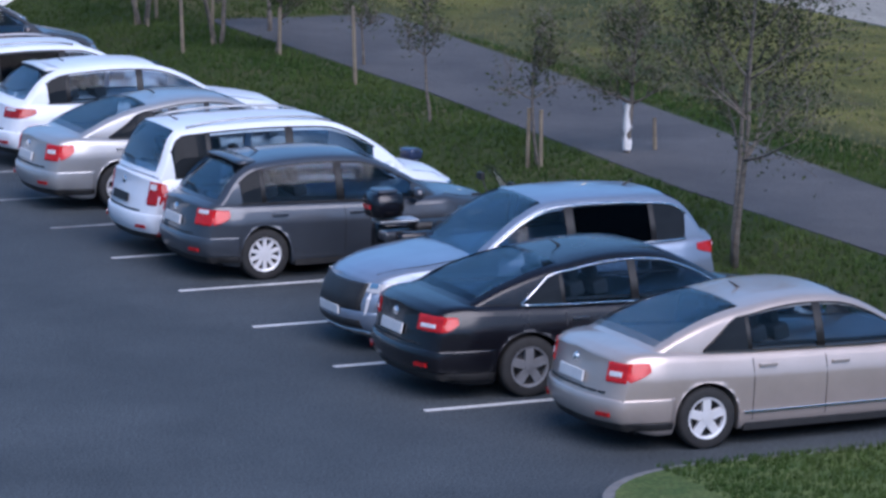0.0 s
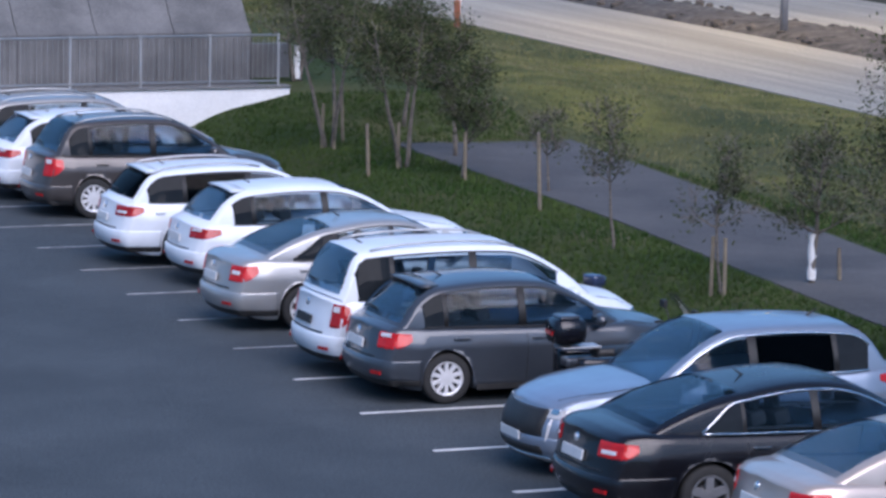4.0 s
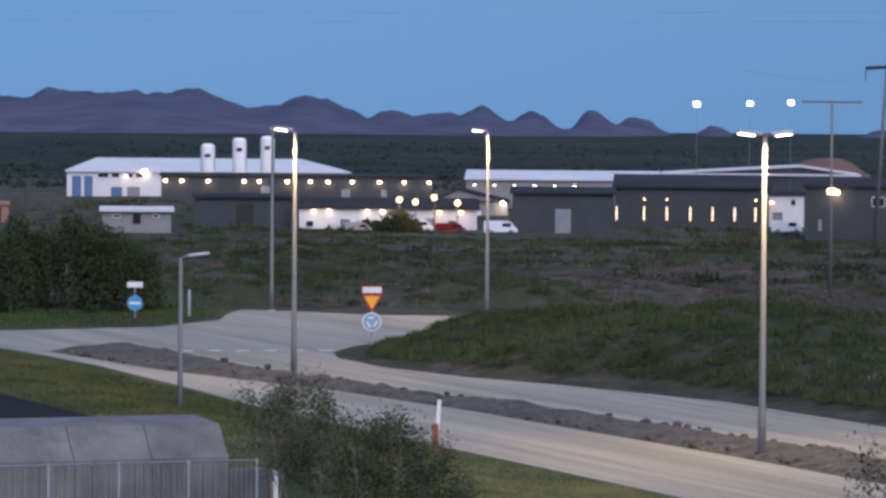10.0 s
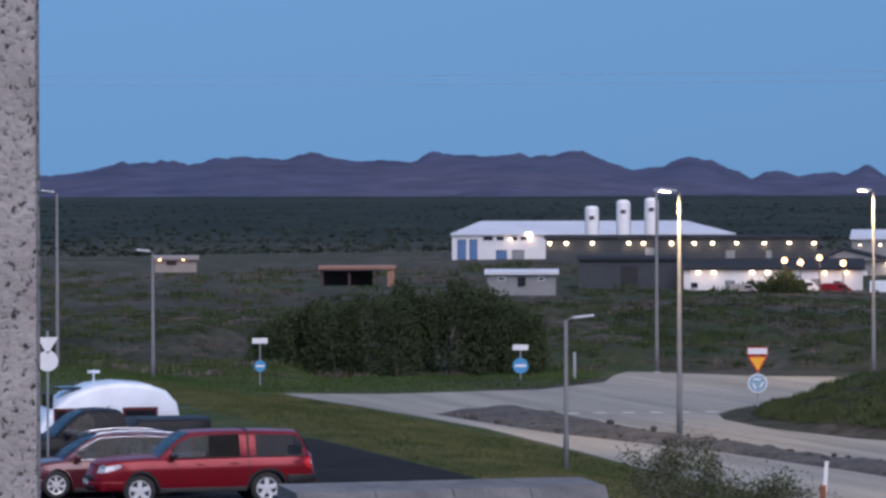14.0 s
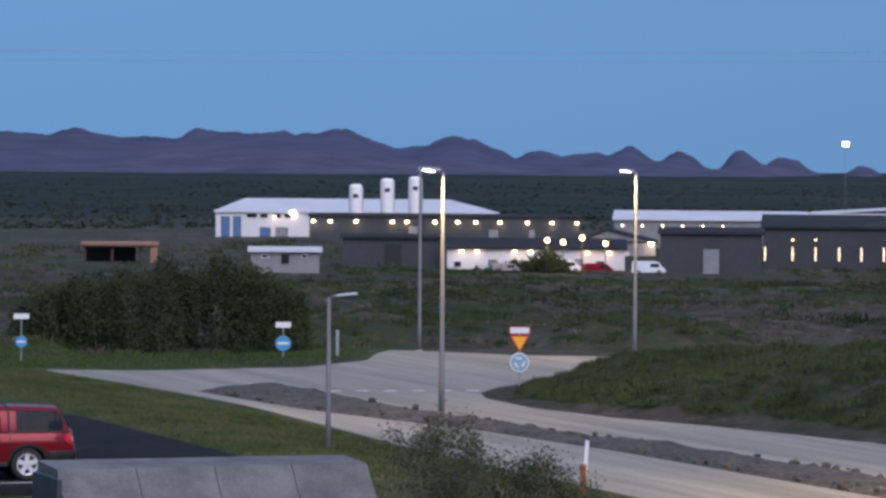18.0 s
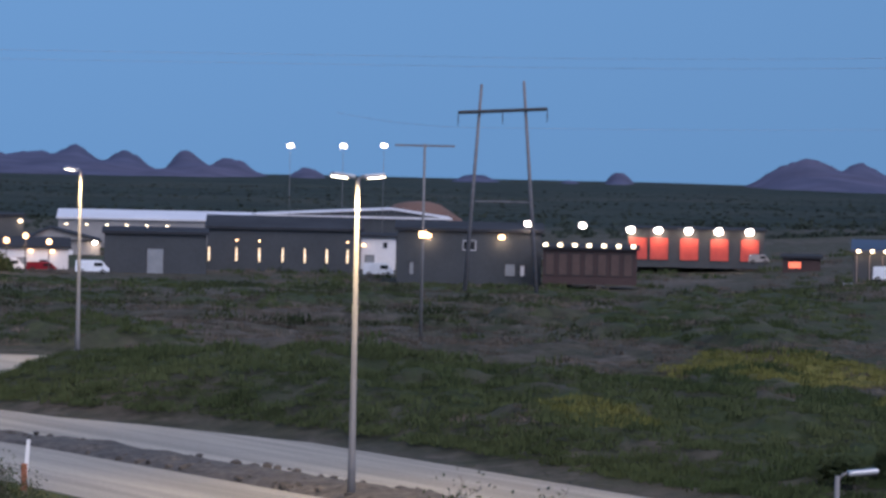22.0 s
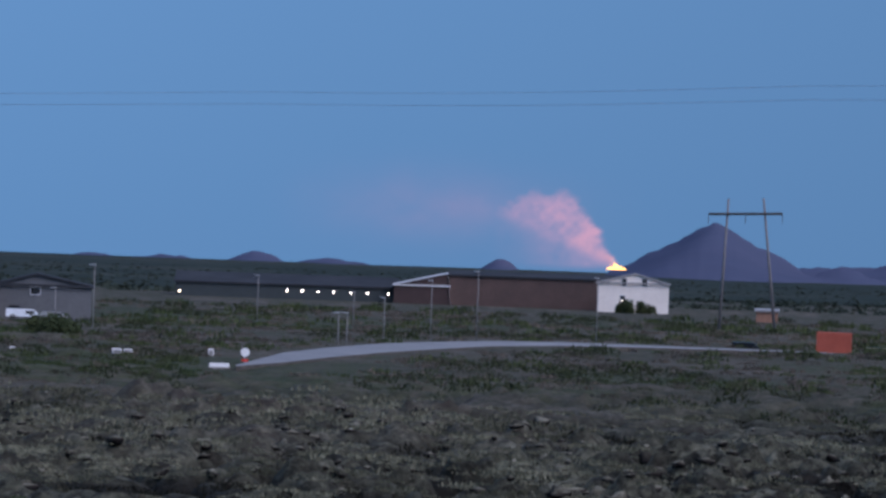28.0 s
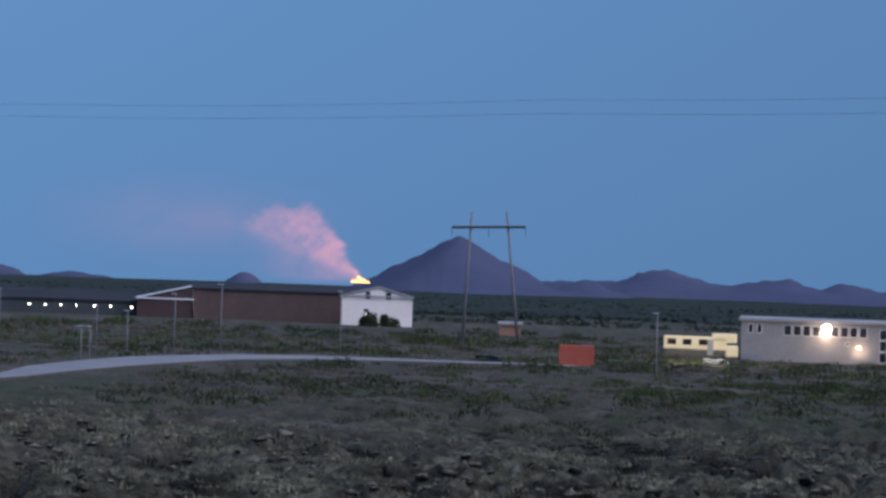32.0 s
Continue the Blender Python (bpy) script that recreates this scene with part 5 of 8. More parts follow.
for s in (-1, 1):
    part("side_case", box(0.0, 0.5, s * 0.36 - 0.11, s * 0.36 + 0.11, 0.40, 0.78, 0.06), M["black"], bike, smooth_shade=True)
    bm = bmesh.new()
    tube(bm, [(1.5, s * 0.1, 1.02), (1.42, s * 0.36, 1.06), (1.36, s * 0.42, 1.05)], 0.016, 8)
    part("handlebar", bm, M["dark_steel"], bike)
    bm = bmesh.new()
    tube(bm, [(1.5, s * 0.25, 1.02), (1.5, s * 0.42, 1.24)], 0.01, 6)
    mr = part("mirror_stalk", bm, M["trim"], bike)
    part("mirror", box(1.46, 1.52, s * 0.45 - 0.07, s * 0.45 + 0.07, 1.22, 1.32, 0.02), M["trim"], mr)
    bm = bmesh.new()
    tube(bm, [(1.72, s * 0.12, 0.9), (1.85, s * 0.12, 0.32)], 0.025, 8)
    part("fork", bm, M["galv"], bike)
bm = bmesh.new()
rows = []
for t in np.linspace(0, 1, 6):
    rows.append([bm.verts.new((1.80 - 0.42 * t + 0.05 * (1 - q * q), q * (0.24 - 0.09 * t), 0.98 + 0.48 * t)) for q in (-1, -0.5, 0, 0.5, 1)])
for g, h in zip(rows, rows[1:]):
    for i in range(4):
        bm.faces.new((g[i], g[i + 1], h[i + 1], h[i]))
part("windscreen", bm, M["pane"], bike, "pale plastic windscreen", smooth_shade=True)
part("head_light", box(1.92, 1.97, -0.14, 0.14, 0.74, 0.86, 0.02), M["lens_clear"], bike)
bm = bmesh.new()
tube(bm, [(0.9, 0.1, 0.3), (0.8, 0.32, 0.0)], 0.012, 6)
part("side_stand", bm, M["dark_steel"], bike)

# a small scooter half hidden beyond the bonnets
p = at_uv(-12.45, 4.7)
sc = empty("scooter", pose(p.x, p.y, 0.0, 0, 0, HEAD + 12) @ Matrix.Scale(0.70, 4), "small dark blue scooter with a silver headlamp on the grass edge", "scooter")
for x in (0.2, 1.2):
    bm = bmesh.new()
    lathe(bm, [(0.12, -0.05), (0.2, -0.05), (0.215, 0), (0.2, 0.05), (0.12, 0.05)], 20)
    part("wheel", bm, M["rubber"], sc, m=Matrix.Translation((x, 0, 0.215)), smooth_shade=True)
M["navy"] = paint("navy_paint", (0.03, 0.045, 0.10))
part("body", box(-0.05, 0.75, -0.17, 0.17, 0.3, 0.66, 0.08), M["navy"], sc, smooth_shade=True)
part("floorboard", box(0.6, 1.1, -0.15, 0.15, 0.22, 0.3, 0.02), M["trim"], sc)
part("leg_shield", box(1.0, 1.12, -0.2, 0.2, 0.3, 0.86, 0.04), M["navy"], sc, smooth_shade=True)
part("seat", box(-0.02, 0.7, -0.14, 0.14, 0.66, 0.75, 0.03), M["trim"], sc, smooth_shade=True)
part("cover", box(0.9, 1.2, -0.2, 0.2, 0.84, 1.06, 0.06), M["navy"], sc, smooth_shade=True)
bm = bmesh.new()
lathe(bm, [(0.0, 0.16), (0.09, 0.13), (0.12, 0.05), (0.1, 0.0)], 18)
part("head_lamp", bm, M["chrome"], sc, m=Matrix.Translation((1.16, 0.0, 0.92)) @ pose(0, 0, 0, 0, 0, -90), smooth_shade=True)
bm = bmesh.new()
tube(bm, [(1.02, -0.32, 1.04), (1.05, 0, 1.0), (1.02, 0.32, 1.04)], 0.014, 8)
part("handlebar", bm, M["dark_steel"], sc)


# ---- vehicles of the upper parking area ----
Z1 = 1.105
q = at_uv(-54.1, 6.5, Z1)
truck = car("pickup_truck", "bright red double-cab pickup with a red canopy", q, HEAD + 180, L=5.3, W=1.84, H=1.75, colour="red", wheel=5, tyre_r=0.385, axles=(1.18, 4.27), ground_clear=0.36,
            windows=((0.04, 0.27), (0.345, 0.49), (0.50, 0.655)), belt=((0, 1.16), (0.3, 1.16), (0.70, 1.13), (0.78, 1.13), (0.92, 1.08), (1, 1.02)), roof=(0.01, 0.085, 0.56, 0.715), cladding=True, lamp=(0.14, 0.30, 0.14, 1.02), lamp_mat_name="lens_lit", tinted=True, head=(0.45, 0.16, 0.95), canopy=0.305, wiper=False, group="upper parking vehicles")
q = at_uv(-57.2, 4.3, Z1)
car("suv_car", "dark red crossover with a silver roof edge", q, HEAD + 180, L=4.45, W=1.82, H=1.55, colour="dark_red", wheel=7, tyre_r=0.34, axles=(0.85, 3.5), windows=((0.08, 0.20), (0.21, 0.43), (0.45, 0.67)), rails=(0.08, 0.6), chrome=True, group="upper parking vehicles", **{k: v for k, v in WAGON.items()})
q = at_uv(-60.2, 5.4, Z1)
car("pickup_truck", "black pickup truck with an open load bed", q, HEAD + 180, L=5.6, W=1.95, H=1.96, colour="matt_black", wheel=5, tyre_r=0.40, axles=(1.25, 4.6), ground_clear=0.4, windows=((0.42, 0.55), (0.56, 0.69)), belt=((0, 1.68), (0.36, 1.68), (0.385, 1.34), (0.74, 1.30), (0.80, 1.25), (1, 1.05)), roof=(0.385, 0.42, 0.58, 0.73), cladding=True, head=(0.45, 0.18, 1.0), lamp=(0.12, 0.32, 0.14, 1.1), group="upper parking vehicles")

q = at_uv(-65.0, 5.6, Z1)
van = empty("teardrop_caravan", pose(q.x, q.y, q.z, 0, 0, HEAD + 180), "white teardrop caravan with red-framed windows", "caravan")
bm = bmesh.new()
outline = [(0.0, 0.55), (0.0, 1.3), (0.12, 1.85), (0.42, 2.18), (0.9, 2.36), (1.6, 2.42), (2.3, 2.36), (3.0, 2.1), (3.6, 1.62), (4.0, 1.05), (4.1, 0.55)]
rings = []
for yy, sc_ in ((-1.02, 0.93), (-0.98, 0.985), (-0.85, 1.0), (0.85, 1.0), (0.98, 0.985), (1.02, 0.93)):
    rings.append([bm.verts.new((2.05 + (x - 2.05) * sc_, yy, 0.55 + (z - 0.55) * sc_)) for x, z in outline])
for g, h in zip(rings, rings[1:]):
    for i in range(len(g)):
        j = (i + 1) % len(g)
        bm.faces.new((g[i], g[j], h[j], h[i]))
bm.faces.new(rings[0])
bm.faces.new(rings[-1][::-1])
part("shell", bm, M["white"], van, smooth_shade=True)
for s in (-1, 1):
    for xa, xb in ((0.75, 1.55), (2.45, 3.4)):
        wn_ = part("window", box(xa, xb, s * 1.035 - 0.012, s * 1.035 + 0.012, 1.25, 1.68, 0.01), M["glass"], van)
        bm = bmesh.new()
        for a_, b_, c_, d_ in ((xa - 0.07, xb + 0.07, 1.18, 1.25), (xa - 0.07, xb + 0.07, 1.68, 1.76), (xa - 0.07, xa, 1.25, 1.68), (xb, xb + 0.07, 1.25, 1.68)):
            add_box(bm, a_, b_, s * 1.035 - 0.02, s * 1.035 + 0.02, c_, d_)
        part("red_frame", bm, M["dark_red"], wn_, "dark red window frame")
    bm = bmesh.new()
    lathe(bm, [(0.15, -0.08), (0.3, -0.085), (0.32, 0.0), (0.3, 0.085), (0.15, 0.08)], 24)
    part("wheel", bm, M["rubber"], van, m=Matrix.Translation((1.9, s * 0.9, 0.32)), smooth_shade=True)
part("front_window", box(3.2, 3.24, -0.7, 0.7, -0.25, 0.25, 0.01), M["glass"], van, m=Matrix.Translation((0.22, 0, 1.85)) @ pose(0, 0, 0, 0, 0, 0))
part("chassis", box(0.2, 4.0, -0.85, 0.85, 0.42, 0.56), M["trim"], van)
bm = bmesh.new()
tube(bm, [(4.0, 0.5, 0.5), (5.3, 0, 0.48)], 0.035, 6)
tube(bm, [(4.0, -0.5, 0.5), (5.3, 0, 0.48)], 0.035, 6)
tube(bm, [(5.1, 0, 0.48), (5.1, 0, 0.0)], 0.03, 6)
part("drawbar", bm, M["galv"], van)
bm = bmesh.new()
tube(bm, [(2.2, 0, 2.35), (2.2, 0, 2.66)], 0.03, 8)
lathe(bm, [(0.0, 2.72), (0.18, 2.70), (0.18, 2.64), (0, 2.63)], 16, "Z", (2.2, 0, 0))
part("roof_vent", bm, M["white"], van)
part("rooflight", box(2.6, 3.2, -0.4, 0.4, 2.22, 2.28, 0.02), M["glass"], van, m=pose(0, 0, 0, 0, 0, 0))
tagged(part("white_line", box(-2.2, 3.4, -0.05, 0.05, 0, 0.006), M["line"], m=pose(*at_uv(-52.6, 2.6, Z1 + 0.004), 0, 0, HEAD)), "white bay line on the upper parking area", "road marking", kind="structure").name = "bay_line"


# ---- signs and markers by the road ----
M["sign_blue"] = mat("sign_blue", (0.06, 0.28, 0.52), (0.08, 0.33, 0.58), scale=4, rough=0.4)
# lamp glare on the roundabout sign is put into this paler blue
M["sign_pale"] = mat("glare_pale_sign_blue", (0.22, 0.36, 0.46), (0.28, 0.42, 0.52), scale=4, rough=0.4)
M["sign_orange"] = mat("sign_yellow_orange", (0.95, 0.42, 0.02), (1.0, 0.50, 0.04), scale=4, rough=0.4)
M["sign_red"] = mat("sign_red", (0.70, 0.05, 0.03), rough=0.4)
M["sign_white"] = mat("sign_white", (0.74, 0.74, 0.75), (0.82, 0.82, 0.82), scale=5, rough=0.45)
M["marker_orange"] = mat("marker_orange", (0.20, 0.065, 0.032), (0.28, 0.10, 0.05), scale=5, rough=0.6)


def disc(r, y0, y1, sides=28):
    bm = bmesh.new()
    a = [bm.verts.new((r * math.cos(k * math.tau / sides), y0, r * math.sin(k * math.tau / sides))) for k in range(sides)]
    b = [bm.verts.new((v.co.x, y1, v.co.z)) for v in a]
    bm.faces.new(a)
    bm.faces.new(b[::-1])
    for k in range(sides):
        bm.faces.new((a[k], b[k], b[(k + 1) % sides], a[(k + 1) % sides]))
    return bm


def tri(r, y0, y1):
    return disc(r, y0, y1, 3)


def sign_post(p, label, height, plates, post_r=0.03):
    p = Vector(p)
    face = math.degrees(math.atan2(p.x, p.y))
    e = empty("road_sign", pose(p.x, p.y, p.z, 0, 0, -face), label, "road sign", "road signs")
    bm = bmesh.new()
    tube(bm, [(0, 0.03, -0.3), (0, 0.03, height)], post_r, 8)
    part("post", bm, M["galv"], e)
    for kind, z, size, mt, inner in plates:
        m = Matrix.Translation((0, 0, z))
        if kind == "round":
            q = part("plate", disc(size, -0.02, -0.006), M[mt], e, m=m)
            if inner:
                part("face", disc(size * 0.88, -0.03, -0.021), M[inner], q)
                for k in range(3):
                    part("arrow", box(-size * 0.40, size * 0.25, -0.036, -0.031, size * 0.34, size * 0.52), M["sign_white"], q, m=Matrix.Rotation(k * math.tau / 3, 4, "Y"))
        elif kind == "bar":
            q = part("plate", disc(size, -0.02, -0.006), M[mt], e, m=m)
            part("arrow", box(-size * 0.7, size * 0.7, -0.028, -0.021, -size * 0.16, size * 0.16), M["sign_white"], q)
        elif kind == "yield":
            q = part("plate", tri(size, -0.02, -0.006), M[mt], e, m=m @ Matrix.Rotation(math.pi / 2, 4, "Y"))
            if inner:
                part("face", tri(size * 0.78, -0.03, -0.021), M[inner], q)
        elif kind == "panel":
            q = part("plate", box(-size, size, -0.02, -0.006, -size * 0.36, size * 0.36, 0.003), M[mt], e, m=m)
            part("border", box(-size * 0.93, size * 0.93, -0.026, -0.021, -size * 0.29, size * 0.29), M[inner or mt], q)
        elif kind == "lean":
            part("plate", box(-size, size, -0.3, 0.0, -0.03, 0.03, 0.006), M[mt], e, m=m)
    return e


sign_post(at_uv(-98.1, 34.9, 0.45), "yield sign over a round roundabout sign with a panel", 2.25, [("panel", 2.12, 0.38, "sign_red", "sign_white"), ("yield", 1.72, 0.42, "sign_red", "sign_orange"), ("round", 0.92, 0.36, "sign_white", "sign_pale")])
sign_post(at_uv(-119.8, 32.4, 0.5), "round blue direction sign under a white lamp panel", 1.45, [("panel", 1.40, 0.33, "sign_white", None), ("bar", 0.62, 0.33, "sign_blue", None)])
sign_post(at_uv(-119.3, 20.9, 0.5), "round blue sign seen edge-on under a white panel", 1.85, [("panel", 1.85, 0.32, "sign_white", None), ("bar", 0.80, 0.24, "sign_blue", None)])
sign_post(polar(-12.22, 96, 1.1), "white double sign beside the lot", 4.0, [("yield", 3.70, 0.30, "sign_white", None), ("round", 3.26, 0.26, "sign_white", None)])
sign_post(polar(17.10, 285, up(285, -1.76)), "white yield sign at the far road", 1.3, [("yield", 1.0, 0.42, "sign_white", "sign_white")])
sign_post(polar(23.73, 258, up(258, -1.82)), "white and red sign at the far road", 1.3, [("round", 1.05, 0.30, "sign_white", None), ("panel", 0.5, 0.22, "sign_red", None)])
p = at_uv(-53.6, 19.7, 0.45)
mk = empty("road_marker", pose(p.x, p.y, p.z), "leaning white and orange roadside marker post", "marker post")
part("post", box(-0.05, 0.05, -0.05, 0.05, -0.2, 1.42, 0.01), M["sign_white"], mk, m=pose(0, 0, 0, 0, 4))
part("orange_sleeve", box(-0.08, 0.08, -0.07, 0.07, 0.05, 0.75, 0.03), M["marker_orange"], mk, "faded orange sleeve")
part("cap", box(-0.06, 0.06, -0.06, 0.06, 1.36, 1.46, 0.01), M["dark_steel"], mk, m=pose(0, 0, 0, 0, 4))
for k in range(6):
    tagged(part("give_way_mark", box(-0.22, 0.22, -0.20, 0.20, 0, 0.004), M["line"], m=pose(*at_uv(-96.1 + 0.18 * k, 27.0 + k, 0.512), 0, 0, HEAD)), "short white dash across the junction", "road marking", "junction dashes", "structure")
p = polar(-4.35, 165, 0.2)
bp = empty("bollard", pose(p.x, p.y, p.z), "pale slim marker post in the grass", "marker post")
part("post", box(-0.06, 0.06, -0.06, 0.06, -0.3, 1.4, 0.02), M["galv"], bp)


# ---- rubble median ----
def build_median():
    us = np.arange(-99, 60, 0.22)
    vs = np.linspace(0, 1, 16)
    UU, TT = np.meshgrid(us, vs, indexing="ij")
    low, high = np.interp(UU, *MEDIAN_LOW), np.interp(UU, *MEDIAN_HIGH)
    VV = low + (high - low) * TT
    h = np.sin(TT * np.pi).clip(0, 1) ** 0.6
    Z = 0.42 + h * (0.14 + 0.30 * fbm(UU / 1.1, VV / 1.1, 4, 77) ** 1.5 + 0.22 * smooth(-62, -40, UU) * fbm(UU / 0.5, VV / 0.5, 2, 78))
    verts = [at_uv(a, b, c) for a, b, c in zip(UU.ravel(), VV.ravel(), Z.ravel())]
    n = len(vs)
    faces = [(i * n + j, i * n + j + 1, i * n + n + j + 1, i * n + n + j) for i in range(len(us) - 1) for j in range(n - 1)]
    return tagged(put("median_ground", mesh_of("median_ground", verts, faces, M["rubble"], True)), "rubble-strewn strip between the carriageways", "median", kind="structure")


build_median()


def stones(name, spots, material, label):
    rng = random.Random(5)
    verts, faces = [], []
    ico = [Vector(v).normalized() for v in ((0, 0, 1), (0.89, 0, 0.45), (0.28, 0.85, 0.45), (-0.72, 0.53, 0.45), (-0.72, -0.53, 0.45), (0.28, -0.85, 0.45), (0.72, 0.53, -0.45), (-0.28, 0.85, -0.45), (-0.89, 0, -0.45), (-0.28, -0.85, -0.45), (0.72, -0.53, -0.45), (0, 0, -1))]
    tri_ = [(0, 1, 2), (0, 2, 3), (0, 3, 4), (0, 4, 5), (0, 5, 1), (1, 6, 2), (2, 7, 3), (3, 8, 4), (4, 9, 5), (5, 10, 1), (6, 7, 2), (7, 8, 3), (8, 9, 4), (9, 10, 5), (10, 6, 1), (11, 7, 6), (11, 8, 7), (11, 9, 8), (11, 10, 9), (11, 6, 10)]
    for p, s in spots:
        b = len(verts)
        sx, sy, sz, a = s * rng.uniform(0.7, 1.3), s * rng.uniform(0.7, 1.3), s * rng.uniform(0.5, 0.8), rng.uniform(0, 6.3)
        for v in ico:
            k = rng.uniform(0.75, 1.2)
            x, y = v.x * sx * k, v.y * sy * k
            verts.append((p.x + x * math.cos(a) - y * math.sin(a), p.y + x * math.sin(a) + y * math.cos(a), p.z + v.z * sz * k))
        faces += [(b + i, b + j, b + l) for i, j, l in tri_]
    return tagged(put(name, mesh_of(name, verts, faces, material)), label, "stones", kind="stuff")


rng = random.Random(8)
spots = []
for k in range(900):
    u = rng.uniform(-96, 20)
    v = np.interp(u, *MEDIAN_LOW) + 0.2 + rng.random() * (np.interp(u, *MEDIAN_HIGH) - np.interp(u, *MEDIAN_LOW) - 0.4)
    if u < -60 and rng.random() < 0.5:
        continue
    spots.append((at_uv(u, v, 0.50 + rng.uniform(0, 0.12)), rng.uniform(0.06, 0.19)))
stones("median_stones", spots, M["rubble"], "loose stones along the road median")


# ---- trees, stakes and bushes ----
def tree(u, v, height, spread, label, seed, leaves=1800, wrap=False, stems=1, crown=0.35, stakes=0, leaf=0.036, thick=0.05):
    rng = random.Random(seed)
    p = at_uv(u, v, 0)
    p.z = ground_z(p.x, p.y) - 0.03
    e = empty("young_tree", Matrix.Translation(p), label, "tree", "young trees")
    bm = bmesh.new()
    tips = []

    def limb(a, d, length, r, depth):
        n = 5
        pts, rad = [a.copy()], [r]
        q, dd = a.copy(), d.copy()
        for i in range(n):
            dd = (dd + Vector((rng.uniform(-0.2, 0.2), rng.uniform(-0.2, 0.2), rng.uniform(-0.02, 0.16)))).normalized()
            q = q + dd * length / n
            pts.append(q.copy())
            rad.append(max(0.004, r * (1 - 0.75 * (i + 1) / n)))
            if depth <= 2 and i >= 1:
                for _ in range(2 if depth < 2 else 1):
                    a2 = rng.uniform(0, math.tau)
                    side = (dd.orthogonal() * math.cos(a2) + dd.cross(dd.orthogonal()) * math.sin(a2)).normalized()
                    limb(q, (dd * 0.55 + side * 0.75 + Vector((0, 0, 0.25))).normalized(), length * rng.uniform(0.38, 0.62), rad[-1] * 0.6, depth + 1)
            if depth >= 1:
                tips.append((q.copy(), depth))
        tube(bm, pts, rad, 6 if depth < 2 else 4, True)

    for k in range(stems):
        a = k * math.tau / stems + seed
        d = Vector((math.cos(a) * 0.22, math.sin(a) * 0.22, 1)).normalized() if stems > 1 else Vector((rng.uniform(-0.05, 0.05), rng.uniform(-0.05, 0.05), 1)).normalized()
        base = Vector((math.cos(a) * 0.05 * (stems > 1), math.sin(a) * 0.05 * (stems > 1), -0.1))
        n = 7
        pts, rad = [base], [thick]
        q = base.copy()
        for i in range(n):
            d = (d + Vector((rng.uniform(-0.09, 0.09), rng.uniform(-0.09, 0.09), 0.06))).normalized()
            q = q + d * height * 0.86 / n
            pts.append(q.copy())
            rad.append(thick * (1 - 0.8 * (i + 1) / n))
            if q.z > height * crown:
                for _ in range(3 if stems == 1 else 2):
                    a2 = rng.uniform(0, math.tau)
                    side = Vector((math.cos(a2), math.sin(a2), rng.uniform(0.25, 0.8))).normalized()
                    limb(q, side, spread * rng.uniform(0.45, 0.8) * (1.15 - 0.5 * q.z / height), rad[-1] * 0.6 + 0.004, 1)
        tips += [(q.copy(), 1)] * 2
        tube(bm, pts, rad, 9)
    part("trunk", bm, M["bark"], e, smooth_shade=True)
    verts, faces = [], []
    clumps = [t for t in tips if rng.random() < 0.8]
    for k in range(int(leaves * 2.6)):
        t, dep = rng.choice(clumps)
        c = t + Vector((rng.gauss(0, 0.13), rng.gauss(0, 0.13), rng.gauss(0, 0.12)))
        a = Vector((rng.uniform(-1, 1), rng.uniform(-1, 1), rng.uniform(-0.6, 0.8))).normalized()
        b = a.orthogonal().normalized()
        b = (b * math.cos(k) + a.cross(b) * math.sin(k))
        l, w = leaf * rng.uniform(0.7, 1.4), leaf * rng.uniform(0.28, 0.5)
        i = len(verts)
        verts += [c - a * l, c + b * w + a.cross(b) * w * 0.25, c + a * l, c - b * w + a.cross(b) * w * 0.25]
        faces.append((i, i + 1, i + 2, i + 3))
    put("crown", mesh_of("crown", verts, faces, M["leaf"]), e)
    if wrap:
        bm = bmesh.new()
        prof = [(thick + 0.010 + 0.012 * math.sin(k * 2.3), 0.08 + 0.11 * k) for k in range(7)]
        lathe(bm, prof, 12, "Z")
        part("trunk_wrap", bm, M["wrap"], e, "white wrapped trunk guard", smooth_shade=True)
    for k in range(stakes):
        bm = bmesh.new()
        a = k * 2.2 + seed
        tube(bm, [(0.16 * math.cos(a), 0.16 * math.sin(a), -0.2), (0.14 * math.cos(a), 0.14 * math.sin(a), 0.85)], 0.03, 7)
        part("stake", bm, M["stake"], e)
    return e


def stake(u, v, h):
    p = at_uv(u, v, 0)
    p.z = ground_z(p.x, p.y) - 0.05
    e = empty("wooden_stake", Matrix.Translation(p) @ pose(0, 0, 0, 2, -2, 0), "weathered wooden stake in the grass bank", "stake", "stakes")
    bm = bmesh.new()
    tube(bm, [(0, 0, -0.2), (0, 0, h * 0.6), (0, 0, h)], [0.034, 0.032, 0.03], 8)
    part("shaft", bm, M["stake"], e)
    part("dark_top", box(-0.026, 0.026, -0.026, 0.026, h - 0.25, h + 0.03, 0.006), M["bark"], e)
    return e


tree(-29.2, 7.5, 3.4, 1.25, "leafy young willow with several thin stems", 3, 1692, stems=3, stakes=2)
tree(-26.0, 7.7, 3.2, 0.9, "leafy young willow with a staked trunk", 4, 1952, stems=2, stakes=1)
tree(-24.5, 8.2, 1.95, 0.85, "small bushy tree on the grass bank", 5, 1302, stakes=1, crown=0.28)
tree(-27.6, 9.3, 2.3, 0.85, "thin leafy tree behind the others", 6, 1106)
tree(-35.9, 9.2, 2.5, 1.0, "young tree with a white wrapped trunk by the wall", 7, 975, wrap=True, crown=0.3, stems=2)
tree(-31.0, 9.6, 2.5, 1.0, "young slender tree beside the wall end", 17, 845, crown=0.3)
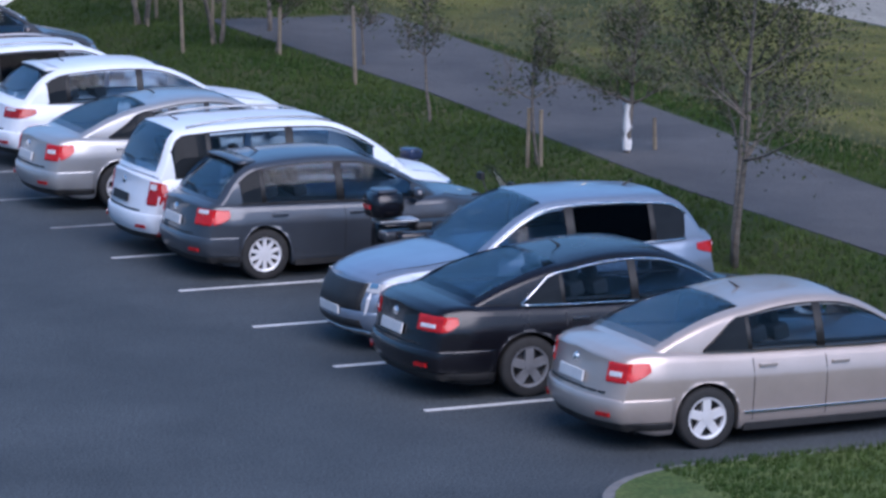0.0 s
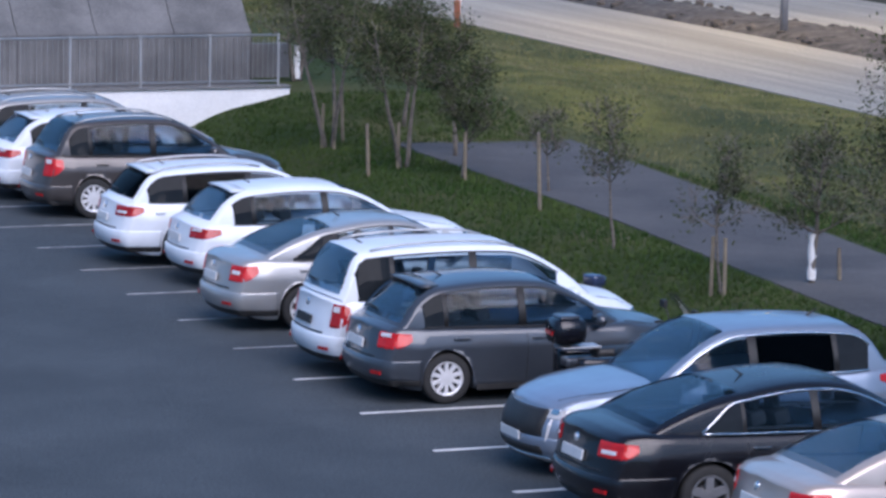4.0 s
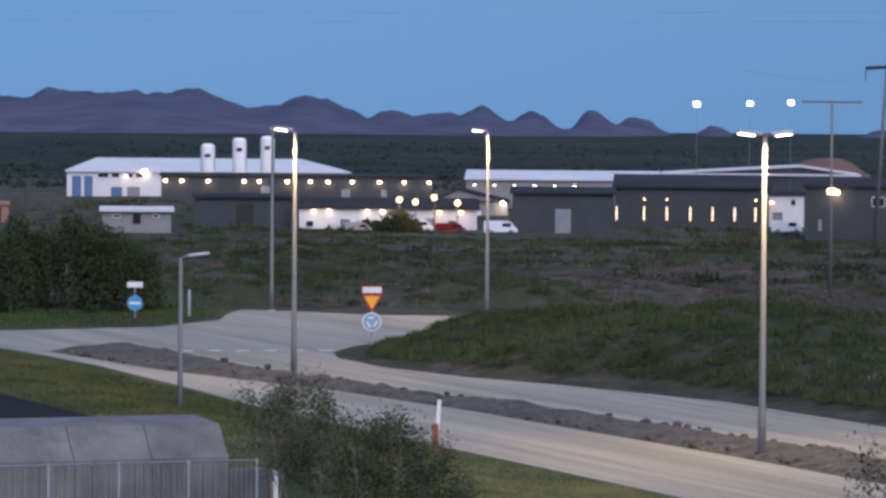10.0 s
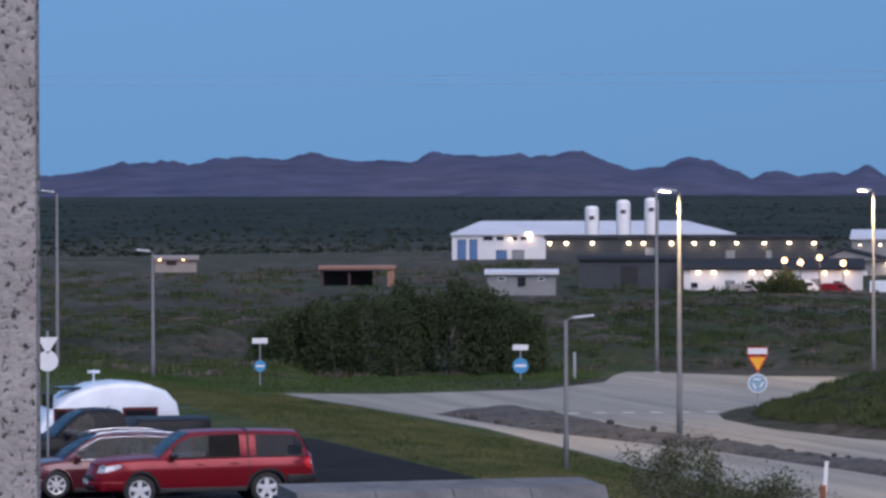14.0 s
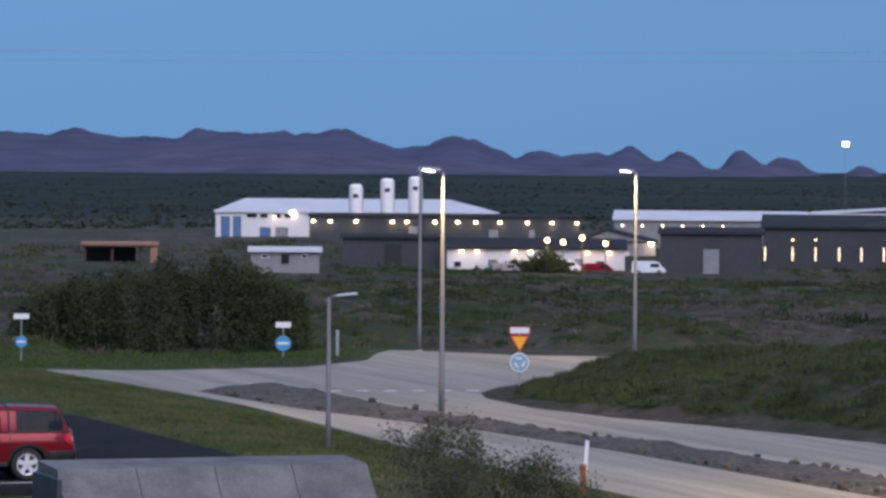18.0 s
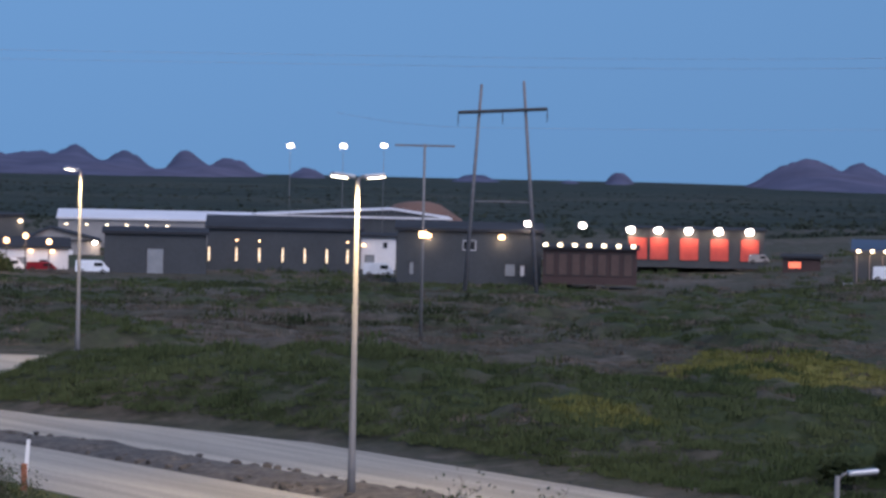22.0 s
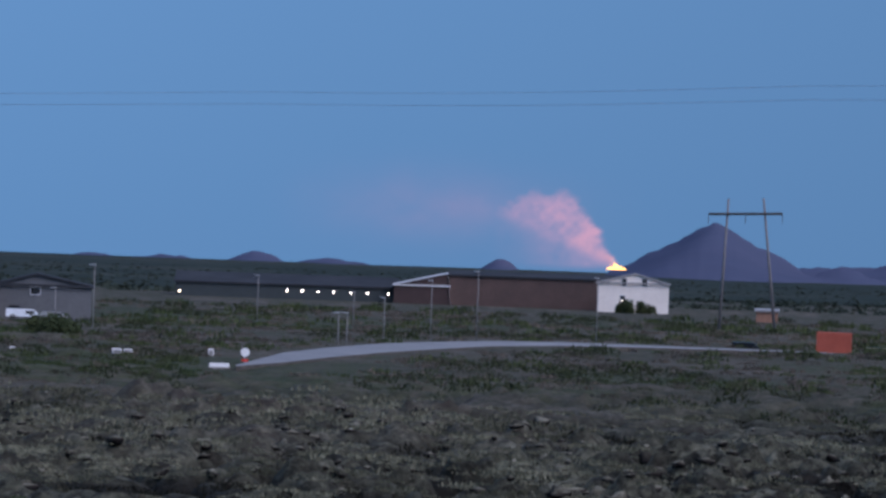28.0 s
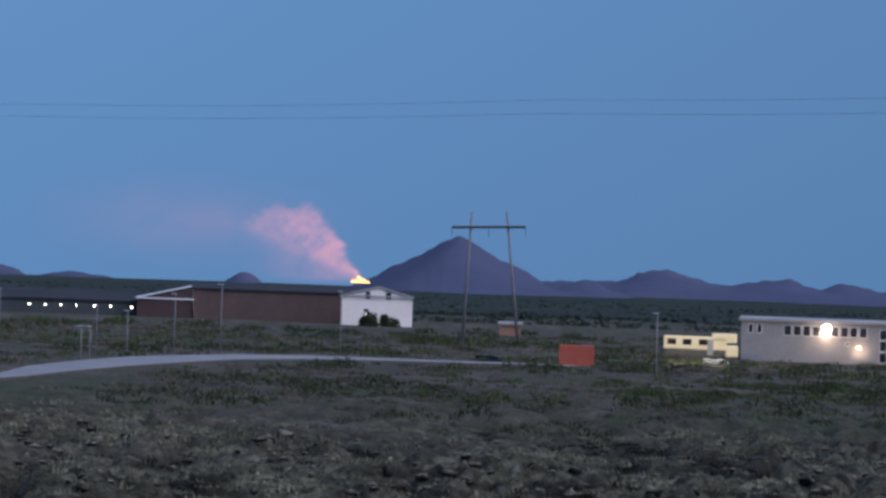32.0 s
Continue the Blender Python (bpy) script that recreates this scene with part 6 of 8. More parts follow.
tree(-22.6, 9.0, 1.5, 0.6, "small sparse tree on the grass bank", 18, 170, thick=0.03)
tree(-16.1, 7.3, 2.3, 0.75, "sparse sapling with thin branches", 8, 364, leaf=0.034, thick=0.03)
tree(-11.8, 7.0, 2.2, 0.75, "sparse sapling between two stakes", 9, 403, stakes=2, thick=0.03)
tree(-12.2, 8.6, 2.3, 0.9, "young tree with a white wrapped trunk by the path", 10, 617, wrap=True, crown=0.32)
tree(-4.9, 6.35, 4.1, 1.75, "open-crowned young tree with a forked trunk", 11, 2300, stems=2, crown=0.26, thick=0.05)
stake(-20.4, 7.9, 1.3)
stake(-29.9, 8.0, 1.0)
stake(-25.6, 6.9, 0.95)
stake(-12.3, 9.1, 0.5)


def bush(center, w, d, h, label, seed, leaves, leaf, mt, puff=0.22):
    rng = random.Random(seed)
    c = Vector(center)
    e = empty("shrub", Matrix.Translation(c), label, "shrub", "shrubs")
    lobes = []
    for k in range(max(6, int(w * 2.2))):
        x, y = rng.uniform(-0.5, 0.5) * w, rng.uniform(-0.5, 0.5) * d
        edge = 1 - (2 * abs(x) / w) ** 2.2 * 0.55
        hh = h * edge * rng.uniform(0.72, 1.05)
        lobes.append((x, y, hh, rng.uniform(0.7, 1.25) * min(w, h) * puff))
        bm = bmesh.new()
        tube(bm, [(x * 0.9, y * 0.9, -0.3), (x + rng.uniform(-0.2, 0.2), y, hh * 0.5), (x, y, hh * 0.9)], [0.05, 0.035, 0.012], 5)
        part("stem", bm, M["bark"], e)
    verts, faces = [], []
    for k in range(leaves):
        x, y, hh, rr = rng.choice(lobes)
        t = rng.random() ** 0.7
        q = Vector((rng.gauss(0, 1), rng.gauss(0, 1), rng.gauss(0, 0.8))).normalized() * rr * rng.uniform(0.6, 1.1)
        p = Vector((x, y, hh * t)) + q * (1.2 - 0.5 * t)
        if p.z < 0.02:
            p.z = rng.uniform(0.02, 0.4)
        a = Vector((rng.uniform(-1, 1), rng.uniform(-1, 1), rng.uniform(-1, 1))).normalized()
        b = a.orthogonal().normalized()
        l, ww = leaf * rng.uniform(0.7, 1.4), leaf * rng.uniform(0.35, 0.6)
        i = len(verts)
        verts += [p - a * l, p + b * ww, p + a * l, p - b * ww]
        faces.append((i, i + 1, i + 2, i + 3))
    put("foliage", mesh_of("foliage", verts, faces, M[mt]), e)
    return e


c = (at_uv(-130.2, 24.2) + at_uv(-126.4, 34.8)) / 2
bush((c.x, c.y + 1.5, 0.4), 12.2, 5.0, 4.1, "large dense dark green willow thicket", 21, 52000, 0.085, "leaf_dark")
for az, r, el, w, h, label_ in ((-1.62, 500, -1.72, 7.5, 2.6, "dark bushes before the white workshops"), (-1.25, 498, -1.72, 5.0, 4.0, "dark bushes before the white workshops"), (29.52, 762, -0.80, 6.5, 2.4, "dark bush before the white house"), (33.2, 440, -1.50, 8.0, 2.2, "dark shrubs beside the container"), (31.9, 380, -1.62, 9.0, 2.2, "dark shrubs beside the container"), (14.95, 400, -1.46, 6.0, 2.4, "low bushes beside the beige hall"), (15.9, 395, -1.62, 8.0, 2.2, "low bushes beside the far road"), (20.9, 330, -1.66, 7.5, 2.6, "dark shrub beside the far cabinets")):
    q = polar(az, r, up(r, el))
    bush((q.x, q.y, q.z), w, 3.5, h, label_, int(abs(az) * 100), 3600, 0.26, "leaf_dark", 0.42)


for u, v, w, h in ((-32.1, 39.5, 3.4, 1.5), (-29.7, 39.5, 2.6, 1.7), (-44.5, 39.6, 3.2, 0.9), (-45.6, 43.6, 2.6, 0.8)):
    q = at_uv(u, v)
    bush((q.x, q.y, ground_z(q.x, q.y) - 0.05), w, 1.8, h, "dark green bush on the far roadside", int(w * 100), 5200, 0.06, "leaf_dark", 0.34)


# ---- the industrial estate and the houses beyond the open land ----
M["clad_dark"] = mat("charcoal_cladding", (0.030, 0.037, 0.044), (0.044, 0.052, 0.060), scale=0.15, fine=0.1, bump_scale=2, rough=0.6)
M["clad_white"] = mat("white_cladding", (0.62, 0.62, 0.64), (0.72, 0.72, 0.73), scale=0.12, fine=0.04, bump_scale=2, rough=0.6)
M["silo_white"] = mat("silo_white", (0.80, 0.79, 0.79), (0.88, 0.87, 0.87), scale=0.3, fine=0.03, bump_scale=2, rough=0.5)
M["clad_grey"] = mat("grey_cladding", (0.20, 0.20, 0.21), (0.26, 0.26, 0.26), scale=0.15, fine=0.06, bump_scale=2, rough=0.6)
M["house_white"] = mat("cream_render", (0.74, 0.68, 0.63), (0.82, 0.76, 0.71), scale=0.4, fine=0.04, bump_scale=2, rough=0.8)
M["clad_slate"] = mat("slate_cladding", (0.085, 0.09, 0.10), (0.12, 0.125, 0.135), scale=0.15, fine=0.08, bump_scale=2, rough=0.7)
M["clad_beige"] = mat("beige_cladding", (0.26, 0.22, 0.20), (0.32, 0.275, 0.25), scale=0.3, fine=0.08, bump_scale=2, rough=0.7)
M["clad_brown"] = mat("brown_cladding", (0.064, 0.040, 0.036), (0.090, 0.056, 0.049), scale=0.2, fine=0.1, bump_scale=2, rough=0.7)
M["clad_rust"] = mat("dark_brown_cladding", (0.040, 0.022, 0.022), (0.056, 0.032, 0.030), scale=0.2, fine=0.1, bump_scale=2, rough=0.7)
M["clad_teal"] = mat("dark_green_cladding", (0.026, 0.036, 0.040), (0.036, 0.048, 0.052), scale=0.2, fine=0.1, bump_scale=2, rough=0.6)
M["clad_orange"] = mat("orange_cladding", (0.24, 0.125, 0.085), (0.31, 0.165, 0.115), scale=0.3, fine=0.1, bump_scale=2, rough=0.7)
M["roof_white"] = mat("white_metal_roof", (0.55, 0.56, 0.60), (0.66, 0.67, 0.70), scale=0.1, rough=0.5)
M["roof_dark"] = mat("dark_metal_roof", (0.030, 0.034, 0.040), (0.046, 0.050, 0.058), scale=0.1, rough=0.9, spec=0.08)
M["roof_grey"] = mat("grey_metal_roof", (0.24, 0.24, 0.25), (0.32, 0.31, 0.31), scale=0.1, rough=0.55)
M["roof_blue"] = mat("blue_metal_roof", (0.022, 0.032, 0.060), (0.032, 0.045, 0.078), scale=0.2, rough=0.5)
M["door_red"] = mat("red_door", (0.42, 0.055, 0.045), (0.50, 0.08, 0.06), scale=0.8, rough=0.5)
M["door_blue"] = mat("blue_door", (0.07, 0.15, 0.32), (0.09, 0.19, 0.38), scale=0.8, rough=0.5)
M["door_grey"] = mat("grey_door", (0.20, 0.22, 0.24), (0.25, 0.27, 0.29), scale=0.8, rough=0.5)
M["window"] = mat("building_glass", (0.02, 0.022, 0.026), (0.03, 0.033, 0.038), scale=0.6, rough=0.08, spec=0.9)
M["gravel"] = mat("gravel_yard", (0.12, 0.115, 0.11), (0.19, 0.18, 0.17), scale=0.4, fine=0.3, bump_scale=4, rough=0.95)
M["bulb"] = lamp_mat("bulb_glow", (1.0, 0.82, 0.52), 6.0)
M["bulb_warm"] = lamp_mat("bulb_glow_warm", (1.0, 0.60, 0.27), 7.0)
M["bulb_white"] = lamp_mat("bulb_glow_white", (1.0, 0.88, 0.72), 12.0)
# emissive strips stand in for the light that up-and-down lamps throw on a wall
M["strip_glow"] = lamp_mat("wall_halo_glow", (1.0, 0.80, 0.50), 1.3)
M["sign_lit"] = lamp_mat("lit_sign_red", (1.0, 0.20, 0.10), 1.2)
M["sign_yellow"] = lamp_mat("lit_sign_yellow", (1.0, 0.68, 0.30), 1.6)


def building(label, a0, a1, r, base, eave, ridge_el=None, depth=16.0, wall="clad_dark", roof="roof_dark", gable=False, apex=0.5, skew=0.0, openings=(), bulbs=(), category="building", name="industrial_building", lamp_power=0.0, bands=0, hips=(0.0, 0.0)):
    """A building whose face spans the headings a0 to a1 at the distance r; heights are elevations.
    openings: (kind, heading, heading, low, high, material); bulbs: (headings, elevation, material, size)."""
    p0, p1 = polar(a0, r), polar(a1, r)
    d = p1 - p0
    width = d.length
    e = empty(name, pose(p0.x, p0.y, 0, 0, 0, math.degrees(math.atan2(d.y, d.x)) + skew), label, category, "buildings")
    zb, ze = up(r, base) - 0.9, up(r, eave)
    zr = up(r, ridge_el) if ridge_el is not None else ze + 0.25

    def xof(az):
        return width * (az - a0) / (a1 - a0)

    # walls with thickness
    t = 0.25
    part("front_wall", box(0, width, 0, t, zb, ze), M[wall], e)
    part("back_wall", box(0, width, depth - t, depth, zb, ze), M[wall], e)
    for x in (0, width - t):
        part("side_wall", box(x, x + t, t, depth - t, zb, ze), M[wall], e)
    if bands:
        n = max(2, int(width / bands))
        for k in range(1, n):
            part("panel_rib", box(width * k / n - 0.05, width * k / n + 0.05, -0.04, 0.0, zb, ze), M[wall], e)
    o = 0.35
    if gable:
        xr = width * apex
        for y in (0.0, depth - t):
            bm = bmesh.new()
            a = [bm.verts.new((x, y, z)) for x, z in ((0, ze), (width, ze), (xr, zr))]
            b = [bm.verts.new((x, y + t, z)) for x, z in ((0, ze), (width, ze), (xr, zr))]
            bm.faces.new(a)
            bm.faces.new(b[::-1])
            for i in range(3):
                bm.faces.new((a[i], a[(i + 1) % 3], b[(i + 1) % 3], b[i]))
            part("gable", bm, M[wall], e)
        for xa, xb in ((-o, xr), (width + o, xr)):
            bm = bmesh.new()
            za = ze - (zr - ze) * o / max(abs(xr - (0 if xa < 0 else width)), 0.1)
            v = [bm.verts.new(q) for q in ((xa, -o, za), (xb, -o, zr), (xb, depth + o, zr), (xa, depth + o, za))]
            f = bm.faces.new(v)
            q = bmesh.ops.extrude_face_region(bm, geom=[f])
            bmesh.ops.translate(bm, vec=(0, 0, 0.22), verts=[w for w in q["geom"] if isinstance(w, bmesh.types.BMVert)])
            part("roof", bm, M[roof], e)
    else:
        for ya, yb, za, zc in ((-o, depth * 0.5, ze, zr), (depth + o, depth * 0.5, ze, zr)):
            bm = bmesh.new()
            v = [bm.verts.new(q) for q in ((-o, ya, za), (width + o, ya, za), (width * (1 - hips[1]) + o, yb, zc), (width * hips[0] - o, yb, zc))]
            f = bm.faces.new(v)
            q = bmesh.ops.extrude_face_region(bm, geom=[f])
            bmesh.ops.translate(bm, vec=(0, 0, 0.22), verts=[w for w in q["geom"] if isinstance(w, bmesh.types.BMVert)])
            part("roof", bm, M[roof], e)
        if zr - ze > 0.5 and not any(hips):
            for x in (0.0, width - t):
                bm = bmesh.new()
                a = [bm.verts.new((x, y, z)) for y, z in ((0, ze), (depth, ze), (depth * 0.5, zr))]
                b = [bm.verts.new((x + t, y, z)) for y, z in ((0, ze), (depth, ze), (depth * 0.5, zr))]
                bm.faces.new(a)
                bm.faces.new(b[::-1])
                for i in range(3):
                    bm.faces.new((a[i], a[(i + 1) % 3], b[(i + 1) % 3], b[i]))
                part("gable", bm, M[wall], e)
    part("fascia", box(-o, width + o, -o - 0.06, -o + 0.02, ze - 0.12, ze + 0.2), M[roof], e)
    for kind, b0, b1, lo, hi, mt in openings:
        xa, xb, za, zc = xof(b0), xof(b1), max(up(r, lo), zb), up(r, hi)
        w = part(kind, box(xa + 0.06, xb - 0.06, -0.05, 0.06, za + 0.06, zc - 0.06), M[mt], e)
        bm = bmesh.new()
        for q in ((xa, xa + 0.09, za, zc), (xb - 0.09, xb, za, zc), (xa + 0.09, xb - 0.09, zc - 0.09, zc), (xa + 0.09, xb - 0.09, za, za + 0.09)):
            add_box(bm, q[0], q[1], -0.10, 0.0, q[2], q[3])
        part("frame", bm, M["roof_white"] if "window" in kind else M["trim"], w)
    for heads, el, mt, size in bulbs:
        for k, h in enumerate(heads):
            x, z = xof(h), up(r, el)
            fx = part("wall_lamp", box(x - size * 0.7, x + size * 0.7, -0.45, 0.0, z + size * 0.55, z + size * 0.8, 0.03), M["dark_steel"], e)
            bm = bmesh.new()
            bmesh.ops.create_uvsphere(bm, u_segments=12, v_segments=8, radius=size * 0.85)
            for v in bm.verts:
                v.co = Vector((v.co.x + x, v.co.y * 0.6 - 0.35, v.co.z * 0.75 + z))
            part("lamp_glass", bm, M[mt], fx, "glowing lamp glass", smooth_shade=True)
            if lamp_power:
                q = e.matrix_basis @ Vector((x, -1.0, z - size))
                glow_lamp(q, lamp_power * min(1.0, size / 0.42) ** 3, (1.0, 0.72, 0.42), radius=0.4)
    return e


def steps(a, b, n):
    return [a + (b - a) * k / (n - 1) for k in range(n)]


WIN, DOOR = "window", "door"
building("large white industrial hall with a long pale roof", -6.18, -1.97, 750, -1.04, -0.67, -0.49, 34, "clad_white", "roof_white", openings=[
    (DOOR, -6.10, -5.97, -1.04, -0.74, "door_blue"), (DOOR, -5.92, -5.80, -1.04, -0.74, "door_blue"), (WIN, -5.72, -5.56, -0.76, -0.69, "window"), (WIN, -5.52, -5.40, -0.76, -0.69, "window"),
    (DOOR, -5.52, -5.36, -1.04, -0.90, "door_blue"), (WIN, -5.30, -5.20, -0.76, -0.69, "window"), (WIN, -5.16, -5.05, -0.76, -0.69, "window"), (DOOR, -5.28, -5.10, -1.04, -0.90, "door_grey")], bulbs=[((-5.03,), -0.665, "bulb_white", 0.7), ((-5.3,), -0.74, "bulb", 0.35)], bands=6, hips=(0.10, 0.17), lamp_power=60)
for a, top in ((-4.09, -0.24), (-3.62, -0.15), (-3.20, -0.12)):
    r = 722
    e = empty("storage_silo", Matrix.Translation(polar(a, r, up(r, -1.0))), "tall white cylindrical storage silo with a dark mark", "silo", "silos")
    h = r * (math.tan(radians(top)) - math.tan(radians(-1.0)))
    bm = bmesh.new()
    lathe(bm, [(1.3, -1.5), (1.3, h - 0.8), (1.22, h - 0.35), (0.9, h - 0.08), (0.0, h)], 28, "Z")
    part("tank", bm, M["silo_white"], e, smooth_shade=True)
    part("mark", box(-0.5, 0.5, -1.36, -1.25, h - 2.6, h - 1.9, 0.05, pose(0, 0, 0, 0, 0, -a)), M["dark_steel"], e)
    bm = bmesh.new()
    for s in (-0.2, 0.2):
        tube(bm, [(1.35, s, -1), (1.35, s, h - 0.6)], 0.04, 6)
    part("ladder", bm, M["galv"], e)
building("long charcoal building with a row of lamps under its eaves", -4.78, -0.73, 690, -1.12, -0.72, None, 18, "clad_dark", "roof_dark", openings=[(DOOR, -2.1, -1.95, -1.1, -0.9, "door_grey"), (DOOR, -1.5, -1.4, -1.1, -0.9, "door_grey"), (DOOR, -3.3, -3.15, -1.0, -0.86, "door_grey")],
         bulbs=[((-4.72, -4.47, -4.08, -3.54, -3.32, -2.90, -2.56, -2.29, -1.93, -1.52, -1.15, -0.78), -0.80, "bulb", 0.42)], bands=8, lamp_power=90)
building("dark cube-shaped workshop with a black opening", -4.28, -2.74, 520, -1.52, -1.04, None, 12, "clad_dark", "roof_dark", openings=[(DOOR, -3.66, -3.40, -1.42, -1.14, "trim")], bands=5)
building("low white row of workshops with dark doors and lamps", -2.72, -0.06, 512, -1.60, -1.19, -1.06, 9, "clad_white", "roof_dark", openings=[
    (WIN, -2.62, -2.50, -1.48, -1.38, "window"), (DOOR, -2.10, -1.96, -1.58, -1.36, "door_grey"), (DOOR, -1.78, -1.66, -1.58, -1.36, "trim"), (DOOR, -1.32, -1.18, -1.58, -1.36, "trim"), (DOOR, -0.82, -0.68, -1.58, -1.34, "door_grey"), (WIN, -0.50, -0.36, -1.48, -1.36, "window")],
    bulbs=[((-2.50, -2.27, -1.70, -1.47), -1.235, "bulb", 0.34), ((-0.62, -0.30), -1.24, "bulb_warm", 0.34)], lamp_power=45)
for az, el, h in ((-1.22, -1.06, 6.0), (-0.98, -1.09, 5.5), (-0.70, -1.02, 6.2), (-0.35, -1.10, 5.2)):
    q = polar(az, 497)
    top = up(497, el)
    e = empty("yard_lamp", Matrix.Translation((q.x, q.y, top - h)), "slim yard lamp with a warm glowing head", "yard lamp", "yard lamps")
    bm = bmesh.new()
    tube(bm, [(0, 0, -0.6), (0, 0, h)], [0.09, 0.06], 8)
    part("post", bm, M["dark_steel"], e)
    bm = bmesh.new()
    bmesh.ops.create_uvsphere(bm, u_segments=12, v_segments=8, radius=0.36)
    part("lamp_glass", bm, M["bulb_warm"], e, "glowing orange lamp glass", m=Matrix.Translation((0, 0, h)), smooth_shade=True)
    glow_lamp(Vector((q.x, q.y - 0.8, top - 0.6)), 160, (1.0, 0.62, 0.30), radius=0.4)
building("pale gabled hall with warm lamps", -0.72, 0.40, 600, -1.55, -1.08, -0.90, 20, "clad_grey", "roof_dark", gable=True, apex=0.35, openings=[(DOOR, -0.2, 0.02, -1.52, -1.2, "clad_white")], bulbs=[((-0.92 + 0.05, -0.58), -1.10, "bulb_warm", 0.45), ((0.33,), -1.10, "bulb_white", 0.45)], lamp_power=120)
building("charcoal hall with a pale sliding door", 0.47, 1.99, 500, -1.58, -0.94, -0.88, 15, "clad_dark", "roof_dark", openings=[(DOOR, 1.10, 1.36, -1.55, -1.16, "door_grey")], bands=4)
building("long charcoal hall with lamp light on its wall painted as glowing strips", 2.0, 4.30, 522, -1.54, -0.84, -0.68, 22, "clad_dark", "roof_dark", openings=[("light_strip", a - 0.022, a + 0.022, -1.345, -1.12, "strip_glow") for a in (2.03, 2.44, 2.78, 3.13, 3.46, 3.79, 4.10)], bands=5,
         bulbs=[((2.03, 2.44, 2.78, 3.13, 3.46, 3.79, 4.10), -1.23, "bulb", 0.12), ((2.44, 2.78, 4.10), -1.02, "bulb_warm", 0.18)], lamp_power=25)
building("white-roofed hall behind the workshops", -0.22, 2.66, 660, -1.2, -0.74, -0.63, 26, "clad_grey", "roof_white", bulbs=[((-0.1, 0.2, 0.5, 0.8, 1.1, 1.4), -0.83, "bulb", 0.24), ((2.2, 2.5), -0.80, "bulb_white", 0.6)])
building("low-pitched hall with a grey roof", 2.70, 5.62, 600, -1.3, -0.64, -0.52, 24, "clad_dark", "roof_white", gable=True, apex=0.70, bulbs=[((2.78, 3.12, 3.68), -0.73, "bulb", 0.42)])
building("open white bay with an upper window", 4.30, 4.82, 545, -1.5, -0.92, None, 10, "clad_white", "roof_dark", openings=[(WIN, 4.62, 4.70, -1.1, -1.0, "window"), (DOOR, 4.36, 4.5, -1.48, -1.2, "door_grey")], bulbs=[((4.34,), -1.05, "bulb_warm", 0.3)])
building("dark workshop with orange wall lamps", 4.84, 7.0, 480, -1.52, -0.80, -0.70, 16, "clad_dark", "roof_dark", openings=[(WIN, 5.82, 6.02, -1.10, -0.95, "window"), (DOOR, 6.45, 6.62, -1.48, -1.28, "door_grey"), (DOOR, 6.68, 6.76, -1.48, -1.3, "clad_white"), (DOOR, 5.02, 5.1, -1.48, -1.28, "door_grey")],
         bulbs=[((5.30, 6.40), -0.89, "bulb_warm", 0.5), ((6.79,), -0.68, "bulb_white", 0.6)], lamp_power=160, bands=5)
building("brown slatted shed with a row of lamps", 7.02, 8.43, 470, -1.46, -1.03, None, 8, "clad_rust", "roof_dark", openings=[(DOOR, 7.06 + 0.195 * k, 7.20 + 0.195 * k, -1.44, -1.10, "clad_brown") for k in range(7)], bulbs=[(steps(7.06, 8.37, 7), -0.985, "bulb", 0.36), ((7.61,), -0.69, "bulb_white", 0.55)], bands=1.6)
building("fire station with a row of red roller doors", 8.28, 10.32, 560, -1.19, -0.72, None, 14, "clad_dark", "roof_dark", openings=[(DOOR, a, a + 0.29, -1.18, -0.84, "door_red") for a in (8.30, 8.61, 9.06, 9.51, 9.96)], bulbs=[((8.33, 8.74, 9.19, 9.64, 10.10), -0.735, "bulb_white", 0.75)], lamp_power=300)
building("small red kiosk with a glowing sign", 10.60, 11.16, 540, -1.32, -1.09, None, 6, "clad_rust", "roof_dark", openings=[("sign", 10.68, 10.88, -1.26, -1.15, "sign_lit")])
building("open-fronted depot with yellow piers and a blue roof", 11.65, 13.0, 440, -1.45, -0.98, -0.84, 12, "clad_dark", "roof_blue", openings=[(DOOR, 11.68 + 0.19 * k, 11.72 + 0.19 * k, -1.45, -1.02, "clad_beige") for k in range(7)], bulbs=[(steps(11.72, 12.94, 7), -0.975, "bulb", 0.30)], lamp_power=120)
building("pale flat-roofed hall behind the depot", 12.31, 13.28, 540, -1.0, -0.63, None, 12, "clad_white", "roof_grey")
building("beige gabled hall with two wall lamps", 13.04, 15.24, 420, -1.44, -0.83, -0.70, 20, "clad_beige", "roof_grey", gable=True, apex=0.46, openings=[(DOOR, 13.30, 13.60, -1.36, -1.12, "clad_white"), (DOOR, 13.10, 13.2, -1.40, -1.2, "clad_grey"), (WIN, 14.74, 14.92, -1.32, -1.14, "window"), (DOOR, 15.0, 15.12, -1.4, -1.12, "window")], bulbs=[((13.59, 14.68), -0.87, "bulb_white", 0.42)], lamp_power=350, bands=3)
building("tall beige warehouse with small windows", 14.5, 16.08, 470, -1.3, -0.63, None, 22, "clad_beige", "roof_grey", openings=[(WIN, 15.25, 15.50, -0.72, -0.64, "window"), (DOOR, 15.55, 15.66, -1.2, -0.98, "window")])
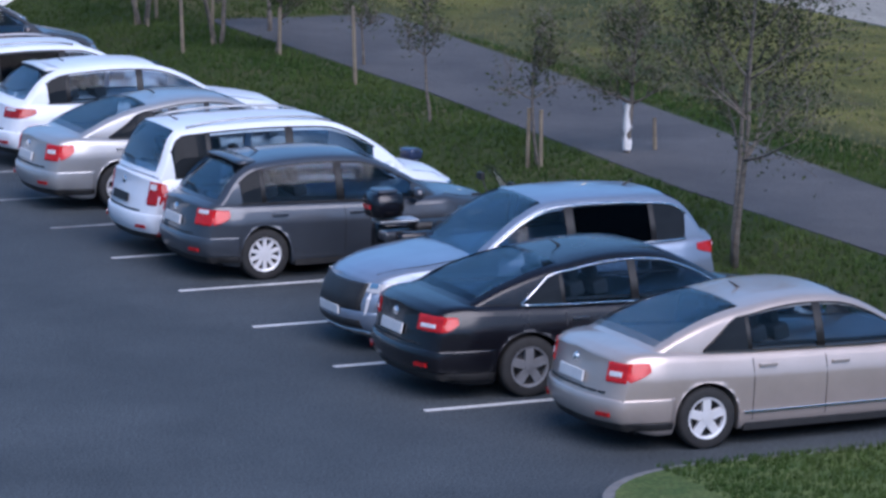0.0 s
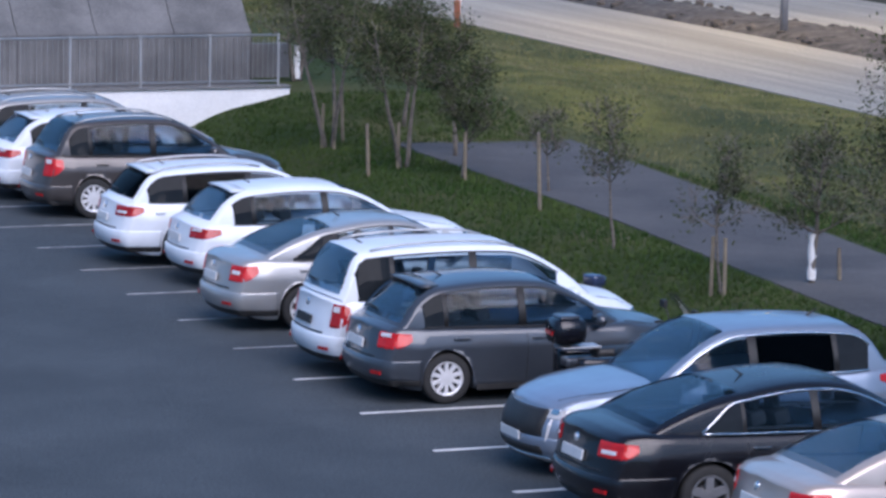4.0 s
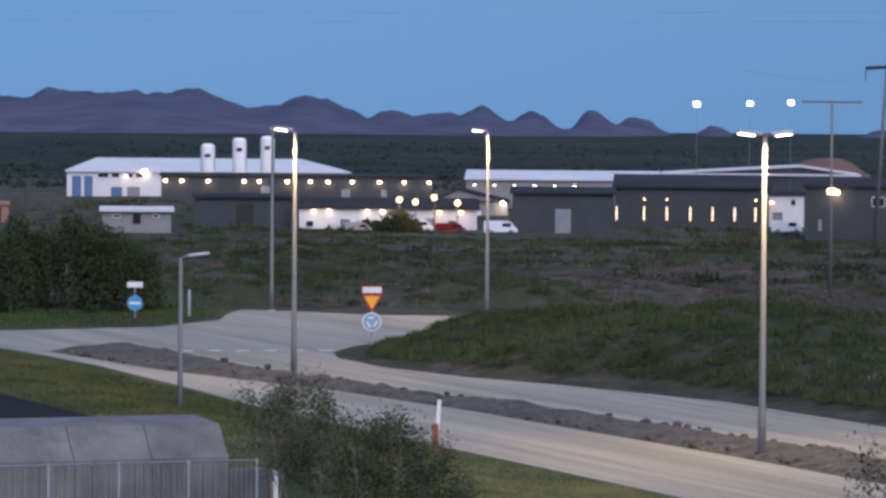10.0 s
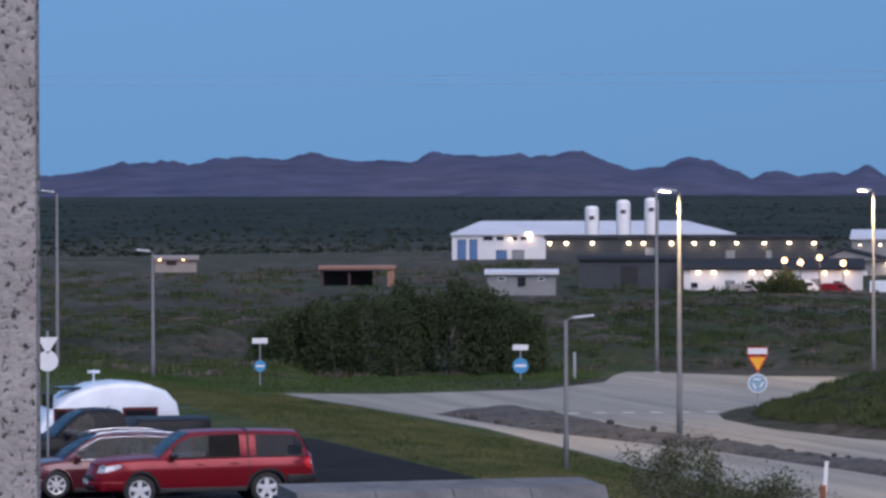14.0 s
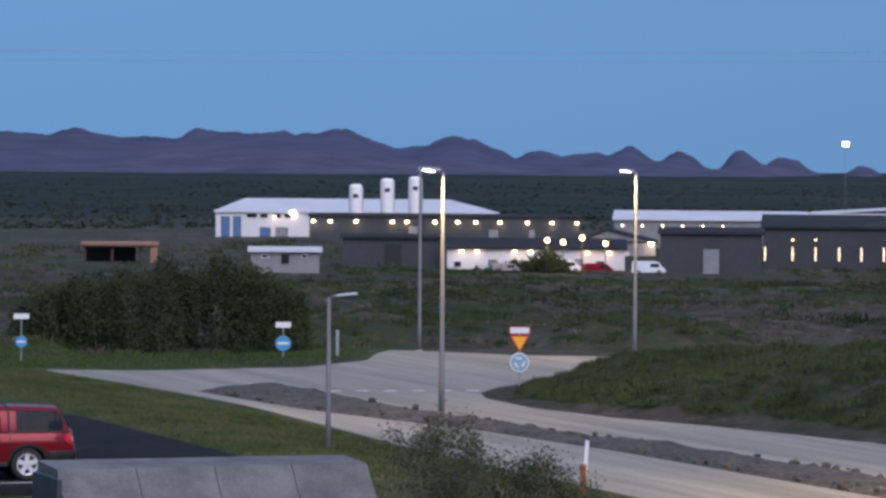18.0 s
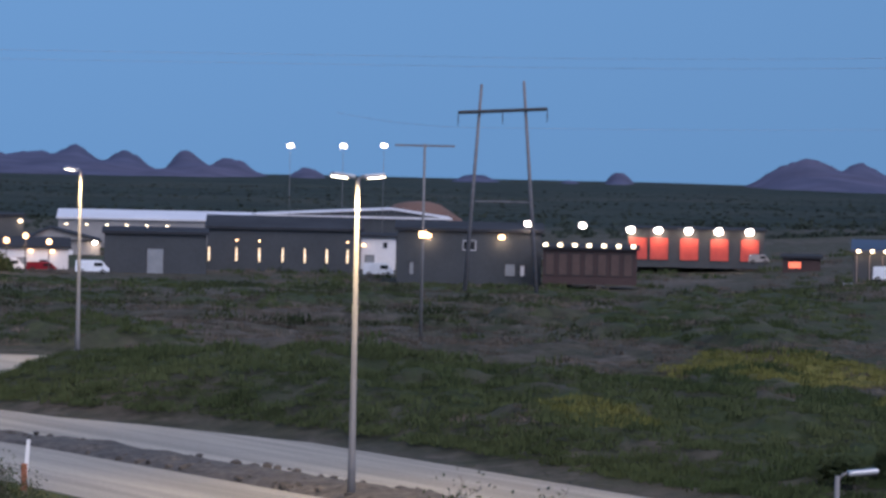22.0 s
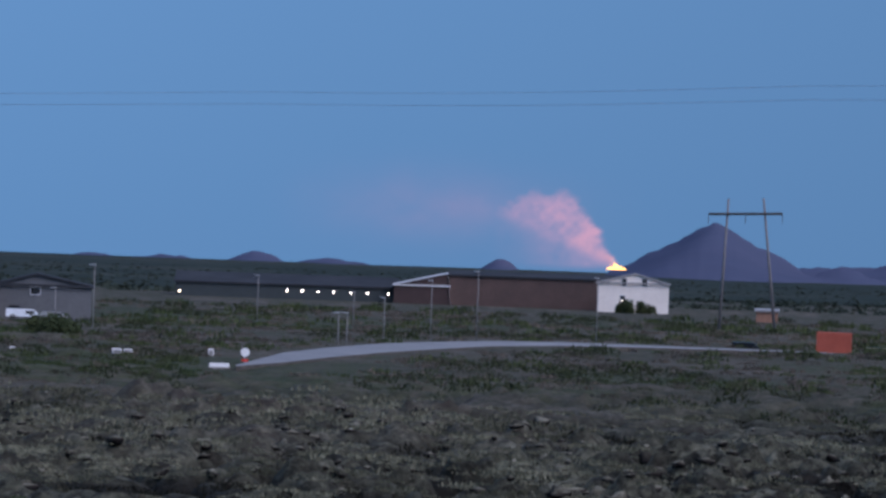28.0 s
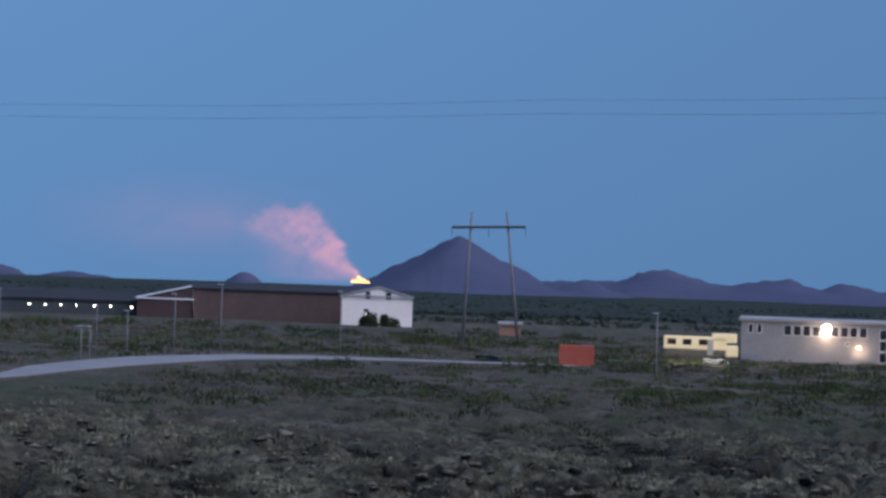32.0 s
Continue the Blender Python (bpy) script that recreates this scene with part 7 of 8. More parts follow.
building("long dark warehouse with a lit sign", 16.1, 20.02, 480, -1.32, -0.76, -0.64, 26, "clad_teal", "roof_dark", openings=[("sign", 16.18, 16.45, -1.17, -1.11, "sign_yellow"), ("sign", 18.54, 18.70, -1.16, -1.08, "sign_yellow"), (DOOR, 17.0, 17.3, -1.3, -1.05, "clad_brown"), (DOOR, 17.6, 17.9, -1.3, -1.05, "clad_brown")], bulbs=[((19.59,), -0.84, "bulb", 0.34)], bands=6)
building("grey gabled hall with a dark window", 20.0, 21.42, 485, -1.2, -0.70, -0.54, 18, "clad_slate", "roof_dark", gable=True, apex=0.42, openings=[(WIN, 20.5, 20.66, -0.84, -0.72, "window"), (DOOR, 20.2, 20.36, -1.18, -1.0, "window")])
building("dark green hall with a row of lamps", 22.66, 26.0, 800, -0.98, -0.56, -0.42, 30, "clad_teal", "roof_dark", bulbs=[((24.32, 24.55, 24.79, 25.02, 25.28, 25.53, 25.84), -0.645, "bulb_white", 0.22), ((22.72,), -0.70, "bulb", 0.3)], bands=9)
building("dark brown end of a long hall", 25.92, 26.74, 792, -0.82, -0.50, -0.31, 18, "clad_rust", "roof_white", gable=True, apex=0.98)
building("long low red-brown metal hall", 26.74, 29.3, 795, -0.82, -0.33, -0.27, 24, "clad_brown", "roof_dark", bands=7)
building("white gabled house with two upper windows", 28.96, 30.03, 775, -0.78, -0.36, -0.22, 12, "house_white", "roof_grey", gable=True, apex=0.52, openings=[(WIN, 29.32, 29.40, -0.40, -0.28, "window"), (WIN, 29.62, 29.71, -0.40, -0.28, "window"), (WIN, 29.3, 29.38, -0.60, -0.54, "window")], name="house", category="house", bulbs=[((29.35,), -0.62, "bulb", 0.18)])
building("grey flat-roofed building with window bands and a floodlight", 34.95, 38.6, 545, -1.16, -0.50, None, 18, "clad_grey", "roof_grey", openings=[(WIN, 35.58 + 0.14 * k, 35.70 + 0.14 * k, -0.72, -0.56, "window") for k in range(9)] + [(WIN, 35.05, 35.13, -0.70, -0.56, "window"), (WIN, 35.18, 35.26, -0.70, -0.56, "window")]
         + [(WIN, 37.0 + 0.13 * (k % 4), 37.12 + 0.13 * (k % 4), -1.08 + 0.17 * (k // 4), -0.92 + 0.17 * (k // 4), "window") for k in range(12)] + [(WIN, 36.5, 36.56, -0.84, -0.78, "window")], bulbs=[((36.22,), -0.58, "bulb_white", 0.75), ((36.7,), -0.86, "bulb_warm", 0.3)], lamp_power=600)
r = 480
w = r * math.tan(radians(1.16))
p = polar(-8.18, r, up(r, -1.34))
shelter = empty("open_shelter", pose(p.x, p.y, p.z, 0, 0, 7.6), "low open-sided shelter with an orange flat roof on the heath", "shelter")
part("roof", box(0, w, -2.5, 3.5, 1.35, 1.78, 0.08), M["clad_orange"], shelter)
part("roof_edge", box(0.6, w * 0.82, -2.7, -2.5, 1.18, 1.42, 0.04), M["clad_rust"], shelter)
for x in (0.3, w * 0.38, w * 0.74):
    part("post", box(x, x + 0.35, -2.2, -1.85, -0.8, 1.4), M["clad_rust"], shelter)
part("end_wall", box(w - 1.1, w - 0.2, -2.3, 2.5, -0.8, 1.36, 0.03), M["clad_orange"], shelter)
part("back_wall", box(0.4, w * 0.7, 2.8, 3.2, -0.8, 1.36), M["clad_rust"], shelter)
building("low pinkish shed on the heath", -10.62, -10.0, 520, -1.12, -1.02, None, 6, "clad_beige", "clad_beige", openings=[(DOOR, -10.45, -10.3, -1.11, -1.05, "clad_rust")], bulbs=[((-10.55, -10.2), -1.03, "bulb_warm", 0.22)])
building("grey-white site cabins on the heath", -5.65, -4.63, 430, -1.46, -1.25, None, 5, "clad_grey", "roof_white", openings=[(DOOR, -5.2, -5.08, -1.44, -1.3, "window"), (WIN, -5.5, -5.38, -1.36, -1.30, "window"), (WIN, -4.9, -4.8, -1.36, -1.30, "window")])
building("small reddish hut beside the pylon", 31.34, 31.66, 700, -0.9, -0.70, None, 5, "clad_orange", "roof_grey", name="hut")


# ---- far poles, pylons and power lines ----
def far_pole(az, top, base, r, label="thin grey lamp post beside the far road", rad=0.075, head=True):
    p = polar(az, r)
    zb, zt = up(r, base), up(r, top)
    e = empty("lamp_post", Matrix.Translation((p.x, p.y, zb)), label, "lamp post", "far lamp posts")
    h = zt - zb
    bm = bmesh.new()
    tube(bm, [(0, 0, -1.0), (0, 0, h)], [rad, rad * 0.65], 8)
    part("post", bm, M["pole"], e, smooth_shade=True)
    if head:
        part("lamp_head", box(-0.7, 0.1, -0.1, 0.1, h - 0.03, h + 0.06, 0.02), M["galv"], e, m=pose(0, 0, 0, 0, 0, HEAD))
    return e


for az, top, base, r in ((13.26, -0.09, -2.13, 226), (15.88, -0.26, -1.88, 286), (16.73, -0.30, -1.88, 288), (17.32, -0.60, -1.90, 280), (18.23, -0.56, -1.91, 285), (15.07, -1.09, -1.69, 300), (20.88, -0.72, -1.60, 370), (21.45, -0.36, -1.58, 376),
                         (23.89, -0.43, -1.12, 520), (25.33, -0.63, -1.15, 520), (25.11, -0.95, -1.48, 340), (25.24, -0.95, -1.48, 345), (25.79, -0.70, -1.41, 380), (26.49, -0.42, -1.30, 420), (27.18, -0.26, -1.24, 440), (28.97, -0.30, -1.27, 430), (33.70, -0.46, -1.56, 330)):
    far_pole(az, top, base, r)
e5 = far_pole(5.22, 0.48, -2.47, 192, "tall rust-tinged mast with a cross arm", 0.09, False)
part("cross_arm", box(-1.5, 1.5, -0.05, 0.05, 9.75, 9.85), M["wood"], e5)
part("lamp", box(-0.2, 0.2, -0.25, -0.05, 5.2, 5.5, 0.03), M["bulb_warm"], e5)
for az, el in ((3.21, 0.41), (4.00, 0.42), (4.61, 0.44)):
    e = far_pole(az, el, -1.3, 590, "slender floodlight mast with a glowing lamp", 0.05, False)
    h = up(590, el) - up(590, -1.3)
    part("floodlight", box(-0.45, 0.45, -0.4, -0.1, h - 0.3, h + 0.3, 0.08), M["bulb_white"], e, "glowing floodlight")


def pylon(label, legs, arm, brace, r):
    """legs: (heading and elevation at the foot and at the top)."""
    mid = (legs[0][0] + legs[1][0]) / 2
    o = polar(mid, r)
    e = empty("power_pylon", Matrix.Translation(o), label, "pylon", "pylons")
    for a0, e0, a1, e1 in legs:
        bm = bmesh.new()
        f, t = polar(a0, r, up(r, e0)) - o, polar(a1, r, up(r, e1)) - o
        tube(bm, [f - (t - f) * 0.08, t], [0.24, 0.15], 8)
        part("leg", bm, M["wood"], e, smooth_shade=True)
    a0, e0, a1, e1 = arm
    bm = bmesh.new()
    tube(bm, [polar(a0, r - 0.3, up(r, e0)) - o, polar(a1, r - 0.3, up(r, e1)) - o], 0.20, 6)
    part("cross_arm", bm, M["dark_steel"], e)
    for k in (0.0, 0.5, 1.0):
        q = polar(a0 + (a1 - a0) * k, r - 0.3, up(r, e0 + (e1 - e0) * k)) - o
        bm = bmesh.new()
        tube(bm, [q, q - Vector((0, 0, 0.7)), q - Vector((0, 0, 1.5))], [0.03, 0.06, 0.03], 6)
        part("insulator", bm, M["dark_steel"], e)
    if brace:
        a0, a1, el = brace
        bm = bmesh.new()
        tube(bm, [polar(a0, r, up(r, el)) - o, polar(a1, r, up(r, el)) - o], 0.08, 6)
        part("brace", bm, M["wood"], e)
    return e


pylon("tall H-frame timber pylon with a dark cross arm", ((5.88, -1.48, 6.05, 1.39), (6.92, -1.48, 6.68, 1.45)), (5.71, 0.96, 7.04, 1.04), (5.99, 6.83, -0.36), 420)
pylon("distant H-frame timber pylon", ((30.80, -0.85, 30.87, 0.96), (31.60, -0.80, 31.39, 0.98)), (30.58, 0.72, 31.68, 0.76), None, 560)


def wire(points, drop, label):
    e = []
    for (a0, r0, z0), (a1, r1, z1) in zip(points, points[1:]):
        p, q = polar(a0, r0, z0 - drop), polar(a1, r1, z1 - drop)
        for k in range(8):
            t = k / 8
            e.append(p.lerp(q, t) - Vector((0, 0, 0.3 * math.sin(t * math.pi))))
    e.append(q)
    bm = bmesh.new()
    tube(bm, e, 0.017, 5)
    return tagged(part("power_cable", bm, M["cable"]), label, "power cable", "power cables")


LINE_ = [(-26, 500, 23.5), (-11.7, 460, 22.3), (4.5, 440, 22.3), (13.5, 405, 22.3), (23.8, 340, 22.3), (32, 293, 22.3), (41, 252, 22.3)]
for d in (0.0, 1.05):
    wire(LINE_, d, "thin dark overhead power cable across the sky")
wire([(3.9, 430, up(430, 0.92)), (5.75, 420, up(420, 0.74)), (14, 520, up(520, 0.9))], 0.0, "thin sagging cable between pylons")
for az, r in ((-26, 500), (41, 252)):
    q = polar(az, r)
    e = empty("power_pole", Matrix.Translation((q.x, q.y, ground_z(q.x, q.y))), "timber pole that carries the power cables", "power pole")
    bm = bmesh.new()
    tube(bm, [(0, 0, -1), (0, 0, 24 - ground_z(q.x, q.y))], [0.2, 0.13], 8)
    part("shaft", bm, M["wood"], e)
    part("cross_arm", box(-1.2, 1.2, -0.08, 0.08, 22 - ground_z(q.x, q.y), 22.2 - ground_z(q.x, q.y)), M["wood"], e)


# ---- far road and yards ----
M["far_road"] = mat("pale_far_road", (0.16, 0.165, 0.175), (0.22, 0.225, 0.23), scale=0.2, fine=0.15, bump_scale=3, rough=0.9)


def flat_road(name, label, pts):
    """A raised road: heading, elevation of its near edge, elevation of its far edge, distance."""
    verts, faces = [], []
    for az, e0, e1, z in pts:
        for el in (e0, e1):
            r = (EYE[2] - z) / math.tan(radians(-el))
            verts.append(polar(az, r, z))
    n = len(pts)
    for i in range(n - 1):
        faces.append((2 * i, 2 * i + 2, 2 * i + 3, 2 * i + 1))
    low = [Vector(v) - Vector((0, 0, 1.5)) for v in verts]
    b = len(verts)
    verts += low
    for i in range(n - 1):
        faces.append((2 * i, b + 2 * i, b + 2 * i + 2, 2 * i + 2))
        faces.append((2 * i + 1, 2 * i + 3, b + 2 * i + 3, b + 2 * i + 1))
    me = mesh_of(name, verts, faces, M["far_road"])
    me.materials.append(M["rubble"])
    for k, f in enumerate(me.polygons):
        f.material_index = int(k >= n - 1)
    return tagged(put(name, me), label, "road", kind="structure")


flat_road("far_road_1", "pale road curving towards the houses", [(23.6, -1.80, -1.78, 0.6), (24.3, -1.72, -1.57, 0.65), (25.0, -1.62, -1.47, 0.65), (25.8, -1.52, -1.38, 0.6), (26.6, -1.44, -1.33, 0.4), (27.4, -1.37, -1.29, 0.1), (28.4, -1.33, -1.27, -0.3), (29.6, -1.31, -1.27, -0.3), (31.0, -1.30, -1.275, -0.35), (32.5, -1.29, -1.28, -0.5)])
flat_road("far_road_2", "pale road across the heath", [(12.0, -2.24, -2.22, 0.35), (12.8, -2.19, -2.08, 0.4), (13.6, -2.10, -2.00, 0.4), (14.6, -2.02, -1.94, 0.4), (16.0, -1.97, -1.88, 0.4), (17.6, -1.96, -1.90, 0.35)])
flat_road("yard_road", "pale concrete yard before the red doors", [(8.45, -1.24, -1.19, -3.6), (9.4, -1.23, -1.18, -3.6), (10.3, -1.22, -1.17, -3.6)])
flat_road("yard_road", "pale concrete yard before the beige hall", [(11.5, -1.475, -1.44, -2.6), (13.0, -1.475, -1.44, -2.6), (15.3, -1.455, -1.42, -2.4)])


# ---- vehicles and containers far away ----
def far_van(az, el, r, label, colour, L=5.0, W=1.9, H=2.0, turn=0.0, name="van"):
    p = polar(az, r, up(r, el))
    e = empty(name, pose(p.x, p.y, p.z, 0, 0, -az + turn), label, "van", "far vehicles")
    prof = [(-L / 2, 0.35), (-L / 2 + 0.05, H * 0.95), (-L / 2 + 0.3, H), (L * 0.18, H), (L * 0.30, H * 0.92), (L * 0.40, H * 0.60), (L / 2 - 0.1, H * 0.48), (L / 2, 0.4)]
    bm = bmesh.new()
    rings = [[bm.verts.new((x, y, z)) for x, z in prof] for y in (-W / 2, W / 2)]
    n = len(prof)
    for i in range(n):
        j = (i + 1) % n
        bm.faces.new((rings[0][i], rings[0][j], rings[1][j], rings[1][i]))
    bm.faces.new(rings[0])
    bm.faces.new(rings[1][::-1])
    part("body", bm, M[colour], e)
    for s in (-1, 1):
        part("side_window", box(L * 0.05, L * 0.30, s * W / 2 - 0.01, s * W / 2 + 0.015, H * 0.58, H * 0.84), M["glass"], e)
        for x in (-L * 0.30, L * 0.30):
            bm = bmesh.new()
            lathe(bm, [(0.15, -0.1), (0.33, -0.1), (0.34, 0), (0.33, 0.1), (0.15, 0.1)], 16)
            part("wheel", bm, M["rubber"], e, m=Matrix.Translation((x, s * (W / 2 - 0.08), 0.34)))
    return e


far_van(4.57, -1.52, 503, "white panel van beside the dark halls", "white", L=4.1, H=1.8)
far_van(12.12, -1.43, 430, "white box van before the lit depot", "white", L=2.7, H=1.75)
far_van(-1.83, -1.56, 495, "pale yellow car before the white workshops", "beige", L=3.6, H=1.3, name="far_car")
far_van(-0.95, -1.55, 500, "white van between the workshops", "white", L=4.4, H=1.7)
far_van(-0.45, -1.55, 498, "red car between the workshops", "red", L=4.0, H=1.3, name="far_car")
far_van(0.30, -1.57, 494, "white van by the pale hall", "white", L=4.4, H=1.8)
far_van(20.42, -1.21, 470, "white pickup before the grey hall", "white", L=4.4, H=1.3, name="far_car")
far_van(20.85, -1.21, 470, "silver car before the grey hall", "silver", L=3.6, H=1.1, name="far_car")
far_van(10.25, -1.21, 540, "yellow service car by the red doors", "beige", L=3.0, H=1.4, name="far_car")


def container(az0, az1, el0, el1, r, mt, label, depth=2.5):
    p, q = polar(az0, r), polar(az1, r)
    w = (q - p).length
    h = up(r, el1) - up(r, el0)
    e = empty("shipping_container", pose(p.x, p.y, up(r, el0), 0, 0, -az0), label, "container")
    part("body", box(0, w, 0, depth, -0.2, h, 0.03), M[mt], e)
    bm = bmesh.new()
    n = int(w / 0.3)
    for k in range(n):
        add_box(bm, (k + 0.25) * w / n, (k + 0.75) * w / n, -0.04, 0, 0.1, h - 0.12)
    part("corrugation", bm, M[mt], e)
    for x in (0, w - 0.12):
        part("corner_post", box(x, x + 0.12, -0.06, 0.08, -0.2, h), M[mt], e)
    return e


M["cont_red"] = mat("orange_red_container", (0.36, 0.075, 0.045), (0.44, 0.10, 0.06), scale=0.7, fine=0.1, rough=0.6)
container(32.25, 32.77, -1.34, -0.98, 448, "cont_red", "orange-red shipping container on the heath")
M["camper"] = mat("cream_bodywork", (0.62, 0.56, 0.36), (0.70, 0.64, 0.42), scale=0.5, rough=0.5)
p = polar(33.80, 525, up(525, -1.14))
cb = empty("motor_home", pose(p.x, p.y, p.z, 0, 0, -33.8), "cream motor home lit by a floodlight", "motor home")
part("body", box(0, 8.6, 0, 2.4, 1.5, 3.3, 0.15), M["camper"], cb)
part("skirt", box(0.2, 8.5, 0.15, 2.3, 0.55, 1.5, 0.05), M["dark_steel"], cb, "dark lower skirt")
part("over_cab", box(6.6, 10.0, 0, 2.4, 2.5, 3.8, 0.2), M["camper"], cb)
part("cab", box(8.5, 10.2, 0.1, 2.3, 0.6, 2.2, 0.2), M["camper"], cb)
for x in (0.5, 2.6, 4.8):
    part("window", box(x, x + 1.2, -0.03, 0.0, 2.1, 2.9), M["glass"], cb)
part("door", box(6.0, 6.8, -0.03, 0.0, 0.8, 2.9), M["door_grey"], cb)
for x in (1.8, 8.2):
    bm = bmesh.new()
    lathe(bm, [(0.2, -0.12), (0.4, -0.12), (0.42, 0), (0.4, 0.12), (0.2, 0.12)], 18)
    part("wheel", bm, M["rubber"], cb, m=Matrix.Translation((x, 0.1, 0.42)))
glow_lamp(polar(34.4, 505, up(505, -0.35)), 9000, (1.0, 0.80, 0.45), radius=0.5)
far_van(33.15, -1.30, 470, "small yellowish car by the container", "beige", L=2.8, H=1.0, name="far_car")
far_van(34.6, -1.22, 510, "white car before the motor home", "white", L=3.6, H=1.0, name="far_car")
far_van(31.2, -1.31, 460, "dark parked car on the heath", "black", L=3.4, H=1.1, name="far_car")
for az, el, w, h in ((19.40, -1.76, 0.9, 1.2), (21.82, -1.78, 0.7, 0.9), (21.99, -1.78, 0.6, 0.9), (20.29, -1.76, 0.6, 0.7), (23.22, -1.78, 0.4, 1.1)):
    r = 280
    p = polar(az, r, up(r, el))
    e = empty("utility_cabinet", pose(p.x, p.y, p.z, 0, 0, -az), "small pale utility cabinet on the heath", "cabinet", "utility cabinets")
    part("body", box(-w / 2, w / 2, 0, 0.5, -0.5, h, 0.04), M["sign_white"], e)
    part("door", box(-w / 2 + 0.06, w / 2 - 0.06, -0.02, 0.0, 0.1, h - 0.08), M["clad_grey"], e)
for az0, az1, el in ((23.20, 23.50, -1.84), (17.8, 18.1, -1.86)):
    r = 256
    p = polar(az0, r, up(r, el))
    w = r * radians(az1 - az0)
    e = empty("concrete_barrier", pose(p.x, p.y, p.z, 0, 0, -az0), "low white concrete barrier at the far road", "barrier", "barriers")
    part("block", box(0, w, 0, 0.4, -0.4, 0.34, 0.05), M["sign_white"], e)
    part("foot", box(-0.05, w + 0.05, -0.1, 0.5, -0.5, 0.08, 0.02), M["kerb"], e)


# ---- reddish quarry mound, eruption glow and smoke on the horizon ----
M["mound"] = mat("reddish_mound", (0.10, 0.062, 0.05), (0.15, 0.09, 0.072), scale=0.05, rough=0.95)
bm = bmesh.new()
lathe(bm, [(15, -9), (11, -3), (6, 0.6), (3, 1.3), (0, 1.5)], 20, "Z")
for v in bm.verts:
    v.co *= 1 + 0.12 * (noise.noise(v.co * 0.2))
p = polar(5.15, 1000, up(1000, -0.46))
tagged(part("spoil_mound", bm, M["mound"], m=Matrix.Translation(p), smooth_shade=True), "reddish mound of spoil behind the halls", "mound")


def smoke_material():
    m = bpy.data.materials.new("self_lit_smoke")
    m.use_nodes = True
    n, l = m.node_tree.nodes, m.node_tree.links
    n.remove(n["Principled BSDF"])
    den, glow_tone = n.new("ShaderNodeAttribute"), n.new("ShaderNodeAttribute")
    den.attribute_name, glow_tone.attribute_name = "smoke_amount", "smoke_glow"
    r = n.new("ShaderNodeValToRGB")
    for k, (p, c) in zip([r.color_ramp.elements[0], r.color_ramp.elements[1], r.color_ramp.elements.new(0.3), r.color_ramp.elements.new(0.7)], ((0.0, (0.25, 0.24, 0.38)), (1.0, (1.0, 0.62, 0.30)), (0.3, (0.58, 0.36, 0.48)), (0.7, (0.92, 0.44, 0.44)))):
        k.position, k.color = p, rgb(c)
    l.new(glow_tone.outputs["Fac"], r.inputs["Fac"])
    # the sheet emits: lava light on the smoke is painted as its own glow
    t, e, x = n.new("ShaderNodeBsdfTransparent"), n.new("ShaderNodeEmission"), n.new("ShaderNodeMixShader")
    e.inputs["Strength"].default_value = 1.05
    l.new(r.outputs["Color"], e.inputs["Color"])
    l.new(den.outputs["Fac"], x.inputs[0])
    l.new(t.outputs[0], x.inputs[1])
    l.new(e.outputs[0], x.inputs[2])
    l.new(x.outputs[0], n["Material Output"].inputs[0])
    return m


def build_smoke():
    az = np.linspace(23.5, 29.7, 190)
    el = np.linspace(-0.25, 1.9, 90)
    A, E = np.meshgrid(az, el, indexing="ij")
    # the plume leans to the left of the vent and spreads as it rises
    t = E + 0.06
    puff = fbm(A * 5.0, E * 5.0, 5, 91)
    fineness = fbm(A * 12, E * 12, 4, 92)
    back = 29.24 - 0.60 * np.clip(t, 0, 2) + 0.13 * (puff - 0.5) + 0.10 * (fineness - 0.5) + 0.05
    d0 = back - A
    width = 1.0 + 0.30 * np.clip(t, 0, 1.2)
    d = smooth(0.0, 0.10 + 0.14 * np.clip(t, 0, 1), d0) * np.exp(-(np.clip(d0 - 0.35, 0, 9) / width) ** 2.2)
    d = d * (1 - smooth(0.80, 1.12, t + 0.45 * (puff - 0.5) + 0.12 * np.clip(d0 - 0.6, 0, 1))) * smooth(-0.22, -0.08, E) * (0.45 + 0.55 * smooth(0.0, 0.35, t + 0.5 * (0.5 - d0)))
    d = d * np.clip(0.60 + 0.9 * (puff - 0.30) + 0.3 * (fineness - 0.5), 0, 1.1)
    haze = 0.27 * np.exp(-((A - 26.6) / 1.5) ** 2) * np.exp(-((E - 0.72) / 0.45) ** 2) * (0.4 + fbm(A * 2, E * 3, 4, 95))
    den = np.clip(np.maximum(d * 0.92, haze), 0, 0.90)
    edge = smooth(23.5, 24.6, A) * (1 - smooth(29.45, 29.7, A)) * (1 - smooth(1.6, 1.9, E))
    glow_tone = np.clip(0.12 + 0.30 * np.clip(d * 1.3, 0, 1) * np.exp(-np.clip(t, 0, 2) * 0.5) + 0.55 * np.exp(-((A - 29.25) ** 2 + (E + 0.02) ** 2) / 0.018), 0, 1)
    r = 3120
    verts = [polar(a, r, up(r, e)) for a, e in zip(A.ravel(), E.ravel())]
    n = len(el)
    faces = [(i * n + j, i * n + j + 1, i * n + n + j + 1, i * n + n + j) for i in range(len(az) - 1) for j in range(n - 1)]
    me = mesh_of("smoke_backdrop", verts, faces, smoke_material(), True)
    for name, val in (("smoke_amount", den * edge), ("smoke_glow", glow_tone)):
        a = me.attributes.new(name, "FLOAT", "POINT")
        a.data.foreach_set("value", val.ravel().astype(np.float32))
    ob = tagged(put("smoke_backdrop", me), "eruption smoke over the plain, its pink light painted as glow", "smoke", kind="structure")
    ob.visible_shadow = False
    return ob


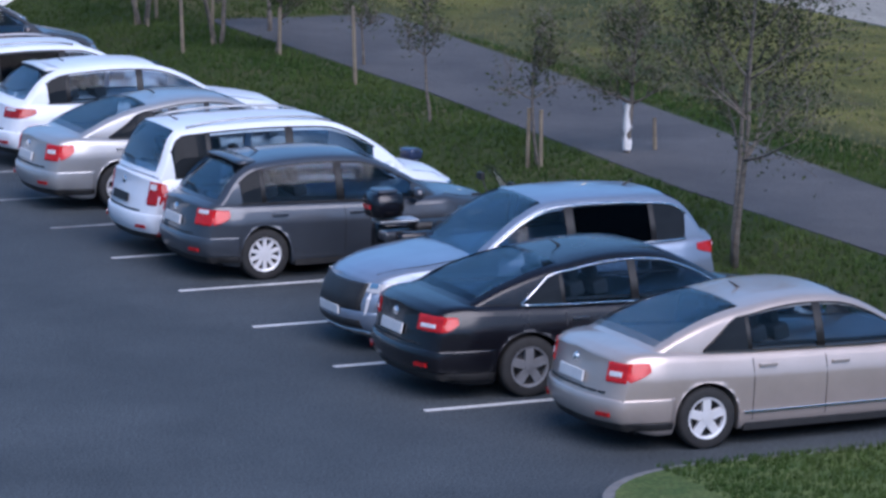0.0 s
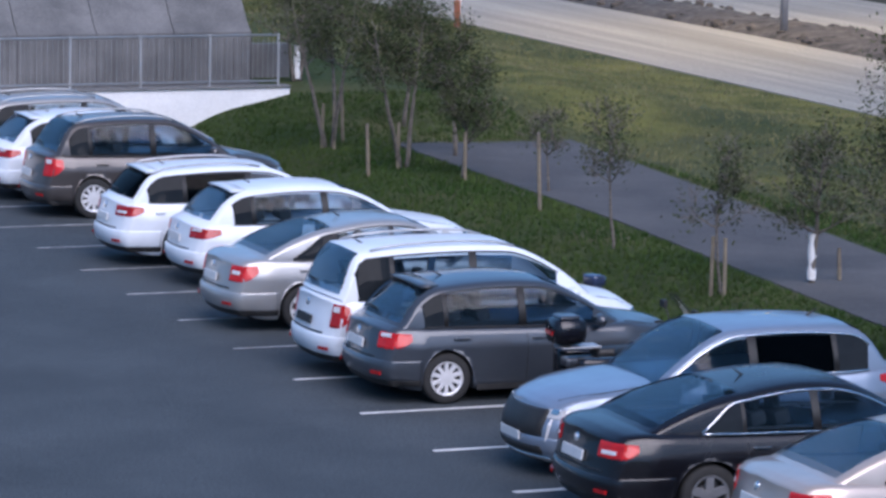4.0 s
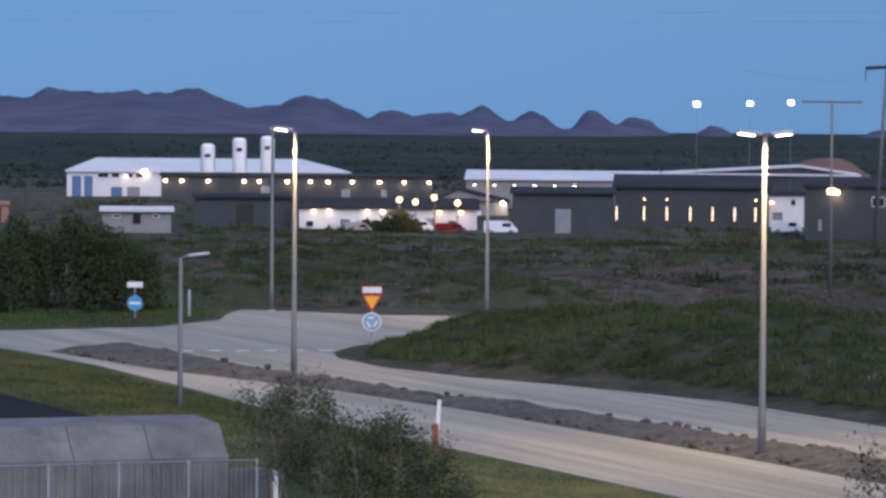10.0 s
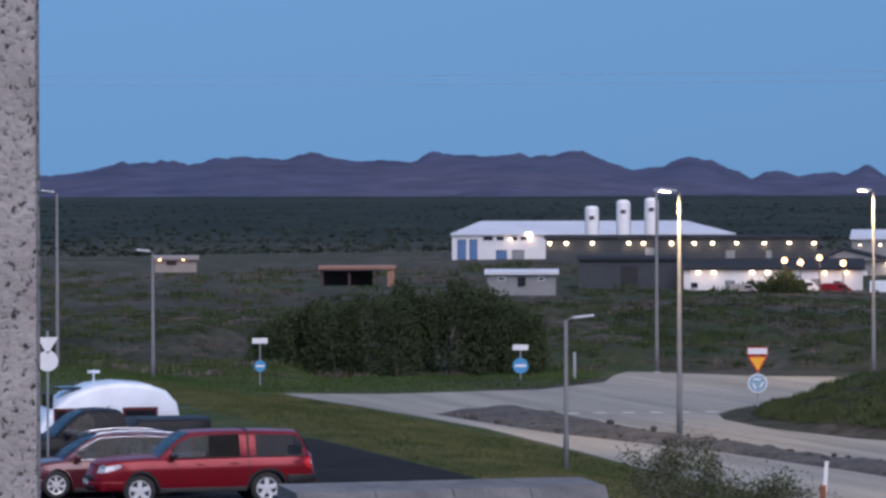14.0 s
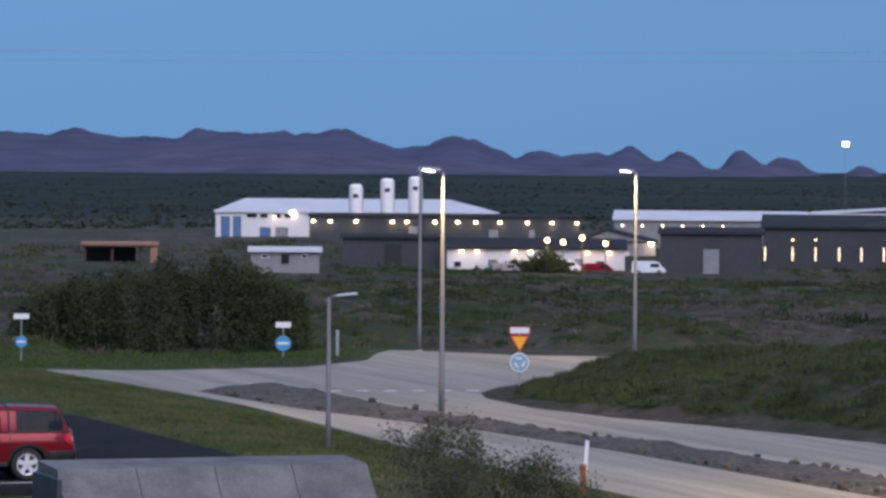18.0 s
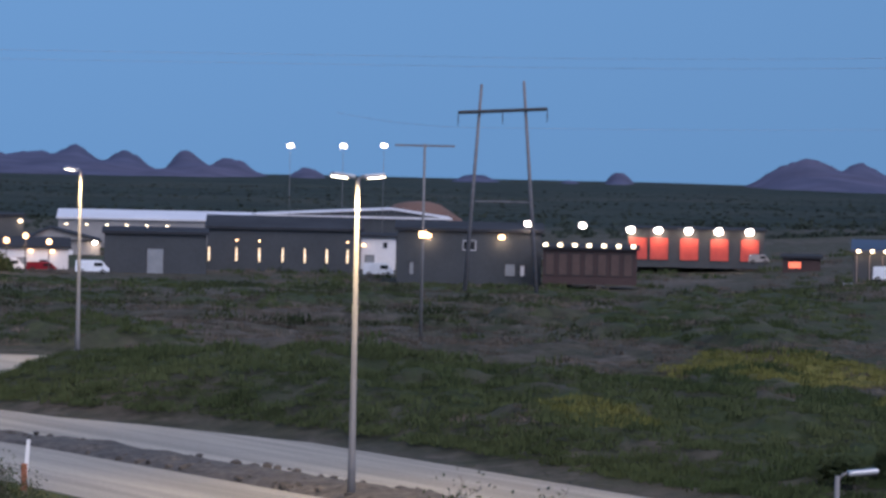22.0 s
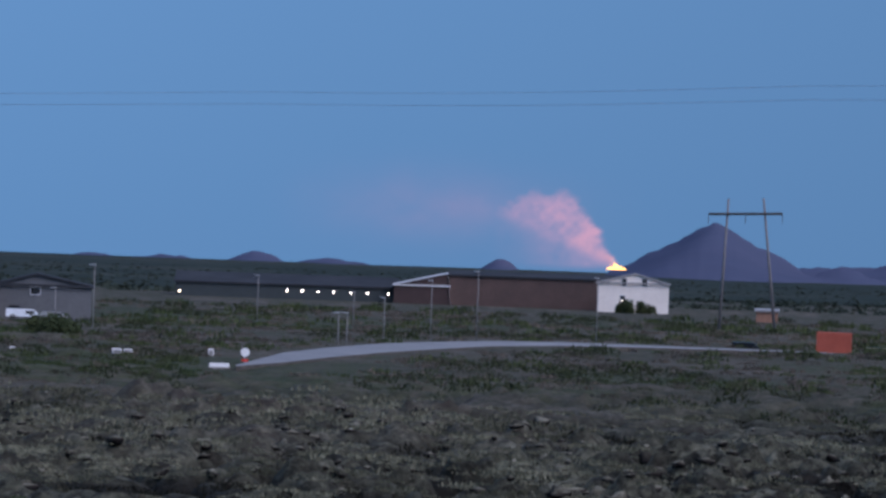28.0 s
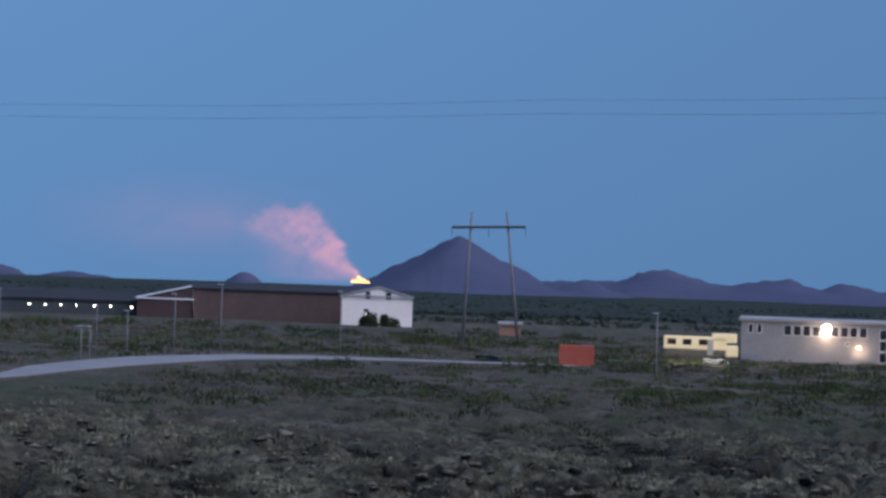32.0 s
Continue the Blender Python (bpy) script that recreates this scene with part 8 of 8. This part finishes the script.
build_smoke()
M["lava"] = lamp_mat("lava_glow", (1.0, 0.55, 0.14), 2.2)
vent = empty("lava_fountain", Matrix.Translation(polar(29.24, 3080, up(3080, -0.16))), "small glowing orange lava fountain on the plain", "lava")
rng = random.Random(4)
for k in range(7):
    bm = bmesh.new()
    h, w = rng.uniform(2.5, 6) * (1 - abs(k - 3) * 0.12), rng.uniform(1.5, 3)
    lathe(bm, [(w, 0), (w * 0.8, h * 0.4), (w * 0.35, h * 0.8), (0, h)], 9, "Z")
    for v in bm.verts:
        v.co.x += 0.8 * noise.noise(v.co * 0.5) - v.co.z * 0.5
    part("flame", bm, M["lava"], vent, m=Matrix.Translation(((k - 3) * 2.4, 0, 0)))


# ---- the rough-cast pier of the building from whose window one looks ----
def roughcast():
    m = mat("pebble_render", (0.30, 0.272, 0.26), (0.43, 0.392, 0.378), scale=14, fine=0.12, bump_scale=160, rough=0.95)
    n, l = m.node_tree.nodes, m.node_tree.links
    b = n["Principled BSDF"]
    pos = n.new("ShaderNodeTexCoord").outputs["Object"]
    t = n.new("ShaderNodeTexNoise")
    t.inputs["Scale"].default_value, t.inputs["Detail"].default_value, t.inputs["Roughness"].default_value = 150, 3, 0.7
    l.new(pos, t.inputs["Vector"])
    r = n.new("ShaderNodeValToRGB")
    r.color_ramp.elements[0].position, r.color_ramp.elements[1].position = 0.36, 0.46
    r.color_ramp.elements[0].color, r.color_ramp.elements[1].color = (0.10, 0.09, 0.09, 1), (1, 1, 1, 1)
    l.new(t.outputs["Fac"], r.inputs["Fac"])
    x = n.new("ShaderNodeMix")
    x.data_type, x.blend_type = "RGBA", "MULTIPLY"
    x.inputs["Factor"].default_value = 1.0
    src = b.inputs["Base Color"].links[0].from_socket
    l.new(src, x.inputs["A"])
    l.new(r.outputs["Color"], x.inputs["B"])
    l.new(x.outputs["Result"], b.inputs["Base Color"])
    q = n.new("ShaderNodeBump")
    q.inputs["Strength"].default_value, q.inputs["Distance"].default_value = 0.8, 0.003
    l.new(t.outputs["Fac"], q.inputs["Height"])
    l.new(q.outputs[0], b.inputs["Normal"])
    return m


p = polar(-12.33, 2.6)
bm = box(-0.9, 0.0, 0.0, 0.28, -0.2, 14.0, 0.012)
tagged(part("wall_pier", bm, roughcast(), m=pose(p.x, p.y, 0, 0, 0, 12.3)), "grey pebble-dashed wall pier beside the window", "wall", kind="structure")


# ---- grass tufts of the bank and shrubs of the heath ----
def tufts(name, n, region, h, label, seed, material, blades=4, keep=None):
    rng = np.random.default_rng(seed)
    u0, u1, v0, v1 = region
    u, v = rng.uniform(u0, u1, n), rng.uniform(v0, v1, n)
    if keep is not None:
        k = keep(u, v)
        u, v = u[k], v[k]
    n = len(u)
    x, y = O2.x + U2.x * u + V2.x * v, O2.y + U2.y * u + V2.y * v
    z = np.where((u > 3.0) & (v < 5.6), 0.09, zones(x, y)[0])
    P = np.stack([x, y, z], -1)[:, None, :]
    a = rng.uniform(0, np.pi * 2, (n, blades))
    hh = h * rng.uniform(0.5, 1.4, (n, blades))
    ln = rng.uniform(0.1, 0.7, (n, blades)) * hh
    w = h * 0.10
    off = np.stack([np.cos(a), np.sin(a), 0 * a], -1)
    sd = np.stack([-np.sin(a), np.cos(a), 0 * a], -1)
    base = P + off * h * 0.25 * rng.uniform(0, 1.5, (n, blades, 1))
    tip = base + off * ln[..., None] + np.stack([0 * a, 0 * a, hh], -1)
    verts = np.stack([base - sd * w, base + sd * w, tip], 2).reshape(-1, 3)
    me = bpy.data.meshes.new(name)
    me.vertices.add(len(verts))
    me.vertices.foreach_set("co", verts.ravel())
    f = len(verts) // 3
    me.loops.add(f * 3)
    me.loops.foreach_set("vertex_index", np.arange(f * 3))
    me.polygons.add(f)
    me.polygons.foreach_set("loop_start", np.arange(0, f * 3, 3))
    me.update()
    me.materials.append(material)
    return tagged(new(name, me), label, "grass", kind="stuff")


def off_path(u, v):
    near = np.interp(u, [-60, -30, -19, -9, 12], [8.1, 8.9, 8.6, 7.8, 7.4])
    far = np.interp(u, [-60, -30, -20, -8, 12], [12.6, 12.4, 11.5, 10.3, 9.9])
    return ~((v > near - 0.1) & (v < far + 0.1) & (u > -29.5))


tufts("bank_grass", 42000, (-33.8, 8, 5.5, 12.2), 0.075, "short green grass of the bank", 1, M["blade"], 4, off_path)
tufts("verge_grass", 16000, (-60, 0, 11.4, 20.2), 0.07, "rough dry grass of the verge", 2, M["blade_dry"], 4, off_path)
tufts("street_lawn_grass", 26000, (-112, -52, 12.6, 20.6), 0.10, "rough grass between the lot and the road", 4, M["blade_mixed"], 3, lambda u, v: v < np.interp(u, [-112, -104, -95, -80, -68], [19.8, 20.4, 21.0, 20.8, 20.0]))
tufts("thicket_lawn_grass", 15000, (-134, -113, 10, 38), 0.11, "bright grass below the willow thicket", 5, M["blade"], 3, lambda u, v: u < np.interp(v, [12, 20, 31, 35, 39], [-113.6, -113.6, -113.6, -118.5, -127]))
tufts("island_grass", 9000, (3.5, 9, 0.9, 5.6), 0.06, "short green grass of the island", 3, M["blade"], 4)


def clumps(name, n, pick, size, label, seed, material, leaves=100, leaf=0.13, grow=0.0, flat=0.85, lay=0.5, blade=0.0):
    """Low shrubs as clusters of small leaves; pick gives heading and distance."""
    rng = np.random.default_rng(seed)
    az, r = pick(rng, n)
    n = len(az)
    x, y = r * np.sin(np.radians(az)), r * np.cos(np.radians(az))
    z, lava, lawn, yellow, moss, wood, scrub = zones(x, y)
    s = size * rng.uniform(0.5, 1.5, n) * (0.7 + 0.3 * fbm(x / 20, y / 20, 2, 5)) * (1 + grow * np.clip(r / 220 - 1, 0, 3))
    c = np.stack([x, y, z], -1)[:, None, :]
    d = rng.normal(size=(n, leaves, 3))
    d /= np.linalg.norm(d, axis=-1, keepdims=True)
    d[..., 2] = np.abs(d[..., 2]) * 0.75
    p = c + d * s[:, None, None] * rng.uniform(0.55, 1.0, (n, leaves, 1)) * np.array([1.5, 1.5, flat])
    out = d + np.array([0, 0, lay]) + 0.45 * rng.normal(size=(n, leaves, 3))
    a = np.cross(out, rng.normal(size=(n, leaves, 3)))
    a /= np.linalg.norm(a, axis=-1, keepdims=True) + 1e-6
    b = np.cross(out, a)
    b /= np.linalg.norm(b, axis=-1, keepdims=True) + 1e-6
    k = (s * leaf)[:, None, None] * rng.uniform(0.6, 1.3, (n, leaves, 1))
    verts = np.stack([p - a * k - b * k * 0.5, p + a * k - b * k * 0.5, p + b * k * 1.1], 2).reshape(-1, 3)
    if blade:
        # upright sprigs, thin and tapering
        w = rng.normal(size=(n, leaves, 3)) * np.array([1, 1, 0.15])
        w /= np.linalg.norm(w, axis=-1, keepdims=True)
        tip = p + np.array([0, 0, 1.0]) * k * blade + rng.normal(size=(n, leaves, 3)) * k * 0.5
        verts = np.stack([p - w * k * 0.55, p + w * k * 0.55, tip], 2).reshape(-1, 3)
    f = len(verts) // 3
    me = bpy.data.meshes.new(name)
    me.vertices.add(len(verts))
    me.vertices.foreach_set("co", verts.ravel())
    me.loops.add(f * 3)
    me.loops.foreach_set("vertex_index", np.arange(f * 3))
    me.polygons.add(f)
    me.polygons.foreach_set("loop_start", np.arange(0, f * 3, 3))
    me.update()
    me.materials.append(material)
    return tagged(new(name, me), label, "shrubs", kind="stuff")


def on_heath(rng, n):
    az, r = rng.uniform(-13, 37.5, n * 12), 135 + 380 * rng.random(n * 12) ** 1.2
    x, y = r * np.sin(np.radians(az)), r * np.cos(np.radians(az))
    u, v = (x - O2.x) * U2.x + (y - O2.y) * U2.y, (x - O2.x) * V2.x + (y - O2.y) * V2.y
    k = (np.hypot((u + 114) / 1.2, v - 41) > 12.5) & (zones(x, y)[6] > 0.45 + 0.4 * rng.random(n * 12)) & ~((u > -125) & (v < 38)) & ~((az > 16) & (r < 240))
    k = k & ~((az > 23.3) & (az < 32.8) & (r > 225) & (r < 460)) & ~((az > 11.8) & (az < 17.8) & (r > 205) & (r < 262))
    return az[k][:n], r[k][:n]


def on_berm(rng, n):
    u = rng.uniform(-100, -30, n)
    v = np.interp(u, [-100, -91, -85, -80, -76, -67], [36.4, 32.4, 32.2, 33.2, 34.8, 36.6]) + 24 * rng.random(n) ** 1.4
    x, y = O2.x + U2.x * u + V2.x * v, O2.y + U2.y * u + V2.y * v
    return np.degrees(np.arctan2(x, y)), np.hypot(x, y)


M["heath_leaf"] = mat("heath_leaf", (0.030, 0.048, 0.020), (0.070, 0.088, 0.040), scale=0.05, fine=0.25, bump_scale=1.0, rough=0.95, spec=0.1)
clumps("heath_shrubs", 4600, on_heath, 0.50, "low dark green shrubs on the heath", 6, M["heath_leaf"], 90, 0.13, flat=0.5, blade=2.6)
clumps("berm_shrubs", 5200, on_berm, 0.34, "weeds and low shrubs on the road berm", 7, M["heath_leaf"], 80, 0.13, flat=0.5, blade=2.8)


def far_woods(rng, n):
    return rng.uniform(-13, 37.5, n), 860 + 1900 * rng.random(n) ** 1.6


M["wood_leaf"] = mat("far_wood_leaf", (0.026, 0.038, 0.029), (0.044, 0.057, 0.045), scale=0.004, fine=0.3, bump_scale=0.05, rough=1.0, spec=0.1)
clumps("far_woods", 9000, far_woods, 0.85, "dark belt of low woodland on the far plain", 9, M["wood_leaf"], 14, 0.5, flat=1.5)


# ---- blocks of the lava field: pale moss on top, shade painted underneath ----
def shaded_moss_rock():
    m = bpy.data.materials.new("shaded_mossy_lava")
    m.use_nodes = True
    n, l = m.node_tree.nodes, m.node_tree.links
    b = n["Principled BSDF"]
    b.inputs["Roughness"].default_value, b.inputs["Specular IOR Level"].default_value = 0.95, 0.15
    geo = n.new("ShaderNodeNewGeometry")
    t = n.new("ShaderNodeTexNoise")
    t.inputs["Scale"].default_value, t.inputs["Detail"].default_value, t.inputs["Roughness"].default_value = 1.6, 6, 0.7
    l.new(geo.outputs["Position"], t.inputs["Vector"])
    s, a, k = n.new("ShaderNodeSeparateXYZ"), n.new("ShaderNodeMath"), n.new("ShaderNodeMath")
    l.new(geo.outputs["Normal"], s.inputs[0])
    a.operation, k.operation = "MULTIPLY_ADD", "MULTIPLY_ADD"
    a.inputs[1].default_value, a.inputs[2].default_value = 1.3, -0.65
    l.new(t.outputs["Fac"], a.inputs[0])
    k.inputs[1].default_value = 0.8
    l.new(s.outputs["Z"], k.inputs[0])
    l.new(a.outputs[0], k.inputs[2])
    # ramp over the face's tilt: mossy tops pale, steep and under faces painted shaded
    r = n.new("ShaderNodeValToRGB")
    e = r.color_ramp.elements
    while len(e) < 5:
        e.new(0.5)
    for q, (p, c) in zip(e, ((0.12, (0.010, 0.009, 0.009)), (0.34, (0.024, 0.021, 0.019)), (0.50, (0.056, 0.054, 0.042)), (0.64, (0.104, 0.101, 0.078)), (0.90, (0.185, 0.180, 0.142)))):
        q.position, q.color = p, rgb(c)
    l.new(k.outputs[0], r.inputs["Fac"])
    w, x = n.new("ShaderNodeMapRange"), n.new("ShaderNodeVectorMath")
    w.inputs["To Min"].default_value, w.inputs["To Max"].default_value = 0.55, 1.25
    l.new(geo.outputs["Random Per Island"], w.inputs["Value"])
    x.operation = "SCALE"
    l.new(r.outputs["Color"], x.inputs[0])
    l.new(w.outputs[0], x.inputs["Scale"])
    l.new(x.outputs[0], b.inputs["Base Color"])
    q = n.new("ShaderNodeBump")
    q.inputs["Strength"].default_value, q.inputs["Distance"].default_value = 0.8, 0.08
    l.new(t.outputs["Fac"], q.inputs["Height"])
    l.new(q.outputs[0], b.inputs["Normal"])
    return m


def lava_blocks(name, n, a0, a1, r0, r1, size, label, seed, keep=0.35, fine=2):
    bm = bmesh.new()
    bmesh.ops.create_icosphere(bm, subdivisions=fine, radius=1.0)
    ball = np.array([v.co[:] for v in bm.verts])
    tri_ = np.array([[v.index for v in f.verts] for f in bm.faces])
    bm.free()
    rng = np.random.default_rng(seed)
    az, r = rng.uniform(a0, a1, n), np.sqrt(rng.uniform(r0 * r0, r1 * r1, n))
    x, y = r * np.sin(np.radians(az)), r * np.cos(np.radians(az))
    z, lava, lawn, yellow, moss, wood, scrub = zones(x, y)
    k = (lava > keep) & (fbm(x / 9, y / 9, 3, 23) > 0.36) & (rng.random(n) > smooth(r1 * 0.7, r1, r))
    x, y, z = x[k], y[k], z[k]
    n = len(x)
    s = size * np.exp(rng.normal(0, 0.38, n))
    turn = rng.uniform(0, np.pi, n)
    sx, sy, sz = s * rng.uniform(0.9, 1.7, n), s * rng.uniform(0.6, 1.1, n), s * rng.uniform(0.45, 0.8, n)
    f = 1.9
    own = np.arange(n)[:, None] * 3.7
    dent = fbm(ball[None, :, 0] * f + 9 + own, (ball[None, :, 1] + ball[None, :, 2] * 1.7) * f + 7, 3, seed)
    dent = 0.6 * dent + 0.4 * np.abs(fbm(ball[None, :, 1] * 2.1 + 5 + own, (ball[None, :, 2] - ball[None, :, 0]) * 2.1 + 3, 3, seed + 4) - 0.5) * 3.0
    P = ball[None] * (0.12 + 1.75 * dent[..., None])
    X, Y = P[..., 0] * sx[:, None], P[..., 1] * sy[:, None]
    c, q = np.cos(turn)[:, None], np.sin(turn)[:, None]
    V = np.stack([x[:, None] + X * c - Y * q, y[:, None] + X * q + Y * c, z[:, None] + P[..., 2] * sz[:, None] + (-0.12) * s[:, None]], -1).reshape(-1, 3)
    F = (tri_[None] + (np.arange(n) * len(ball))[:, None, None]).reshape(-1, 3)
    me = bpy.data.meshes.new(name)
    me.vertices.add(len(V))
    me.vertices.foreach_set("co", V.ravel())
    me.loops.add(F.size)
    me.loops.foreach_set("vertex_index", F.ravel())
    me.polygons.add(len(F))
    me.polygons.foreach_set("loop_start", np.arange(0, F.size, 3))
    me.update()
    me.materials.append(M["shaded_moss_rock"])
    return tagged(new(name, me), label, "lava rocks", kind="stuff")


M["shaded_moss_rock"] = shaded_moss_rock()
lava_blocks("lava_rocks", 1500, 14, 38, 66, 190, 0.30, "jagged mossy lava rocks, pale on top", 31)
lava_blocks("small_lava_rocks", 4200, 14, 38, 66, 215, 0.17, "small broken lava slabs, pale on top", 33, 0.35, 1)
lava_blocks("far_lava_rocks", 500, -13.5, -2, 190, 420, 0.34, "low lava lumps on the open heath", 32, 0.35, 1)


def on_lava(low, high, r0, r1):
    """Spots of the lava field whose moss and shade mask lies between low and high."""
    def pick(rng, n):
        az, r = rng.uniform(10.5, 38, n * 6), np.sqrt(rng.uniform(r0 * r0, r1 * r1, n * 6))
        x, y = r * np.sin(np.radians(az)), r * np.cos(np.radians(az))
        z, lava, lawn, yellow, moss, wood, scrub = zones(x, y)
        k = (lava > 0.45) & (moss >= low) & (moss <= high) & ((high < 0.5) | (fbm(x / 13, y / 13, 3, 29) > 0.40 + 0.1 * rng.random(len(x))))
        return az[k][:n], r[k][:n]
    return pick


M["cushion"] = mat("pale_moss", (0.044, 0.048, 0.032), (0.205, 0.208, 0.150), scale=0.16, fine=0.4, bump_scale=3, rough=0.95, spec=0.1)
M["heather"] = mat("dark_heather", (0.007, 0.007, 0.006), (0.024, 0.025, 0.018), scale=0.3, fine=0.4, bump_scale=3, rough=0.95, spec=0.1)
clumps("moss_cushions", 1500, on_lava(0.55, 1.0, 66, 150), 0.55, "pale grey-brown moss cushions on the lava", 41, M["cushion"], 110, 0.10, flat=0.30, blade=1.5)
clumps("far_moss_cushions", 2000, on_lava(0.55, 1.0, 140, 235), 0.6, "pale moss cushions further out on the lava", 42, M["cushion"], 64, 0.13, flat=0.30, blade=1.5)
clumps("lava_heather", 3000, on_lava(0.0, 0.05, 66, 240), 0.50, "dark heather in the hollows of the lava", 43, M["heather"], 40, 0.14, flat=0.5, blade=2.0)


def on_open_heath(rng, n):
    az, r = rng.uniform(-13.5, 37.5, n * 3), 140 + 540 * rng.random(n * 3) ** 1.3
    x, y = r * np.sin(np.radians(az)), r * np.cos(np.radians(az))
    u, v = (x - O2.x) * U2.x + (y - O2.y) * U2.y, (x - O2.x) * V2.x + (y - O2.y) * V2.y
    k = (np.hypot((u + 114) / 1.2, v - 41) > 12.5) & ~((u > -125) & (v < 38)) & ~((az > 15) & (r < 235)) & (fbm(x / 14, y / 14, 3, 73) > 0.47)
    near = np.interp(az, [23.7, 25.0, 26.6, 28.4, 32.5], [240, 272, 322, 380, 404])
    k = k & ~((az > 23.3) & (az < 32.8) & (r > near - 16) & (r < near + 55)) & ~((az > 11.8) & (az < 17.8) & (r > 205) & (r < 262))
    return az[k][:n], r[k][:n]


M["tussock"] = mat("brown_tussock", (0.060, 0.053, 0.045), (0.145, 0.126, 0.106), scale=0.12, fine=0.4, bump_scale=1.5, rough=0.95, spec=0.1)
clumps("heath_tussocks", 5000, on_open_heath, 0.42, "pale brown tussocks and moss cushions on the heath", 12, M["tussock"], 34, 0.20, 0.6, 0.4, blade=1.8)
clumps("dark_heath_shrubs", 2200, on_open_heath, 0.55, "low dark shrubs scattered over the heath", 13, M["heath_leaf"], 40, 0.19, 0.8, 0.5, blade=2.2)


def on_yellow(rng, n):
    az, r = rng.uniform(5, 18, n * 8), rng.uniform(100, 200, n * 8)
    x, y = r * np.sin(np.radians(az)), r * np.cos(np.radians(az))
    k = zones(x, y)[3] > 0.25 + 0.4 * rng.random(n * 8)
    v = (x - O2.x) * V2.x + (y - O2.y) * V2.y
    k = k & (v > 36)
    return az[k][:n], r[k][:n]


def on_brown(rng, n):
    az, r = rng.uniform(-4, 24, n * 4), 112 + 210 * rng.random(n * 4)
    x, y = r * np.sin(np.radians(az)), r * np.cos(np.radians(az))
    u, v = (x - O2.x) * U2.x + (y - O2.y) * U2.y, (x - O2.x) * V2.x + (y - O2.y) * V2.y
    z = zones(x, y)
    k = (v > 38) & (np.hypot((u + 114) / 1.2, v - 41) > 12.5) & (z[6] < 0.5) & (z[1] < 0.5) & (fbm(x / 6, y / 6, 3, 77) > 0.42)
    k = k & ~((az > 11.8) & (az < 17.8) & (r > 205) & (r < 262)) & ~((az > 23.3) & (r > 225))
    return az[k][:n], r[k][:n]


M["yellow_blade"] = mat("yellow_green_blade", (0.070, 0.084, 0.024), (0.175, 0.170, 0.056), scale=0.15, fine=0.3, bump_scale=3, rough=0.95, spec=0.1)
M["brown_blade"] = mat("brown_heath_blade", (0.052, 0.047, 0.038), (0.125, 0.108, 0.088), scale=0.12, fine=0.3, bump_scale=2, rough=0.95, spec=0.1)
clumps("yellow_grass", 2600, on_yellow, 0.40, "yellow-green grass beside the road", 14, M["yellow_blade"], 60, 0.13, flat=0.4, blade=2.4)
clumps("brown_grass", 4200, on_brown, 0.42, "brown heath grass and moss", 15, M["brown_blade"], 50, 0.13, flat=0.35, blade=1.8)


def on_thicket(r0, cut):
    """Spots for taller bushes on the open land, clear of roads and yards."""
    def pick(rng, n):
        az, r = rng.uniform(-13.5, 37.5, n * 8), r0 + 500 * rng.random(n * 8) ** 1.25
        x, y = r * np.sin(np.radians(az)), r * np.cos(np.radians(az))
        u, v = (x - O2.x) * U2.x + (y - O2.y) * U2.y, (x - O2.x) * V2.x + (y - O2.y) * V2.y
        near = np.interp(az, [23.7, 25.0, 26.6, 28.4, 32.5], [240, 272, 322, 380, 404])
        k = (fbm(az / 2.2 + cut * 30, np.log(r) * 13.0, 3, 87) > cut) & (v > 40) & (u < 60) & ~((az < 17) & (r > 445))
        k = k & (np.hypot((u + 114) / 1.2, v - 41) > 14) & ~((az > -11) & (az < -4) & (r < 200))
        k = k & ~((az > 23.0) & (az < 33.0) & (r > near - 40) & (r < near + 70)) & ~((az > 11.5) & (az < 18.2) & (r > 195) & (r < 268))
        return az[k][:n], r[k][:n]
    return pick


M["thicket_leaf"] = mat("dark_thicket_leaf", (0.020, 0.030, 0.015), (0.048, 0.060, 0.032), scale=0.06, fine=0.3, bump_scale=1.5, rough=0.95, spec=0.1)
M["grey_twig"] = mat("grey_brown_twig", (0.048, 0.044, 0.038), (0.110, 0.098, 0.084), scale=0.06, fine=0.3, bump_scale=1.5, rough=0.95, spec=0.1)
clumps("dark_thickets", 1300, on_thicket(205, 0.54), 0.85, "dark green thickets scattered over the open land", 16, M["thicket_leaf"], 90, 0.12, 0.35, 0.8, blade=1.6)
clumps("grey_thickets", 1500, on_thicket(185, 0.50), 0.62, "grey-brown scrub scattered over the open land", 17, M["grey_twig"], 70, 0.12, 0.35, 0.6, blade=1.6)
